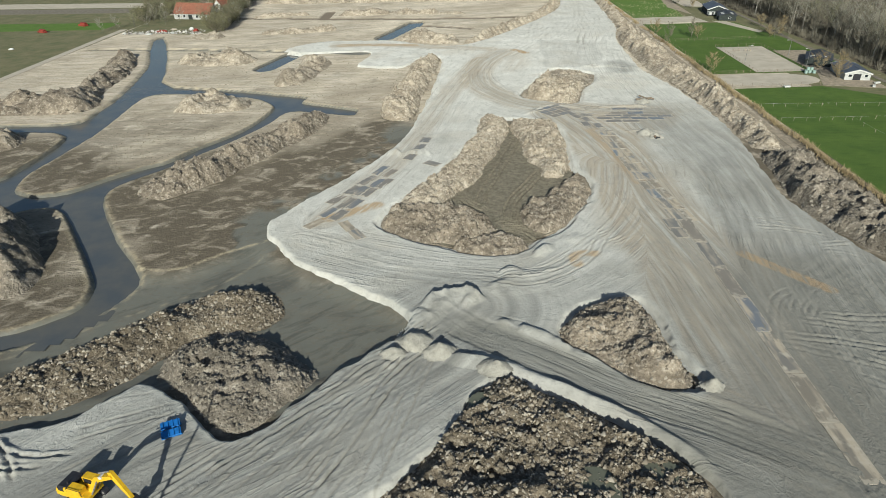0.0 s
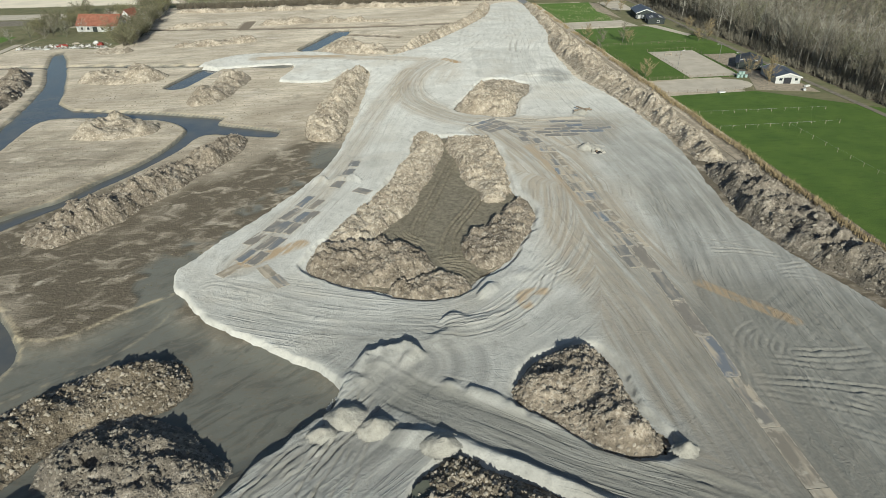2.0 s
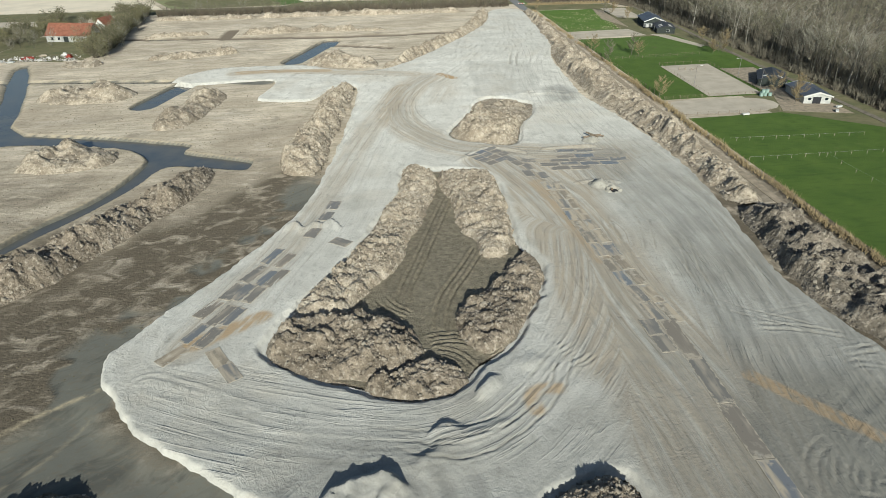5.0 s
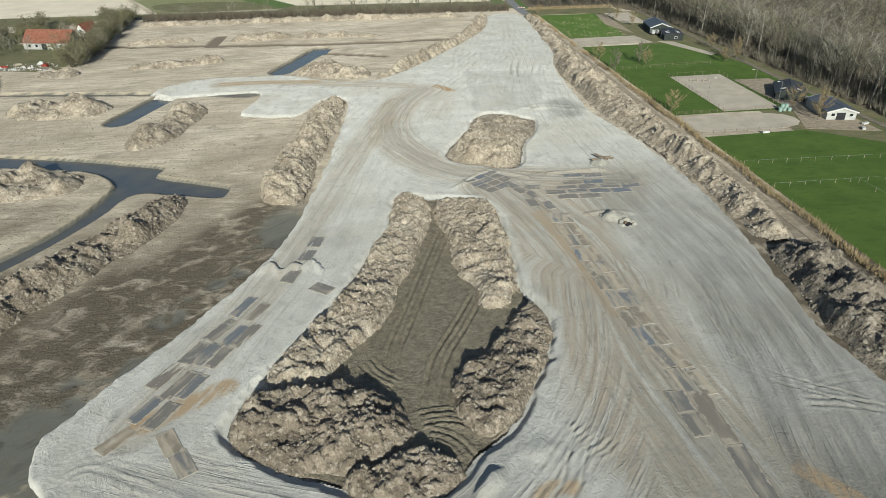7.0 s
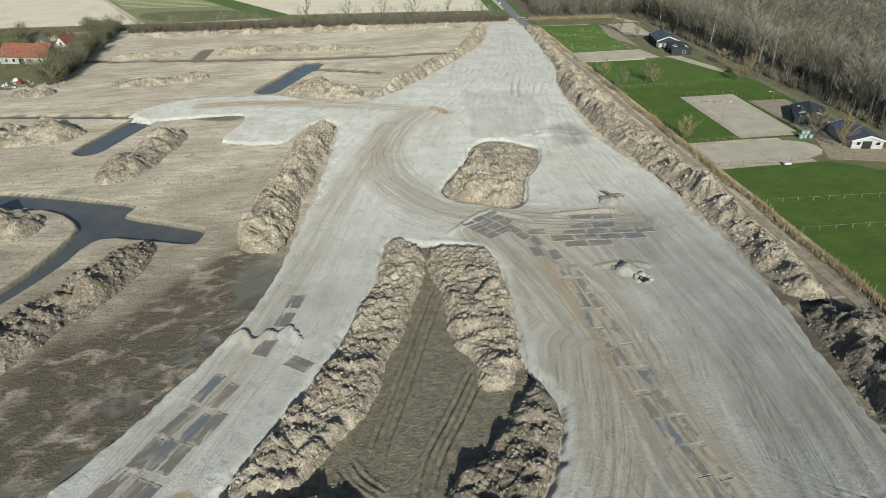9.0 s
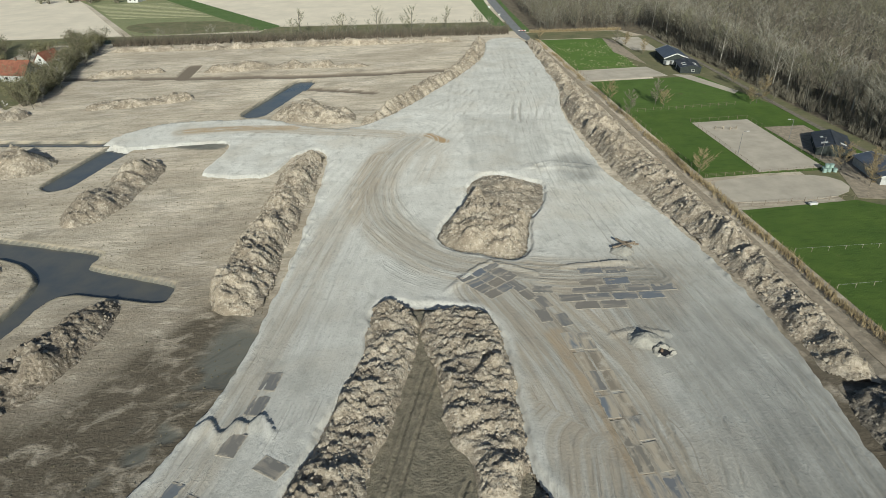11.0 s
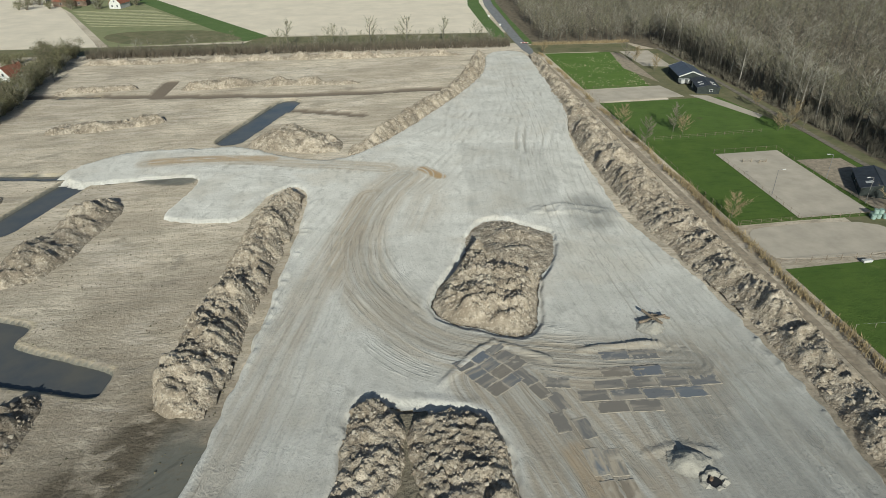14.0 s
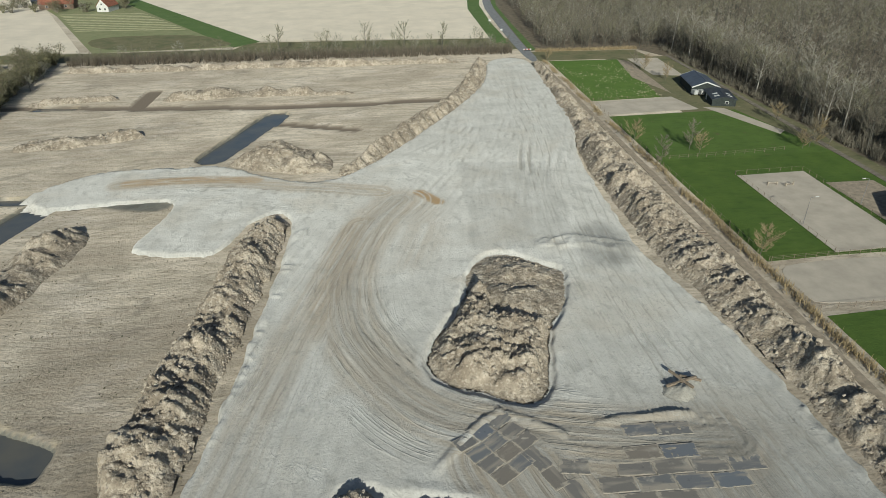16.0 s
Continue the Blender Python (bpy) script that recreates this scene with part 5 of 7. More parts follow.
def rod(a, b, r0, r1=None, sides=8):
    a, b = Vector(a), Vector(b)
    bm = bmesh.new()
    bmesh.ops.create_cone(bm, cap_ends=True, segments=sides, radius1=r0, radius2=r0 if r1 is None else r1, depth=(b - a).length)
    bmesh.ops.transform(bm, matrix=Matrix.Translation((a + b) / 2) @ (b - a).to_track_quat("Z", "Y").to_matrix().to_4x4(), verts=bm.verts[:])
    return bm


def slab(profile, thick, axis_turn=(90, 0, 0)):
    """A flat profile (x, z) given a thickness along y."""
    bm = bmesh.new()
    f = bm.faces.new([bm.verts.new((x, -thick / 2, z)) for x, z in profile])
    r = bmesh.ops.extrude_face_region(bm, geom=[f])
    bmesh.ops.translate(bm, vec=(0, thick, 0), verts=[v for v in r["geom"] if isinstance(v, bmesh.types.BMVert)])
    return bm


def anchor(name, x, y, z, rz=0, label="", category="", group=""):
    o = new(name)
    o.matrix_world = pose(x, y, z, 0, 0, rz)
    return tagged(o, label, category, group)


YELLOW = material("yellow_paint", plain((0.72, 0.43, 0.02), 0.15, 0.8, 0), 0.45)
BLACK = material("black_steel", plain((0.03, 0.03, 0.035), 0.3, 0.6, 0), 0.5)
STEEL = material("worn_steel", plain((0.22, 0.21, 0.2), 0.3, 0.4, 0.01), 0.5)
BLUE = material("blue_paint", plain((0.02, 0.14, 0.42), 0.3, 0.7, 0), 0.5)
GLASS = material("dark_glass", plain((0.02, 0.025, 0.03), 0.1, 1, 0), 0.08)
WHITE = material("white_paint", plain((0.62, 0.61, 0.57), 0.15, 1.5, 0), 0.6)
OFF_WHITE = material("weathered_white_boards", plain((0.46, 0.455, 0.43), 0.2, 1.0, 0.01), 0.7)
TIMBER = material("weathered_timber", plain((0.24, 0.19, 0.14), 0.35, 0.5, 0.01))
PALE_WOOD = material("pale_wood", plain((0.42, 0.36, 0.28), 0.25, 0.5, 0.01))
CONCRETE = material("concrete", plain((0.46, 0.44, 0.41), 0.2, 0.8, 0.01))
RED = material("red_paint", plain((0.26, 0.05, 0.035), 0.3, 0.8, 0), 0.5)
ROOF_RED = material("red_roof_tiles", plain((0.25, 0.105, 0.068), 0.3, 1.2, 0.03))
ROOF_DARK = material("dark_roof_sheets", plain((0.06, 0.065, 0.075), 0.3, 1.5, 0.02), 0.6)
ROOF_BLUE = material("blue_grey_roof_sheets", plain((0.10, 0.115, 0.145), 0.2, 2.0, 0.02), 0.5)
BRICK = material("brown_brick", plain((0.21, 0.15, 0.11), 0.25, 0.6, 0.01))
GREEN_BOARD = material("dark_green_boards", plain((0.045, 0.052, 0.048), 0.25, 0.8, 0.01))
WRAP = material("pale_green_wrap", plain((0.30, 0.40, 0.35), 0.2, 0.6, 0.01), 0.4)
BARK = material("grey_bark", plain((0.125, 0.115, 0.092), 0.35, 0.8, 0.02))
BARK_PALE = material("pale_bark", plain((0.36, 0.33, 0.28), 0.3, 0.8, 0.02))
TWIG = material("brown_twigs", plain((0.215, 0.19, 0.142), 0.35, 3.0, 0))
TWIG_OLIVE = material("olive_twigs", plain((0.225, 0.212, 0.135), 0.35, 3.0, 0))
TWIG_GREY = material("grey_twigs", plain((0.31, 0.288, 0.23), 0.35, 3.0, 0))
TWIG_HEDGE = material("dark_hedge_twigs", plain((0.15, 0.125, 0.092), 0.35, 3.0, 0))
TWIG_TAN = material("tan_twigs", plain((0.30, 0.235, 0.135), 0.3, 2.0, 0))
LEAF_DARK = material("dark_evergreen_leaves", plain((0.14, 0.13, 0.075), 0.5, 1.5, 0))
LEAF_BUD = material("budding_leaves", plain((0.20, 0.185, 0.10), 0.4, 2.0, 0))
REED = material("dry_reeds", plain((0.36, 0.28, 0.16), 0.4, 1.2, 0))


def plate_nodes(nt, b, cover=0.0):
    info = nt.nodes.new("ShaderNodeObjectInfo")
    coord = nt.nodes.new("ShaderNodeTexCoord")
    shift = nt.nodes.new("ShaderNodeVectorMath")
    shift.operation = "MULTIPLY_ADD"
    shift.inputs[1].default_value = (1.0, 0.16, 1.0)
    wired(nt, coord.outputs["Object"], shift.inputs[0])
    far = times(nt, info.outputs["Random"], 40.0)
    wired(nt, far, shift.inputs[2])
    streak = node(nt, "ShaderNodeTexNoise", Scale=0.9, Detail=6.0)
    wired(nt, shift.outputs[0], streak.inputs["Vector"])
    base = ramp(nt, info.outputs["Random"], [(0.0, (0.19, 0.20, 0.22)), (0.3, (0.235, 0.21, 0.175)), (0.55, (0.30, 0.245, 0.18)), (0.8, (0.21, 0.20, 0.185)), (1.0, (0.20, 0.215, 0.235))])
    f = level(nt, streak.outputs["Fac"], 0.46 + cover, 0.62 + cover)
    c = blend(nt, f, base, (0.46, 0.39, 0.30))
    c = blend(nt, level(nt, grain(nt, 2.2, 6), 0.54 + cover, 0.68 + cover), c, (0.52, 0.46, 0.37))
    c = blend(nt, level(nt, grain(nt, 0.6, 4), 0.62, 0.74, 0, 0.5), c, (0.08, 0.078, 0.074))
    if cover:
        c = blend(nt, 0.3, c, (0.125, 0.142, 0.165))
    # sand that has crept over the edges
    split = nt.nodes.new("ShaderNodeSeparateXYZ")
    wired(nt, coord.outputs["Generated"], split.inputs[0])
    edge = None
    for side in ("X", "Y"):
        off = nt.nodes.new("ShaderNodeMath")
        off.operation = "ABSOLUTE"
        wired(nt, times(nt, split.outputs[side], 0.5, "SUBTRACT"), off.inputs[0])
        edge = off.outputs[0] if edge is None else times(nt, edge, off.outputs[0], "MAXIMUM")
    edge = times(nt, edge, times(nt, times(nt, grain(nt, 0.8, 4), 0.5, "SUBTRACT"), 0.45), "ADD")
    c = blend(nt, level(nt, edge, 0.43, 0.49), c, (0.43, 0.375, 0.30))
    wired(nt, c, b.inputs["Base Color"])
    wired(nt, level(nt, f, 0, 1, 0.38, 0.9), b.inputs["Roughness"])
    relief(nt, b, grain(nt, 0.3, 4), 0.03, 0.6)


PLATE = material("sanded_wet_plate", plate_nodes)
PLATE_WET = material("wet_plate", lambda nt, b: plate_nodes(nt, b, 0.07))

# ---- road plates on the sand ----


def road_plate_mesh(length, width, mat):
    bm = box((width, length, 0.07), bevel=0.015)
    me = bpy.data.meshes.new("road_plate")
    bm.to_mesh(me)
    bm.free()
    me.materials.append(mat)
    return me


PLATE_MESHES = {}


def road_plate(x, y, width, length, turn, mat=PLATE):
    key = (round(width, 1), round(length, 1), mat.name)
    if key not in PLATE_MESHES:
        PLATE_MESHES[key] = road_plate_mesh(length, width, mat)
    z = sand_at(x, y)
    o = new("road_plate", PLATE_MESHES[key])
    dx, dy = 0.45 * width * math.cos(radians(turn)), 0.45 * width * math.sin(radians(turn))
    ux, uy = -0.45 * length * math.sin(radians(turn)), 0.45 * length * math.cos(radians(turn))
    za, zb = sand_at(x + ux, y + uy), sand_at(x - ux, y - uy)
    zc, zd = sand_at(x + dx, y + dy), sand_at(x - dx, y - dy)
    mid = (za + zb + zc + zd + z) / 5
    o.matrix_world = pose(x, y, mid + 0.03, math.degrees(math.atan2(za - zb, 0.9 * length)), 0, turn)
    tagged(o, "wet grey road plate half covered with sand", "road plate", "road plates on the sand")


def strip_x(y):
    return float(np.interp(y, (48, 98, 113, 122, 137, 152, 167), (45.4, 45.0, 44.8, 43.4, 42.2, 41.0, 40.2)))


for k in range(7):
    y0 = 52 + 9.1 * k
    road_plate(strip_x(y0) + random.uniform(-0.1, 0.1), y0, 2.5, 9.0, random.uniform(-1.5, 2), PLATE_WET if y0 > 80 else PLATE)
for k in range(11):
    y0 = 113 + 5 * k
    lean = math.degrees(math.atan2(strip_x(y0) - strip_x(y0 + 5), 5))
    for side in (-1.2, 1.2):
        if random.random() < 0.92:
            road_plate(strip_x(y0) + side + random.uniform(-0.25, 0.15), y0 + random.uniform(-0.5, 0.5), random.choice((2.0, 2.3)), random.choice((4.5, 4.9)), lean + random.uniform(-3, 3))
for y0, x0, x1 in ((184.0, 46, 55.5), (180.0, 45, 57), (177.55, 43, 62), (175.1, 40, 62), (172.65, 42, 52)):
    x = x0
    while x < x1 - 3:
        road_plate(x + 2.4, y0 - 0.05 * (x - 40), 2.3, 4.7, 90 + random.uniform(-2.5, 1), PLATE_WET)
        x += 4.85
for i in range(3):
    for j in range(4):
        if (i, j) != (2, 3):
            road_plate(24.6 + 2.6 * i + 1.36 * j + random.uniform(-0.15, 0.15), 183.9 + 1.8 * i - 1.95 * j + random.uniform(-0.15, 0.15), 2.25, 3.1, -55 + random.uniform(-3, 3), PLATE_WET)
for x, y, turn in ((33.4, 180.2, 30), (34.8, 177.2, 24), (37.0, 174.5, 18), (37.8, 178.4, 80), (36.2, 170.5, 8), (39.2, 169.0, 10)):
    road_plate(x, y, 2.3, 3.9, turn, PLATE_WET)
for k in range(5):
    f = k / 4
    mx, my = -26.3 + 10.6 * f, 115.5 + 21.0 * f
    for side in (-2.35, 0.0, 2.35):
        if (k, side) in ((0, -2.35), (4, 2.35)):
            continue
        slip = random.uniform(-0.7, 0.7)
        road_plate(mx + side * 0.89 - slip * 0.45, my - side * 0.45 + slip * 0.9, random.choice((1.8, 2.2)), random.choice((5.0, 5.8)), -27 + random.uniform(-3, 3), PLATE_WET)
for x, y, turn in ((-21.8, 109.6, 32), (-19.4, 106.2, 32), (-28.4, 110.6, -40)):
    road_plate(x, y, 2.2, 4.4, turn)
for x, y, turn in ((42.2, 105.6, 4), (41.9, 109.6, 2), (-11.6, 146.4, -18), (-5.9, 142.0, 55), (-9.4, 153.5, -14), (-8.2, 158.5, -12)):
    road_plate(x, y, 2.6, 4.0, turn, PLATE_WET)

# ---- machines and small things on the sand ----


def excavator(x, y, turn):
    z = sand_at(x, y)
    root = anchor("excavator", x, y, z - 0.03, turn, "yellow crawler excavator with black engine deck on rutted sand", "excavator")
    for s in (-1, 1):
        prof = [(-2.0, 0.35), (-1.75, 0.05), (1.75, 0.05), (2.0, 0.35), (2.0, 0.6), (1.75, 0.9), (-1.75, 0.9), (-2.0, 0.6)]
        track = part("crawler_track", moved(slab(prof, 0.6), (0, s * 1.15, 0)), BLACK, root, "muddy black crawler track")
        for k in range(5):
            part("track_roller", rod((-1.5 + 0.75 * k, s * 1.15 - 0.32, 0.4), (-1.5 + 0.75 * k, s * 1.15 + 0.32, 0.4), 0.2, sides=10), STEEL, track)
    part("undercarriage", box((2.6, 1.8, 0.5), (0, 0, 0.75), bevel=0.08), BLACK, root)
    part("turntable", rod((0, 0, 0.95), (0, 0, 1.15), 0.75, sides=20), BLACK, root)
    part("body", joined(box((4.2, 2.7, 0.7), (-0.5, 0, 1.5), bevel=0.12), box((2.3, 1.25, 0.9), (-0.6, -0.7, 2.2), bevel=0.12)), YELLOW, root)
    part("engine_deck", joined(box((1.7, 2.6, 0.85), (-1.9, 0, 2.25), bevel=0.2), rod((-1.5, -0.6, 2.6), (-1.5, -0.6, 3.1), 0.08)), BLACK, root, "black engine cover")
    part("counterweight", box((0.7, 2.75, 1.2), (-2.7, 0, 1.75), bevel=0.25), YELLOW, root)
    cab = part("cab", joined(box((1.7, 1.05, 0.5), (0.55, 0.8, 2.0), bevel=0.06), box((1.6, 1.0, 0.12), (0.5, 0.8, 3.15), bevel=0.05),
                             *[box((0.1, 0.1, 1.1), (0.55 + sx * 0.72, 0.8 + sy * 0.45, 2.65)) for sx in (-1, 1) for sy in (-1, 1)]), YELLOW, root)
    part("cab_window", box((1.46, 0.9, 0.95), (0.55, 0.8, 2.65), bevel=0.02), GLASS, cab, "dark cab glass")
    part("handrail", joined(rod((-1.2, -1.3, 1.85), (-1.2, -1.3, 2.8), 0.03), rod((0.9, -1.3, 1.85), (0.9, -1.3, 2.8), 0.03), rod((-1.2, -1.3, 2.8), (0.9, -1.3, 2.8), 0.03)), BLACK, root)
    boom = part("boom", slab([(0.9, 1.7), (1.3, 1.5), (3.2, 4.2), (5.6, 5.5), (5.5, 5.95), (3.0, 5.0), (2.5, 4.5)], 0.55), YELLOW, root)
    boom.location.y = -0.1
    part("boom_cylinder", joined(*[rod((1.5, 0.45 * s, 1.6), (3.1, 0.45 * s, 4.3), 0.1) for s in (-1, 1)]), STEEL, root, "steel hydraulic cylinder")
    part("warning_plate", box((0.5, 0.6, 0.35), (3.9, -0.1, 5.25), (0, -30, 0)), WHITE, boom)
    part("stick", slab([(5.0, 6.2), (5.6, 6.35), (7.4, 2.6), (7.1, 2.4), (5.2, 5.5)], 0.42), YELLOW, root)
    part("stick_cylinder", rod((3.4, 0, 5.45), (5.1, 0, 6.25), 0.1), STEEL, root)
    part("bucket", joined(slab([(6.7, 2.5), (7.4, 2.6), (7.9, 1.9), (7.7, 1.2), (7.0, 0.95), (6.4, 1.3), (6.9, 1.35), (7.2, 1.7)], 1.2),
                          *[box((0.3, 0.12, 0.1), (6.35, -0.5 + 0.25 * k, 1.3)) for k in range(5)]), BLACK, root, "worn steel digging bucket")
    return root


excavator(-40.6, 45.6, -16).scale = (0.9, 0.9, 0.9)

z = sand_at(-35.2, 55.2)
blue = anchor("trench_box", -35.2, 55.2, z, 25, "blue steel trench box panels lying on the sand", "trench box")
for k, (dy, lift) in enumerate(((-0.75, 0.0), (0.75, 0.1))):
    panel = part("panel", box((2.4, 1.1, 0.16), (0, dy, 0.55 + lift), (14, 0, 0), bevel=0.03), BLUE, blue)
    for i in range(4):
        part("rib", box((0.12, 1.1, 0.12), (-0.9 + 0.6 * i, dy, 0.69 + lift), (14, 0, 0)), BLUE, panel)
for i in (-1, 1):
    part("strut", rod((i * 0.9, -1.2, 0.35), (i * 0.9, 1.2, 0.45), 0.12, sides=10), BLUE, blue)
blue.scale = (0.95, 0.95, 0.95)
part("skid", joined(box((2.5, 0.18, 0.35), (0, -0.9, 0.16)), box((2.5, 0.18, 0.35), (0, 0.9, 0.16))), BLUE, blue)


mast = anchor("light_mast", -33.2, 29, sand_at(-33.2, 29), 0, "tall slim steel light mast on a wheeled base", "mast")
part("base", box((2.0, 1.4, 0.7), (0, 0, 0.4), bevel=0.06), YELLOW, mast)
part("pole", rod((0, 0, 0.7), (0, 0, 15.0), 0.2, 0.14), STEEL, mast)
part("lamp_head", box((0.8, 0.5, 0.4), (0, 0, 15.0), bevel=0.05), STEEL, mast)


def sand_mound(x, y, r, top, label, seed, mat=None, lift=0.0):
    step = 0.22
    def height(gx, gy):
        d = np.hypot(gx - x, (gy - y) * 1.25) + 0.5 * (fbm(gx * 0.9, gy * 0.9, 3, 300 + seed) - 0.5)
        f = np.clip(1 - d / r, 0, 1)
        return sand_at(x, y) - 0.25 + lift + (top + 0.25) * f * (1.25 - 0.25 * f) * (0.6 + 0.8 * fbm(gx * 0.5, gy * 0.5, 2, 320 + seed)) + 0.55 * fbm(gx * 1.1, gy * 1.1, 4, 310 + seed) + 0.4 * blocks(gx / 1.2 + 0.4 * fbm(gx, gy, 2, 5), gy / 1.0, 330 + seed) * f, f
    o = new("sand_mound", grid_mesh("sand_mound", np.arange(x - r - 1, x + r + 1, step), np.arange(y - r - 1, y + r + 1, step), height, keep=lambda a, b, f: f > 0))
    o.data.materials.append(mat or FRESH_SAND)
    return tagged(o, label, "sand mound", "heaps of sand")


PALE_SAND = material("pale_dry_sand", plain((0.38, 0.355, 0.305), 0.2, 1.2, 0.2))
FRESH_SAND = material("fresh_sand", plain((0.36, 0.335, 0.285), 0.22, 1.2, 0.2))
sand_mound(-6.2, 72.6, 2.9, 1.3, "pale dumped sand cone beside the basin", 1)
sand_mound(-2.6, 70.4, 2.6, 1.4, "round dumped sand cone", 2)
sand_mound(-9.0, 70.0, 2.0, 0.6, "low dumped sand hump", 3)
sand_mound(57.0, 190.2, 2.4, 1.0, "pale sand hump under crossed beams", 4, PALE_SAND)
sand_mound(50.8, 161.7, 2.9, 1.2, "pale sand hump beside a dug hole", 5, PALE_SAND)
sand_mound(5.0, 66.8, 2.4, 0.9, "pale sand hump at the pit's corner", 6)
sand_mound(33.5, 63.2, 1.6, 0.8, "small sand hump at the pit's corner", 7)

# crossed beams
z = sand_at(58, 192)
for (ax, ay, bx, by, h) in ((55.2, 190.9, 60.4, 192.4, 0.9), (56.8, 194.0, 58.8, 189.9, 1.15), (58.2, 193.2, 61.0, 191.8, 0.65)):
    o = new("timber_beam", mesh_of("timber_beam", joined(box((0.35, math.hypot(bx - ax, by - ay), 0.35), bevel=0.03)), TIMBER))
    o.matrix_world = pose((ax + bx) / 2, (ay + by) / 2, z + h - 0.1, 0, 0, math.degrees(math.atan2(by - ay, bx - ax)) - 90)
    tagged(o, "heavy dark timber beam lying across a sand hump", "beam", "crossed timber beams")
# dug hole in the side of a sand hump
hole = anchor("dug_hole", 52.5, 158.5, sand_at(52.5, 158.5), 0, "dark dug hole rimmed with pale sand", "hole")
bm = bmesh.new()
ringv = []
for r, h in ((2.0, -0.2), (1.55, 0.42), (1.15, 0.46), (0.85, -0.15)):
    ringv.append([bm.verts.new((r * (1 + 0.12 * math.sin(3 * a + r)) * math.cos(a * math.tau / 20), r * (1 + 0.12 * math.sin(2.3 * a)) * math.sin(a * math.tau / 20) * 0.8, h + (0.14 * math.sin(1.7 * a) if h > 0 else 0) + (0.35 * math.sin(a * math.tau / 20) if h > 0 else 0))) for a in range(20)])
for a, b in zip(ringv[:-1], ringv[1:]):
    for k in range(20):
        bm.faces.new((a[k], a[(k + 1) % 20], b[(k + 1) % 20], b[k]))
part("rim", bm, PALE_SAND, hole)
# black disc closes the ring and makes the hole's inside dark
part("hole_floor", rod((0, 0, -0.3), (0, 0, 0.1), 0.95, sides=20), BLACK, hole, "black disc at the bottom of the hole")
part("pipe_stub", rod((-0.3, 0.2, 0.0), (-0.3, 0.2, 0.55), 0.22, sides=12), BRICK, hole, "rusty brown pipe stub")


def timber(x, y, length, turn, mat, h=0.25):
    o = new("timber_beam", mesh_of("timber_beam", box((length, 0.3, h), bevel=0.03), mat))
    o.matrix_world = pose(x, y, at_height(ground_height, x, y) + h / 2 + 0.08, 0, 0, turn)
    tagged(o, "weathered timber sleeper lying beside the track", "beam", "sleepers beside the track")


for k in range(4):
    timber(83.6, 240.2 - 1.3 * k, 2.8, -4, TIMBER)
for k in range(4):
    timber(83.2, 231.6 - 1.0 * k, 3.4, -5, TIMBER)

# ---- fences, lamps, stable yard ----
POST = mesh_of("post", box((0.085, 0.085, 1.25), (0, 0, 0.58), bevel=0.01), TIMBER)
STAKE = mesh_of("post", box((0.06, 0.06, 1.1), (0, 0, 0.5)), PALE_WOOD)


def fence(pts, gap, rails, label, mat=TIMBER, post=POST, thick=0.035, name="fence"):
    root = anchor(name, *pts[0], 0.05, 0, label, "fence", "pasture fences")
    for (ax, ay), (bx, by) in zip(pts[:-1], pts[1:]):
        n = max(1, round(math.hypot(bx - ax, by - ay) / gap))
        for k in range(n + (1 if (bx, by) == pts[-1] else 0)):
            o = new("post", post)
            o.parent = root
            o.location = (ax + (bx - ax) * k / n - pts[0][0], ay + (by - ay) * k / n - pts[0][1], 0)
        for h in rails:
            part("rail", box((math.hypot(bx - ax, by - ay), thick * 0.5, thick * 0.8), ((ax + bx) / 2 - pts[0][0], (ay + by) / 2 - pts[0][1], h),
                             (0, 0, math.degrees(math.atan2(by - ay, bx - ax)))), mat, root)


fence([(92.5, 282.2), (112, 283.6), (131, 285.6)], 3.0, (0.55, 1.1), "pale wooden post and rail fence across the pasture")
fence([(92.3, 226.0), (107, 226.6), (124, 227.4)], 2.5, (0.45, 0.8, 1.15), "grey wooden rail fence below the riding arena")
fence([(107.2, 228), (107.6, 250), (107.8, 269.6)], 3.0, (1.1,), "thin wooden fence along the riding arena")
fence([(107.8, 269.8), (127.2, 270.8), (127, 229)], 3.0, (1.1,), "thin wooden fence round the riding arena")
fence([(91.6, 209), (108, 209.4), (124, 209.8)], 3.0, (0.5, 1.0), "weathered fence below the sand paddock")
fence([(92, 187.2), (110, 187.1), (131, 187.0)], 4.0, (0.95,), "white tape fence across the green pasture", OFF_WHITE, STAKE, 0.022)
fence([(91.8, 173.6), (110, 174.0), (127, 174.4)], 4.0, (0.95,), "white tape fence across the green pasture", OFF_WHITE, STAKE, 0.022)
fence([(111.7, 173.5), (112.2, 158.0), (113, 120)], 5.0, (0.95,), "white tape fence running along the pasture", OFF_WHITE, STAKE, 0.02)
fence([(91.6, 340.6), (118, 342.6)], 3.5, (0.55, 1.05), "pale wooden fence above the sandy strip")
fence([(91.8, 226), (91.6, 282), (91.6, 340), (91.6, 404)], 4.0, (1.0,), "low wire fence along the reeds")


def lamp_post(x, y, turn):
    root = anchor("lamp_post", x, y, 0.08, turn, "slim galvanised lamp post beside the riding arena", "lamp post", "arena lamp posts")
    part("pole", rod((0, 0, 0), (0, 0, 6.6), 0.09, 0.06), STEEL, root)
    part("arm", rod((0, 0, 6.55), (1.1, 0, 6.75), 0.05), STEEL, root)
    part("lamp_head", box((0.8, 0.28, 0.16), (1.4, 0, 6.75), bevel=0.04), WHITE, root, "white lamp head")


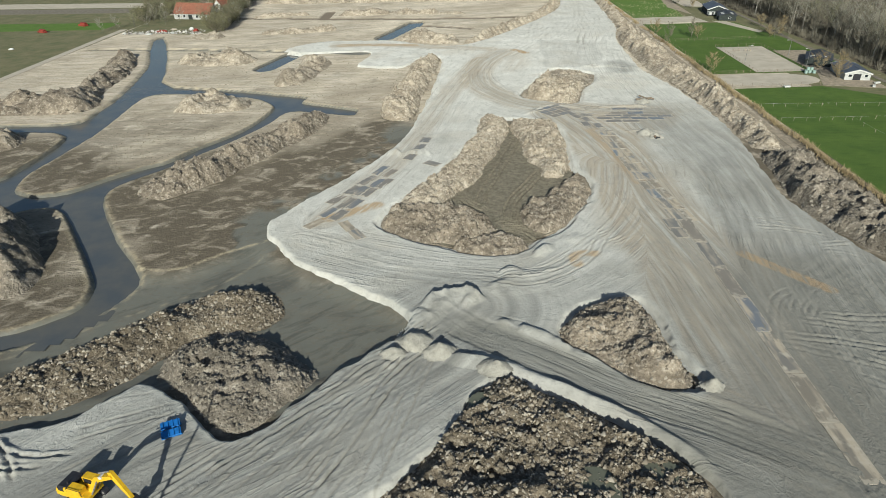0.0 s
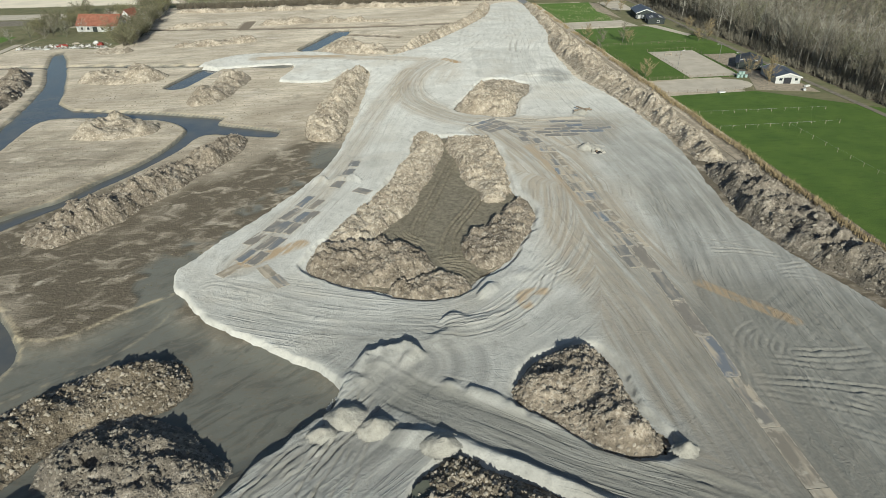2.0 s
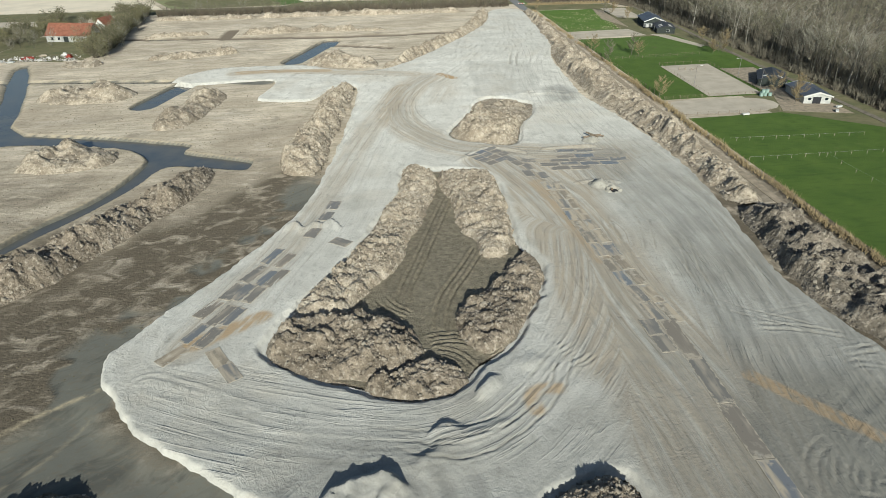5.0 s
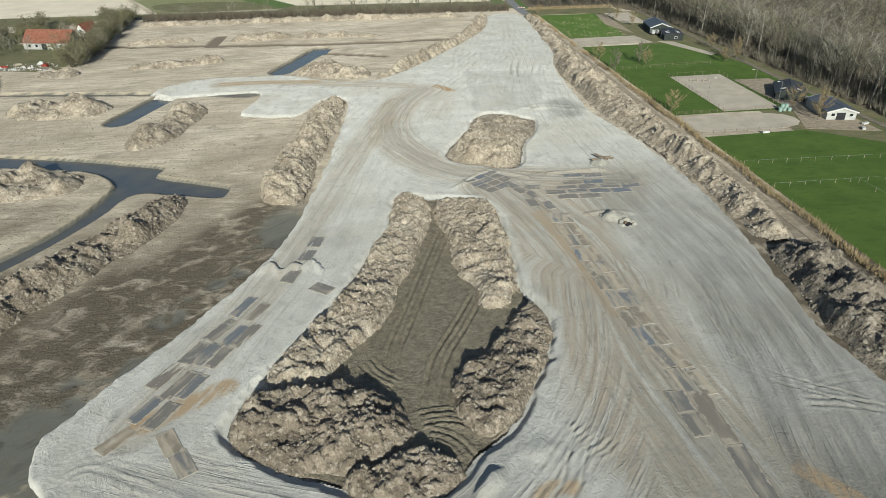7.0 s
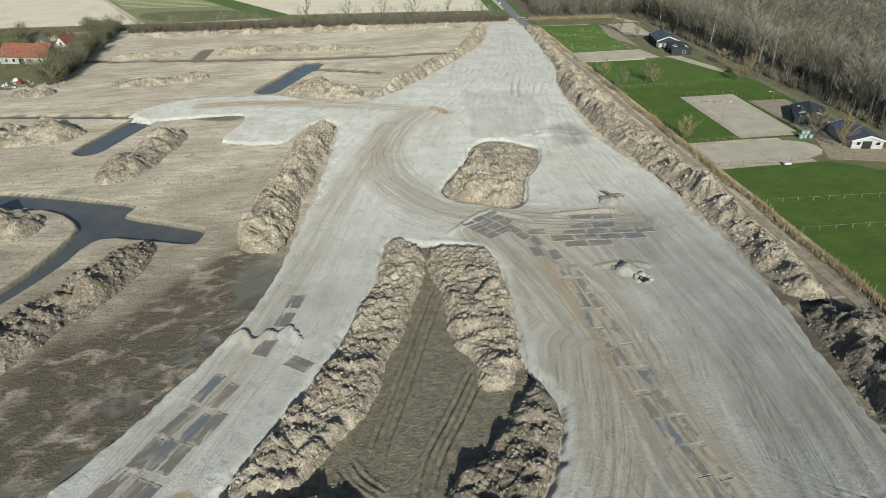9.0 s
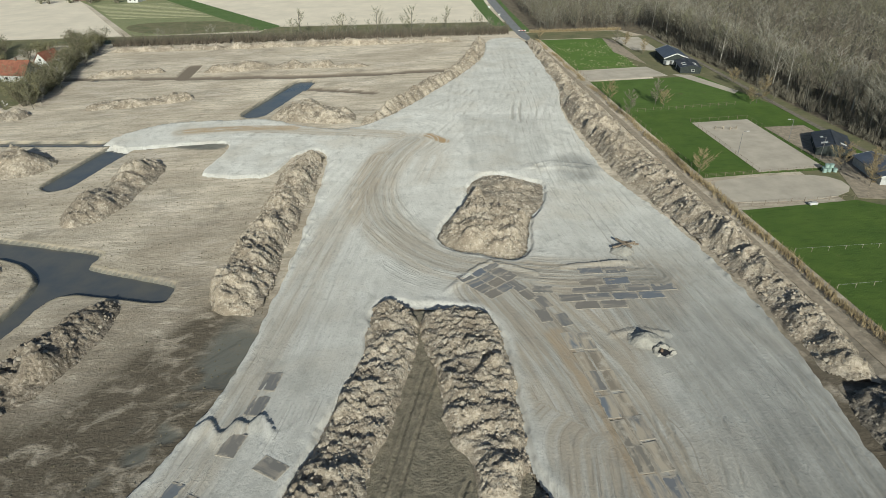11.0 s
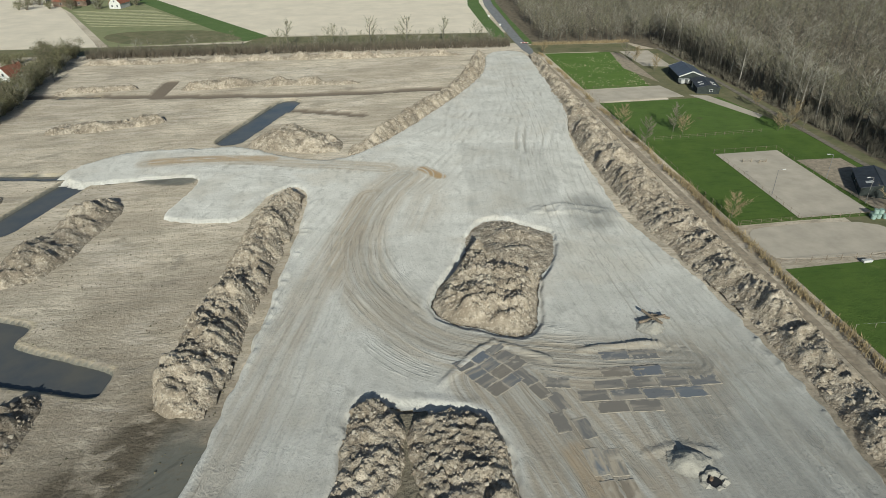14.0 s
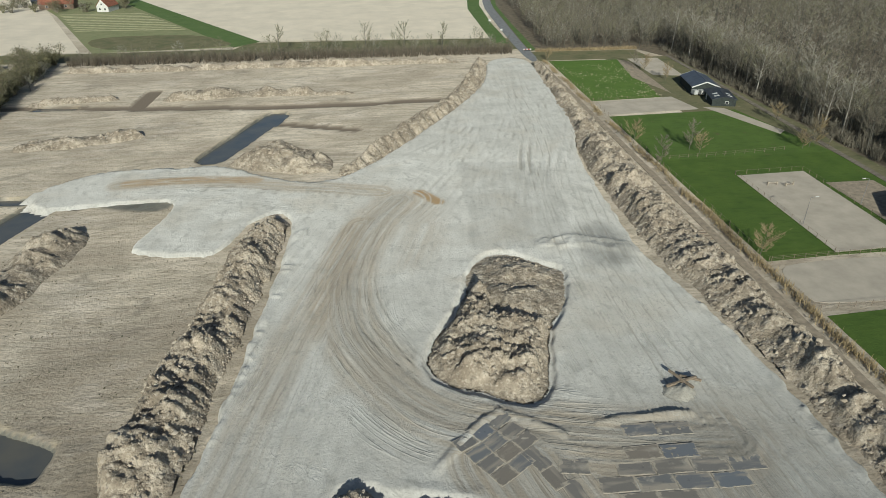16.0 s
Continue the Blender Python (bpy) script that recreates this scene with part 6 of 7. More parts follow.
lamp_post(127.9, 248.7, 180)
lamp_post(108.2, 240.5, 0)
lamp_post(127.6, 233.5, 180)
for x, y in ((113.5, 262.0), (117.6, 261.2)):
    o = anchor("jump_obstacle", x, y, 0.1, random.uniform(-25, 25), "small wooden riding jump with two uprights", "jump", "riding jumps")
    for s in (-1, 1):
        part("upright", box((0.2, 0.4, 1.0), (s * 1.2, 0, 0.5), bevel=0.02), PALE_WOOD, o)
    for h in (0.35, 0.7):
        part("pole", rod((-1.2, 0, h), (1.2, 0, h), 0.06), PALE_WOOD if h > 0.5 else TIMBER, o)


def house(name, x, y, turn, length, width, eaves, ridge, wall_mat, roof_mat, label, windows=(), doors=(), chimney=False, over=0.4, trim=None, skylights=0):
    """A gabled building; its ridge runs along its length (x)."""
    root = anchor(name, x, y, 0.02, turn, label, "building")
    l, w = length / 2, width / 2
    bm = bmesh.new()
    prof = [(-w, 0), (w, 0), (w, eaves), (0, ridge), (-w, eaves)]
    a = [bm.verts.new((-l, p, h)) for p, h in prof]
    b = [bm.verts.new((l, p, h)) for p, h in prof]
    bm.faces.new(a), bm.faces.new(b[::-1])
    for k in range(5):
        bm.faces.new((a[k], b[k], b[(k + 1) % 5], a[(k + 1) % 5]))
    wall = part("wall", bm, wall_mat, root)
    run, rise = w + over, (ridge - eaves) * (w + over) / w
    tilt = math.degrees(math.atan2(rise, run))
    for s in (-1, 1):
        roof = part("roof", box((length + 2 * over, math.hypot(run, rise), 0.16), (0, s * run / 2, ridge - rise / 2 + 0.12), (-s * tilt, 0, 0), bevel=0.03), roof_mat, root)
        for k in range(skylights):
            part("skylight", box((1.2, 1.6, 0.06), (-l * 0.6 + k * length * 0.22, s * run * 0.5, ridge - rise / 2 + 0.24), (-s * tilt, 0, 0)), WHITE, roof, "pale translucent roof sheet")
    part("ridge_cap", rod((-l - over, 0, ridge + 0.14), (l + over, 0, ridge + 0.14), 0.14), roof_mat, root)
    if trim:
        for e in (-1, 1):
            for s in (-1, 1):
                part("bargeboard", box((0.08, math.hypot(run, rise), 0.4), (e * (l + over), s * run / 2, ridge - rise / 2 + 0.02), (-s * tilt, 0, 0)), trim, root, "white bargeboard")
    for side, u, h, ww, hh in windows:
        at, turn2 = (((u, side * (w + 0.02), h), (0, 0, 0)) if abs(side) == 1 else ((side / 2 * (l + 0.02), u, h), (0, 0, 90)))
        win = part("window", box((ww, 0.08, hh), at, turn2, bevel=0.0), WHITE, root, "white window frame")
        part("pane", box((ww - 0.2, 0.12, hh - 0.2), at, turn2), GLASS, win, "dark glass pane")
    for side, u, ww, hh, m in doors:
        at, turn2 = (((u, side * (w + 0.03), hh / 2), (0, 0, 0)) if abs(side) == 1 else ((side / 2 * (l + 0.03), u, hh / 2), (0, 0, 90)))
        part("door", box((ww, 0.1, hh), at, turn2), m, root)
    if chimney:
        part("chimney", box((0.7, 0.7, 1.6), (l * 0.5, 0, ridge + 0.5), bevel=0.03), BRICK, root)
    return root


house("stable", 136.5, 352, 80, 17, 9.5, 3.0, 4.8, GREEN_BOARD, ROOF_BLUE, "dark stable with blue-grey roof and white gable trim", [(-2, -2, 1.6, 1.6, 1.1), (-2, 2, 1.6, 1.6, 1.1)], [(-2, 0, 1.6, 2.2, WHITE)], trim=WHITE)
house("stable", 136.5, 335.5, 76, 13, 8.0, 2.3, 3.3, GREEN_BOARD, ROOF_DARK, "low black-roofed stable with pale roof lights", [(-2, -1, 1.3, 1.2, 1.0)], [(1, 2, 1.4, 2.0, WHITE)], skylights=2)
house("stable", 137.2, 222.5, 80, 14, 8.0, 2.3, 3.5, OFF_WHITE, ROOF_BLUE, "white stable with blue-grey sheet roof and dark doors", [(-2, -2.6, 1.5, 1.2, 1.0), (-2, 2.4, 1.5, 1.2, 1.0)], [(-2, 0.2, 2.4, 2.1, BLACK)], trim=WHITE)
house("stable", 135.8, 241.5, 62, 13, 8.5, 2.2, 3.5, GREEN_BOARD, ROOF_DARK, "dark low stable beside the gravel yard", [(1, 2, 1.3, 1.2, 1.0)], [(1, -2, 1.8, 2.0, BLACK)], skylights=1)
house("farmhouse", -142.5, 362, -12, 22, 10, 3.0, 7.6, OFF_WHITE, ROOF_RED, "long white farmhouse with red tiled roof behind trees",
      [(-1, -8, 1.6, 1.4, 1.4), (-1, -4.6, 1.6, 1.4, 1.4), (-1, 3, 1.6, 1.4, 1.4), (-1, 7.4, 1.6, 1.4, 1.4)], [(-1, -1, 2.4, 2.4, GREEN_BOARD)], True)
house("farmhouse", -134, 380, 78, 10, 7, 3.2, 7.4, WHITE, ROOF_RED, "white farmhouse wing with red roof and gable", [(-2, 0, 4.6, 1.0, 1.2), (-2, -1.6, 1.6, 1.0, 1.2)], [], True)
house("farmhouse", -201, 606, 5, 22, 10, 3.5, 8.0, BRICK, ROOF_RED, "distant brick farmhouse with red roof", [(-1, -6, 1.8, 1.4, 1.4), (-1, 6, 1.8, 1.4, 1.4)], [(-1, 0, 2.5, 2.5, WHITE)], True)
house("farmhouse", -163, 590, 80, 13, 8, 3.5, 8.0, WHITE, ROOF_RED, "distant white house with red roof", [(-2, -1.8, 1.8, 1.2, 1.4), (-2, 1.8, 1.8, 1.2, 1.4), (-2, 0, 4.8, 1.2, 1.2)], [], True)
house("shed", -216, 622, 5, 16, 9, 3.5, 5.5, GREEN_BOARD, ROOF_BLUE, "distant shed with blue roof", [], [(-1, 0, 3, 2.6, WHITE)])


def bale(x, y, z, turn):
    o = new("wrapped_bale", mesh_of("wrapped_bale", rod((0, 0, 0), (0, 0, 1.0), 0.55, sides=16), WRAP))
    o.matrix_world = pose(x, y, z, 0, 0, turn)
    tagged(o, "round hay bale wrapped in pale green film", "hay bale", "wrapped bales by the paddock")


for k, (dx, dy, dz) in enumerate(((0, 0, 0), (1.4, 0.2, 0), (2.8, -0.1, 0), (0.7, 1.3, 0), (2.1, 1.2, 0), (0.8, 0.6, 1.0), (2.0, 0.5, 1.0))):
    bale(123.8 + dx, 226.9 + dy - 1.2, 0.09 + dz, 30 * k)


def trough(x, y, turn, mat, label, name="water_trough"):
    o = anchor(name, x, y, 0.08, turn, label, "trough", "troughs")
    part("basin", box((2.0, 0.8, 0.5), (0, 0, 0.4), bevel=0.06, taper=1.05), mat, o)
    part("leg", box((0.15, 0.7, 0.3), (-0.7, 0, 0.15)), STEEL, o)
    part("leg", box((0.15, 0.7, 0.3), (0.7, 0, 0.15)), STEEL, o)


trough(109, 207.6, 4, WHITE, "white bathtub trough at the pasture edge")
trough(136.8, 207.0, 60, WHITE, "white trough on the gravel yard")
trough(140.0, 210.8, 20, WHITE, "white trough on the gravel yard")
for k, (x, y, m) in enumerate(((131.0, 343.6, OFF_WHITE), (133.4, 343.0, OFF_WHITE))):
    o = anchor("horse_trailer", x, y, 0.08, 95, "small boxy trailer parked beside the stable", "trailer", "trailers by the stable")
    part("box", box((2.6, 1.6, 1.6), (0, 0, 1.3), bevel=0.12), m, o)
    part("drawbar", box((1.4, 0.12, 0.12), (2.1, 0, 0.5)), STEEL, o)
    for s in (-1, 1):
        part("wheel", rod((0, s * 0.8, 0.35), (0, s * 1.0, 0.35), 0.35, sides=14), BLACK, o)

# farmyard clutter
for x, y, sx, sy, sz, m, nm, lb in ((-146, 322, 5, 1.6, 1.0, RED, "farm_implement", "red farm implement standing on rubble"), (-139, 318, 6, 1.2, 0.35, WHITE, "board_stack", "stack of pale boards"),
                                    (-150, 316, 3, 2, 0.5, WHITE, "board_stack", "pale rubble boards on the ground"), (-133, 327, 2.2, 1.6, 1.2, WHITE, "boat", "small white boat on blocks"),
                                    (-155, 318, 2.5, 1.6, 0.6, CONCRETE, "block_stack", "stack of pale concrete blocks"), (-142, 327, 3.2, 1.4, 0.7, PALE_WOOD, "pallet_stack", "stack of wooden pallets"),
                                    (-129, 322, 2.4, 1.6, 1.4, RED, "farm_implement", "small red farm implement"), (-208, 325, 5, 2.2, 1.6, RED, "farm_implement", "red harvester part standing on the meadow"),
                                    (-196, 342, 5, 2.4, 1.8, RED, "farm_implement", "red farm machine standing on the meadow"), (-212, 281, 5, 2.4, 1.2, CONCRETE, "block_stack", "grey rubble stack on the meadow"),
                                    (-199, 285, 2.2, 1.2, 0.7, WHITE, "board_stack", "pale boards on the meadow")):
    o = anchor(nm, x, y, 0.04, random.uniform(-30, 30), lb, nm.replace("_", " "), "clutter round the farm")
    part("base", box((sx, sy, sz * 0.55), (0, 0, sz * 0.275), bevel=0.08), m, o)
    part("top", box((sx * 0.6, sy * 0.7, sz * 0.5), (sx * 0.1, 0, sz * 0.75), (0, 6, 8), bevel=0.06), m, o)
    for s in (-1, 1):
        part("support", box((0.25, sy * 1.1, 0.2), (s * sx * 0.35, 0, 0.1)), BLACK, o)
# barrier at the end of the site
o = anchor("road_barrier", 86.5, 426, 0.1, 0, "red and white road barrier across the country road", "barrier")
for k in range(5):
    part("board", box((0.8, 0.08, 0.5), (-1.6 + 0.8 * k, 0, 1.0)), RED if k % 2 else WHITE, o)
for s in (-1, 1):
    part("foot", box((0.2, 1.0, 1.0), (s * 1.8, 0, 0.5), taper=0.3), STEEL, o)
for x, y in ((82, 470), (80.6, 500)):
    o = anchor("traffic_sign", x, y, 0.08, 0, "white roadside traffic sign on a post", "sign", "roadside signs")
    part("post", rod((0, 0, 0), (0, 0, 2.6), 0.06), STEEL, o)
    part("board", box((1.2, 0.06, 0.9), (0, -0.08, 2.4)), WHITE, o)

# ---- trees, shrubs and reeds ----


class Sticks:
    def __init__(self):
        self.v, self.f = [], []

    def tube(self, pts, radii, sides):
        base = len(self.v)
        for p, r in zip(pts, radii):
            for k in range(sides):
                a = k * math.tau / sides
                self.v.append((p[0] + r * math.cos(a), p[1] + r * math.sin(a), p[2]))
        for i in range(len(pts) - 1):
            for k in range(sides):
                a, b = base + i * sides + k, base + i * sides + (k + 1) % sides
                self.f.append((a, b, b + sides, a + sides))

    def twig(self, p, q, r):
        base = len(self.v)
        d = (q[0] - p[0], q[1] - p[1])
        n = math.hypot(*d) + 1e-6
        sx, sy = -d[1] / n * r, d[0] / n * r
        self.v += [(p[0] + sx, p[1] + sy, p[2]), (p[0] - sx, p[1] - sy, p[2]), (p[0], p[1], p[2] + r * 1.6), tuple(q)]
        self.f += [(base, base + 1, base + 3), (base + 1, base + 2, base + 3), (base + 2, base, base + 3)]

    def mesh(self, name, mat):
        me = bpy.data.meshes.new(name)
        me.from_pydata(self.v, [], self.f)
        me.materials.append(mat)
        return me


def grow(rng, h, spread, limbs, twigs, wood, fine, at=(0, 0, 0), fat=1.0, low=0.25, up=0.9, flat=False):
    """A bare tree: trunk and limbs into wood, twigs into fine."""
    lean = (rng.uniform(-0.05, 0.05), rng.uniform(-0.05, 0.05))
    tr = [(at[0] + lean[0] * h * k + rng.uniform(-0.12, 0.12) * k * 2, at[1] + lean[1] * h * k + rng.uniform(-0.12, 0.12) * k * 2, at[2] - 0.2 + h * 0.93 * k) for k in (0, 0.25, 0.5, 0.75, 1)]
    r0 = h * (0.009 if flat else 0.013) * fat
    wood.tube(tr, [r0 * 1.25, r0, r0 * 0.75, r0 * 0.45, r0 * 0.12], 5 if not flat else 3)

    def on(k):
        i = min(3, int(k * 4))
        f = k * 4 - i
        return [tr[i][c] + (tr[i + 1][c] - tr[i][c]) * f for c in range(3)]
    for n in range(limbs):
        k = low + (0.97 - low) * (n + rng.random()) / limbs
        p = on(k)
        a = rng.uniform(0, math.tau)
        reach = spread * (1.0 - 0.55 * abs(2 * (k - low) / (1 - low) - 0.7)) * rng.uniform(0.6, 1.1)
        rise = up * reach * rng.uniform(0.7, 1.3)
        m = (p[0] + math.cos(a) * reach * 0.55, p[1] + math.sin(a) * reach * 0.55, p[2] + rise * 0.35)
        q = (p[0] + math.cos(a) * reach, p[1] + math.sin(a) * reach, p[2] + rise)
        rl = r0 * 0.42 * (1.1 - k)
        if flat:
            wood.twig(p, q, rl * 1.3)
        else:
            wood.tube([p, m, q], [rl, rl * 0.65, rl * 0.15], 3)
        for _ in range(twigs):
            f = rng.uniform(0.15, 1.0)
            s = [p[c] + (m[c] - p[c]) * f * 2 if f < 0.5 else m[c] + (q[c] - m[c]) * (2 * f - 1) for c in range(3)]
            b = a + rng.uniform(-1.5, 1.5)
            le = reach * rng.uniform(0.25, 0.65)
            e = (s[0] + math.cos(b) * le * 0.7, s[1] + math.sin(b) * le * 0.7, s[2] + le * rng.uniform(0.2, 1.0))
            fine.twig(s, e, 0.045 * fat + 0.012 * h / 10)
            if not flat:
                for _ in range(2):
                    b2 = b + rng.uniform(-1.2, 1.2)
                    g = rng.uniform(0.3, 0.9)
                    w = [s[c] + (e[c] - s[c]) * g for c in range(3)]
                    fine.twig(w, (w[0] + math.cos(b2) * le * 0.45, w[1] + math.sin(b2) * le * 0.45, w[2] + le * rng.uniform(0.1, 0.6)), 0.035 * fat)


def tree_thing(name, seed, h, spread, limbs, twigs, bark, twig_mat, label, group, fat=1.0, low=0.25, up=0.9):
    rng = random.Random(seed)
    wood, fine = Sticks(), Sticks()
    grow(rng, h, spread, limbs, twigs, wood, fine, fat=fat, low=low, up=up)
    root = tagged(new(name), label, "tree", group)
    for nm, s, m in (("trunk", wood, bark), ("crown", fine, twig_mat)):
        o = new(nm, s.mesh(nm, m))
        o.parent = root
    return root


def planted(kinds, places, rng, lo=0.85, hi=1.15):
    """Puts copies of the kinds at the places; the kinds themselves take the first ones."""
    level_here = ground_height(*np.array(places, float).T)
    for k, (x, y) in enumerate(places):
        s = rng.uniform(lo, hi)
        m = pose(x, y, level_here[k] if -170 < x < 90 and y < 430 else 0.04, 0, 0, rng.uniform(0, 360)) @ Matrix.Diagonal((s, s, s * rng.uniform(0.9, 1.1), 1))
        if k < len(kinds):
            kinds[k].matrix_world = m
        else:
            c = copy_thing(kinds[k % len(kinds)], m)
            c.matrix_basis = m


rng = random.Random(11)
WOOD_TREES = [tree_thing("forest_tree", 20 + k, (15, 18, 13, 16, 15, 17)[k], (4.2, 5.0, 4.0, 4.6, 5.2, 4.4)[k], 18, 8, (BARK, BARK_PALE, BARK, BARK, BARK, BARK)[k],
                         (TWIG, TWIG_GREY, TWIG, TWIG_OLIVE, TWIG_GREY, TWIG)[k],
                         ("bare grey-barked forest tree with brown twigs", "bare pale-barked forest tree with spreading limbs")[k in (1, 4)], "bare trees at the wood's edge", low=(0.35, 0.3, 0.25, 0.4, 0.3, 0.4)[k]) for k in range(6)]
places = []
for k in range(240):
    y = 170 + 260 * (k + rng.random()) / 240
    places.append((152.5 + rng.uniform(0, 15) + (2 if y > 400 else 0), y))
planted(WOOD_TREES, places, rng)

wood, *fines = (Sticks() for _ in range(4))
n = 0
for gx in range(38):
    for gy in range(68):
        x, y = 167 + gx * 6.8 + rng.uniform(-3, 3), 150 + gy * 6.6 + rng.uniform(-3, 3)
        if x - 160 > (y - 60) * 0.75 or (y > 560 and x > 330) or x > 390:
            continue
        grow(rng, rng.uniform(11, 19), rng.uniform(4.6, 6.8), 9, 8, wood, rng.choice(fines), (x, y, 0), fat=1.0, low=0.36, up=0.5, flat=True)
        n += 1
for k in range(900):
    x, y = rng.uniform(94, 176), 429 + 190 * rng.random() ** 1.3
    if x < 96 + (y - 430) * 0.07:
        continue
    grow(rng, rng.uniform(9, 15), rng.uniform(3.2, 5.2), 9, 8, wood, rng.choice(fines), (x, y, 0), fat=0.85, low=0.2, flat=True)
far = tagged(new("far_woods"), "dense bare winter wood of grey trunks and brown crowns", "woods", kind="stuff")
for nm, s, m in (("trunks", wood, BARK), ("crowns", fines[0], TWIG), ("crowns", fines[1], TWIG_OLIVE), ("crowns", fines[2], TWIG_GREY)):
    o = new(nm, s.mesh(nm, m))
    o.parent = far
    tagged(o, kind="stuff")

# undergrowth of the wood
brush = Sticks()
for k in range(1800):
    x, y = 150.5 + abs(rng.gauss(0, 16)), rng.uniform(165, 428)
    h = rng.uniform(1.2, 4.0)
    for _ in range(16):
        a, l = rng.uniform(0, math.tau), rng.uniform(0.3, 0.9) * h
        b = (x + rng.uniform(-0.8, 0.8), y + rng.uniform(-0.8, 0.8), 0)
        brush.twig(b, (b[0] + math.cos(a) * l * 0.5, b[1] + math.sin(a) * l * 0.5, l + rng.uniform(0.2, 1.0)), 0.11)
tagged(new("undergrowth", brush.mesh("undergrowth", TWIG)), "dense brown bare undergrowth at the wood's edge", "shrubs", kind="stuff")

# row of young trees behind the far bank
ROW = [tree_thing("row_tree", 60 + k, (5.0, 6.0, 4.6, 10.0)[k], (1.1, 1.3, 1.0, 3.0)[k], (10, 10, 10, 16)[k], (5, 5, 5, 9)[k], BARK, (TWIG, TWIG, TWIG, TWIG_OLIVE)[k], "slender bare young tree in a dense row", "row of young trees", fat=1.3, low=0.12, up=1.4) for k in range(4)]
places = [(-120 + 200 * k / 168 + rng.uniform(-0.4, 0.4), 424 + rng.uniform(-1.5, 3.5)) for k in range(168)]
planted(ROW[:3], places, rng, 0.9, 1.45)
BELT = [tree_thing("belt_tree", 70 + k, (9, 7.5)[k], (3.4, 3.0)[k], 18, 12, BARK, (TWIG_OLIVE, TWIG_GREY)[k], "bare olive-twigged tree of the shelter belt", "trees of the shelter belt", fat=0.7, low=0.12) for k in range(2)]
planted(BELT, [(-112 - 15 * f + rng.uniform(-7, 2), 312 + 116 * f) for f in (0.02, 0.1, 0.2, 0.28, 0.36, 0.45, 0.52, 0.6, 0.68, 0.76, 0.85, 0.95)] + [(-126, 347), (-156, 352), (-160, 346), (-163, 354), (-136, 350), (-146, 346), (-152, 342), (-172, 330), (-166, 336), (-176, 322), (-158, 350), (-166, 362), (-171, 380), (-150, 392), (-138, 396), (-128, 366), (-170, 345), (-160, 338), (-34, 433), (-18, 436), (-11, 432), (-3, 434), (6, 437), (15, 433), (24, 435), (33, 432), (41, 436), (53, 433), (63, 436), (70, 432), (-57, 434), (-76, 433), (-90, 436), (-102, 433), (-66, 438), (-210, 596), (-190, 598), (-175, 580), (-152, 588), (-225, 600)], rng, 0.8, 1.2)
planted(ROW[3:], [(x, 430 + rng.uniform(0, 6)) for x in (-30, -8, 10, 28, 47, 66)], rng, 0.9, 1.6)
hedge = Sticks()
for k in range(2200):
    x, y = rng.uniform(-122, 79), rng.uniform(421, 432)
    for _ in range(8):
        a, l = rng.uniform(0, math.tau), rng.uniform(1.4, 4.8)
        hedge.twig((x, y, 0), (x + math.cos(a) * l * 0.3, y + math.sin(a) * l * 0.3, l), 0.07)
tagged(new("hedge_brush", hedge.mesh("hedge_brush", TWIG_HEDGE)), "dense reddish-brown twigs along the tree row", "shrubs", kind="stuff")

# trees of the paddocks and yards
YARD = [tree_thing("yard_tree", 80 + k, (8.0, 6.5, 9.5)[k], (3.2, 2.6, 2.8)[k], 20, 26, BARK, (TWIG_TAN, TWIG_TAN, TWIG)[k], ("round bare tree with tan twigs beside the fence", "small bare tree with tan twigs", "bare grey tree beside the lane")[k], "trees of the paddocks", low=0.15, fat=0.62) for k in range(3)]
planted(YARD, [(91.0, 228.0), (106.0, 286.5), (145.5, 287), (128.8, 226.5), (129.2, 216), (90.2, 277), (90.4, 297), (136.8, 286), (139.5, 287), (142, 288), (143.6, 311), (104, 289), (131.5, 218.5), (126.6, 381), (124.6, 388), (129.4, 366), (91, 405)], rng)


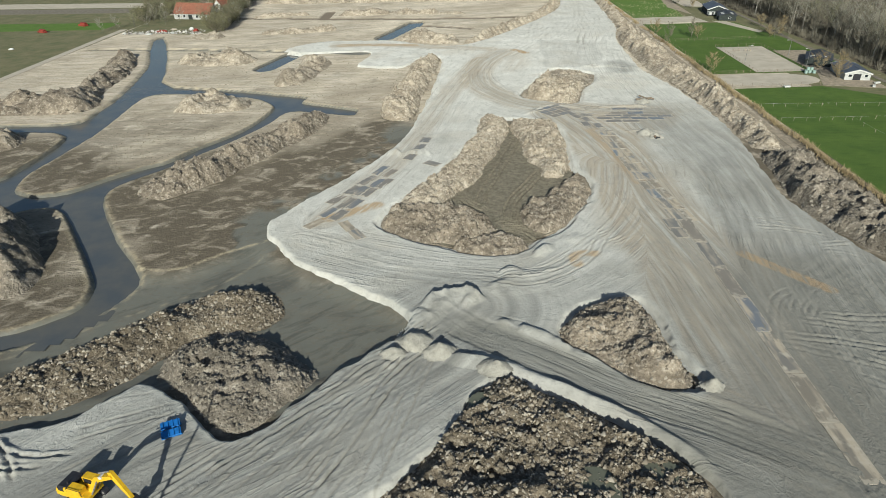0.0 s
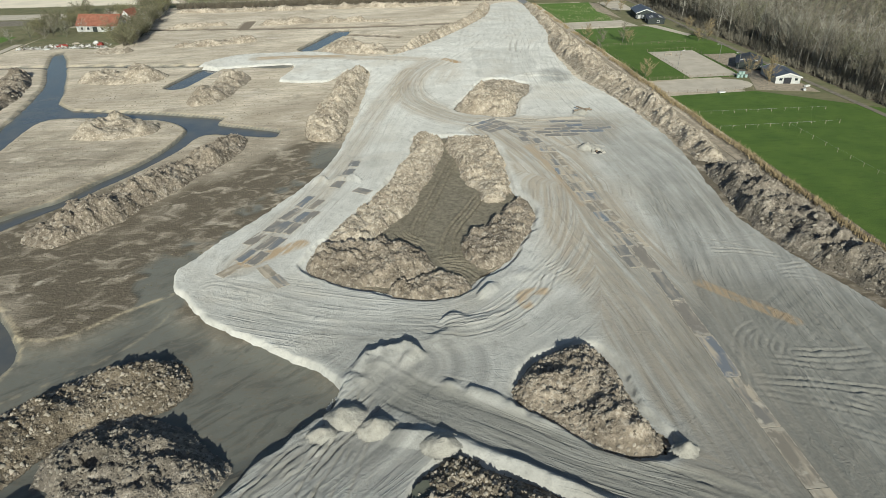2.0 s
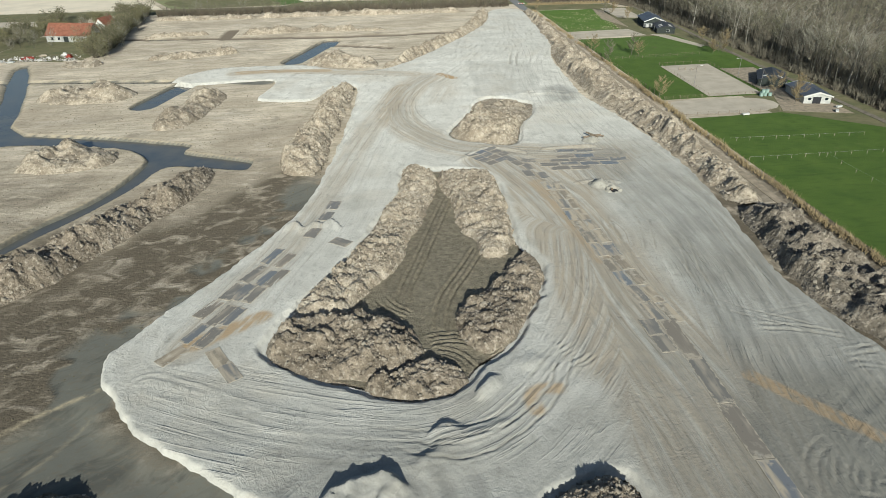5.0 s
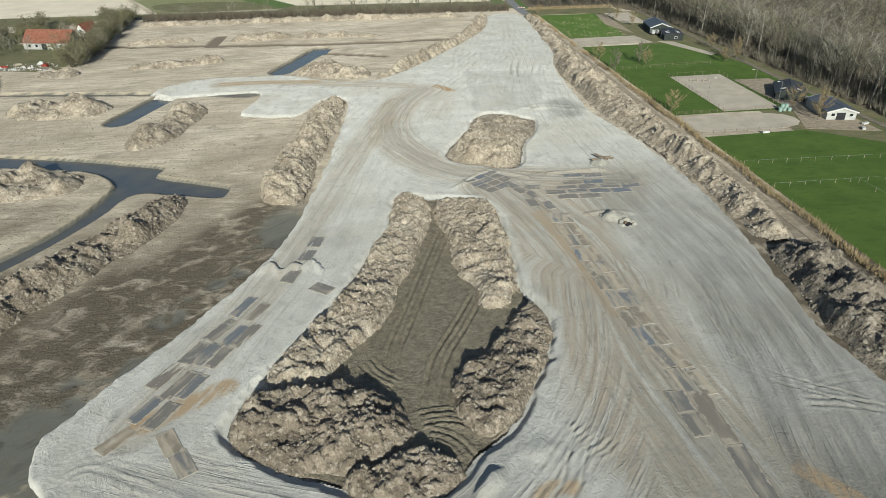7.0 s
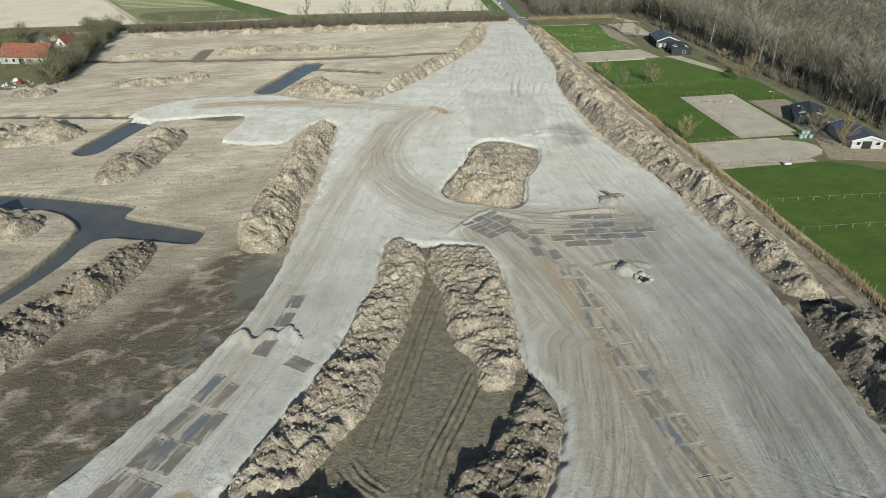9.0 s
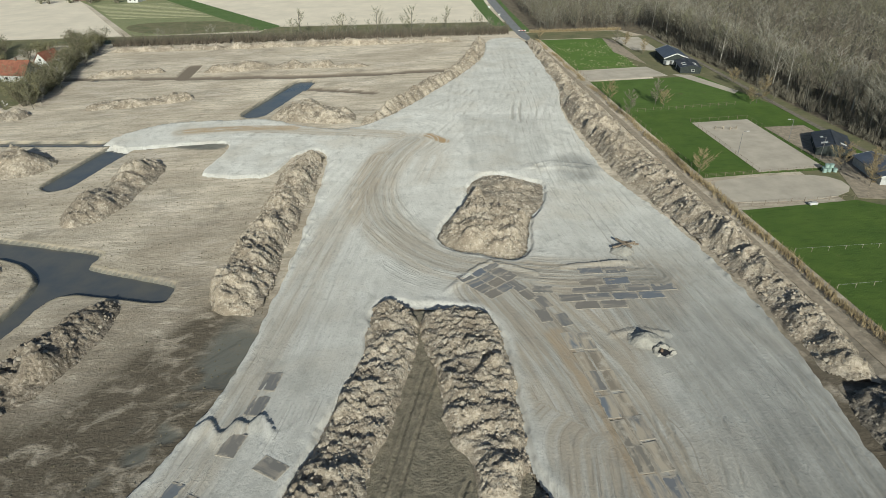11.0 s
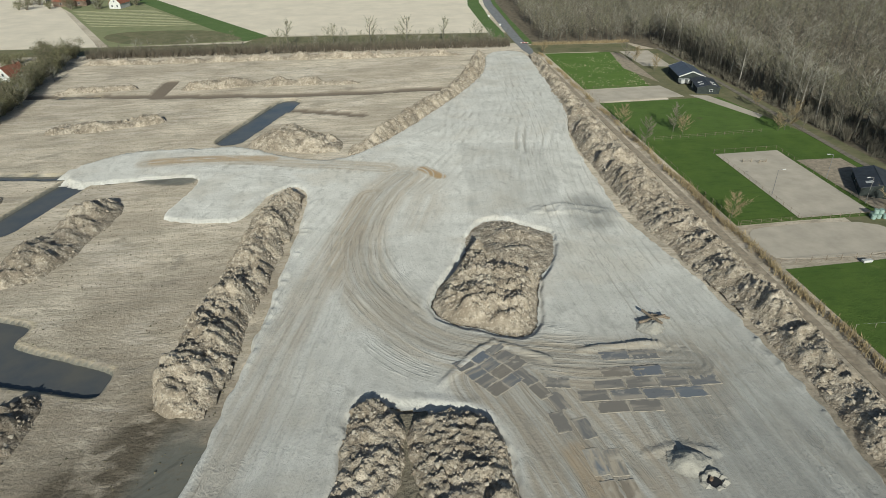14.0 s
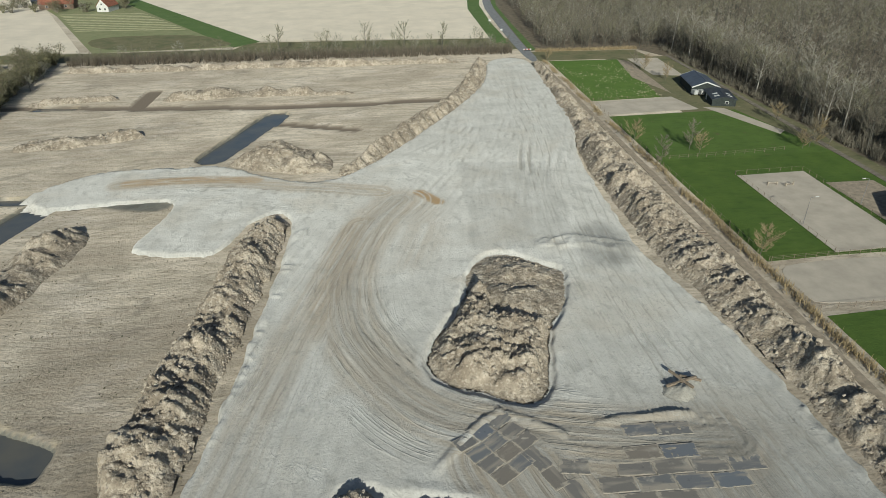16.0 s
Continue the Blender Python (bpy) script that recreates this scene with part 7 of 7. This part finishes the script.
def leafy(name, seed, h, r, mat, twig_mat, label, group, leaves=720):
    """A dense shrub: stems, and small leaves in uneven clumps."""
    rg = random.Random(seed)
    stems = Sticks()
    v, f = [], []
    clumps = [(rg.uniform(-r, r) * 0.75, rg.uniform(-r, r) * 0.75, h * rg.uniform(0.25, 0.85), r * rg.uniform(0.25, 0.5)) for _ in range(16)]
    for cx, cy, cz, cr in clumps:
        stems.tube([(cx * 0.15, cy * 0.15, -0.2), (cx * 0.6, cy * 0.6, cz * 0.6), (cx, cy, cz)], [0.16, 0.1, 0.03], 3)
        for _ in range(3):
            a = rg.uniform(0, math.tau)
            stems.twig((cx, cy, cz), (cx + math.cos(a) * cr, cy + math.sin(a) * cr, cz + cr * rg.uniform(0.6, 1.6)), 0.05)
        for _ in range(leaves // 16):
            d = Vector((rg.gauss(0, 1), rg.gauss(0, 1), rg.gauss(0, 1))).normalized() * cr * rg.uniform(0.5, 1.1)
            p = Vector((cx, cy, max(0.1, cz + d.z))) + Vector((d.x, d.y, 0))
            a, b = Vector((rg.gauss(0, 1), rg.gauss(0, 1), rg.gauss(0, 1))).normalized() * 0.28, Vector((rg.gauss(0, 1), rg.gauss(0, 1), rg.gauss(0, 1))).normalized() * 0.2
            n0 = len(v)
            v += [tuple(p - a), tuple(p + b), tuple(p + a), tuple(p - b)]
            f.append((n0, n0 + 1, n0 + 2, n0 + 3))
    root = tagged(new(name), label, "shrub", group)
    o = new("branchwork", stems.mesh("branchwork", twig_mat))
    o.parent = root
    me = bpy.data.meshes.new("foliage")
    me.from_pydata(v, [], f)
    me.materials.append(mat)
    o = new("foliage", me)
    o.parent = root
    return root


SHRUBS = [leafy("shrub", 90, 7.5, 4.2, LEAF_DARK, TWIG, "dense dark evergreen shrub at the field edge", "shelter belt by the farm"),
          leafy("shrub", 91, 6.5, 4.0, LEAF_BUD, TWIG_OLIVE, "olive budding shrub at the field edge", "shelter belt by the farm"),
          leafy("shrub", 92, 9.0, 4.6, LEAF_DARK, TWIG, "tall dark shrub at the field edge", "shelter belt by the farm")]
places = []
for k in range(46):
    f = (k + rng.random()) / 46
    places.append((-114 - 15 * f - abs(rng.gauss(0, 5)), 318 + 112 * f))
for k in range(16):
    places.append((rng.uniform(-176, -162), rng.uniform(345, 430)))
for k in range(10):
    places.append((rng.uniform(-160, -126), rng.uniform(385, 425)))
for k in range(14):
    places.append((rng.uniform(-235, -150), rng.uniform(585, 630)))
planted(SHRUBS, places, rng, 0.75, 1.2)

# reeds between the gravel track and the pastures
reeds = Sticks()
for k in range(13000):
    y = 90 + 318 * rng.random()
    if rng.random() > 0.35 + 0.75 * noise.noise((y * 0.12, 3, 0)) + 0.4 * (y < 260):
        continue
    x = 89.7 + rng.gauss(0, 0.55) + 0.4 * math.sin(y * 0.21)
    h = rng.uniform(0.4, 1.5) * (1.0 if 60 < y < 300 else 0.7)
    reeds.twig((x, y, 0), (x + rng.uniform(-0.5, 0.5), y + rng.uniform(-0.5, 0.5), h), 0.075)
for k in range(2600):
    x, y = rng.uniform(90, 140), 425.5 + rng.gauss(0, 0.8)
    reeds.twig((x, y, 0), (x + rng.uniform(-0.4, 0.4), y + rng.uniform(-0.4, 0.4), rng.uniform(0.8, 1.8)), 0.08)
tagged(new("reeds", reeds.mesh("reeds", REED)), "dry straw-coloured reeds along the ditch", "reeds", kind="stuff")
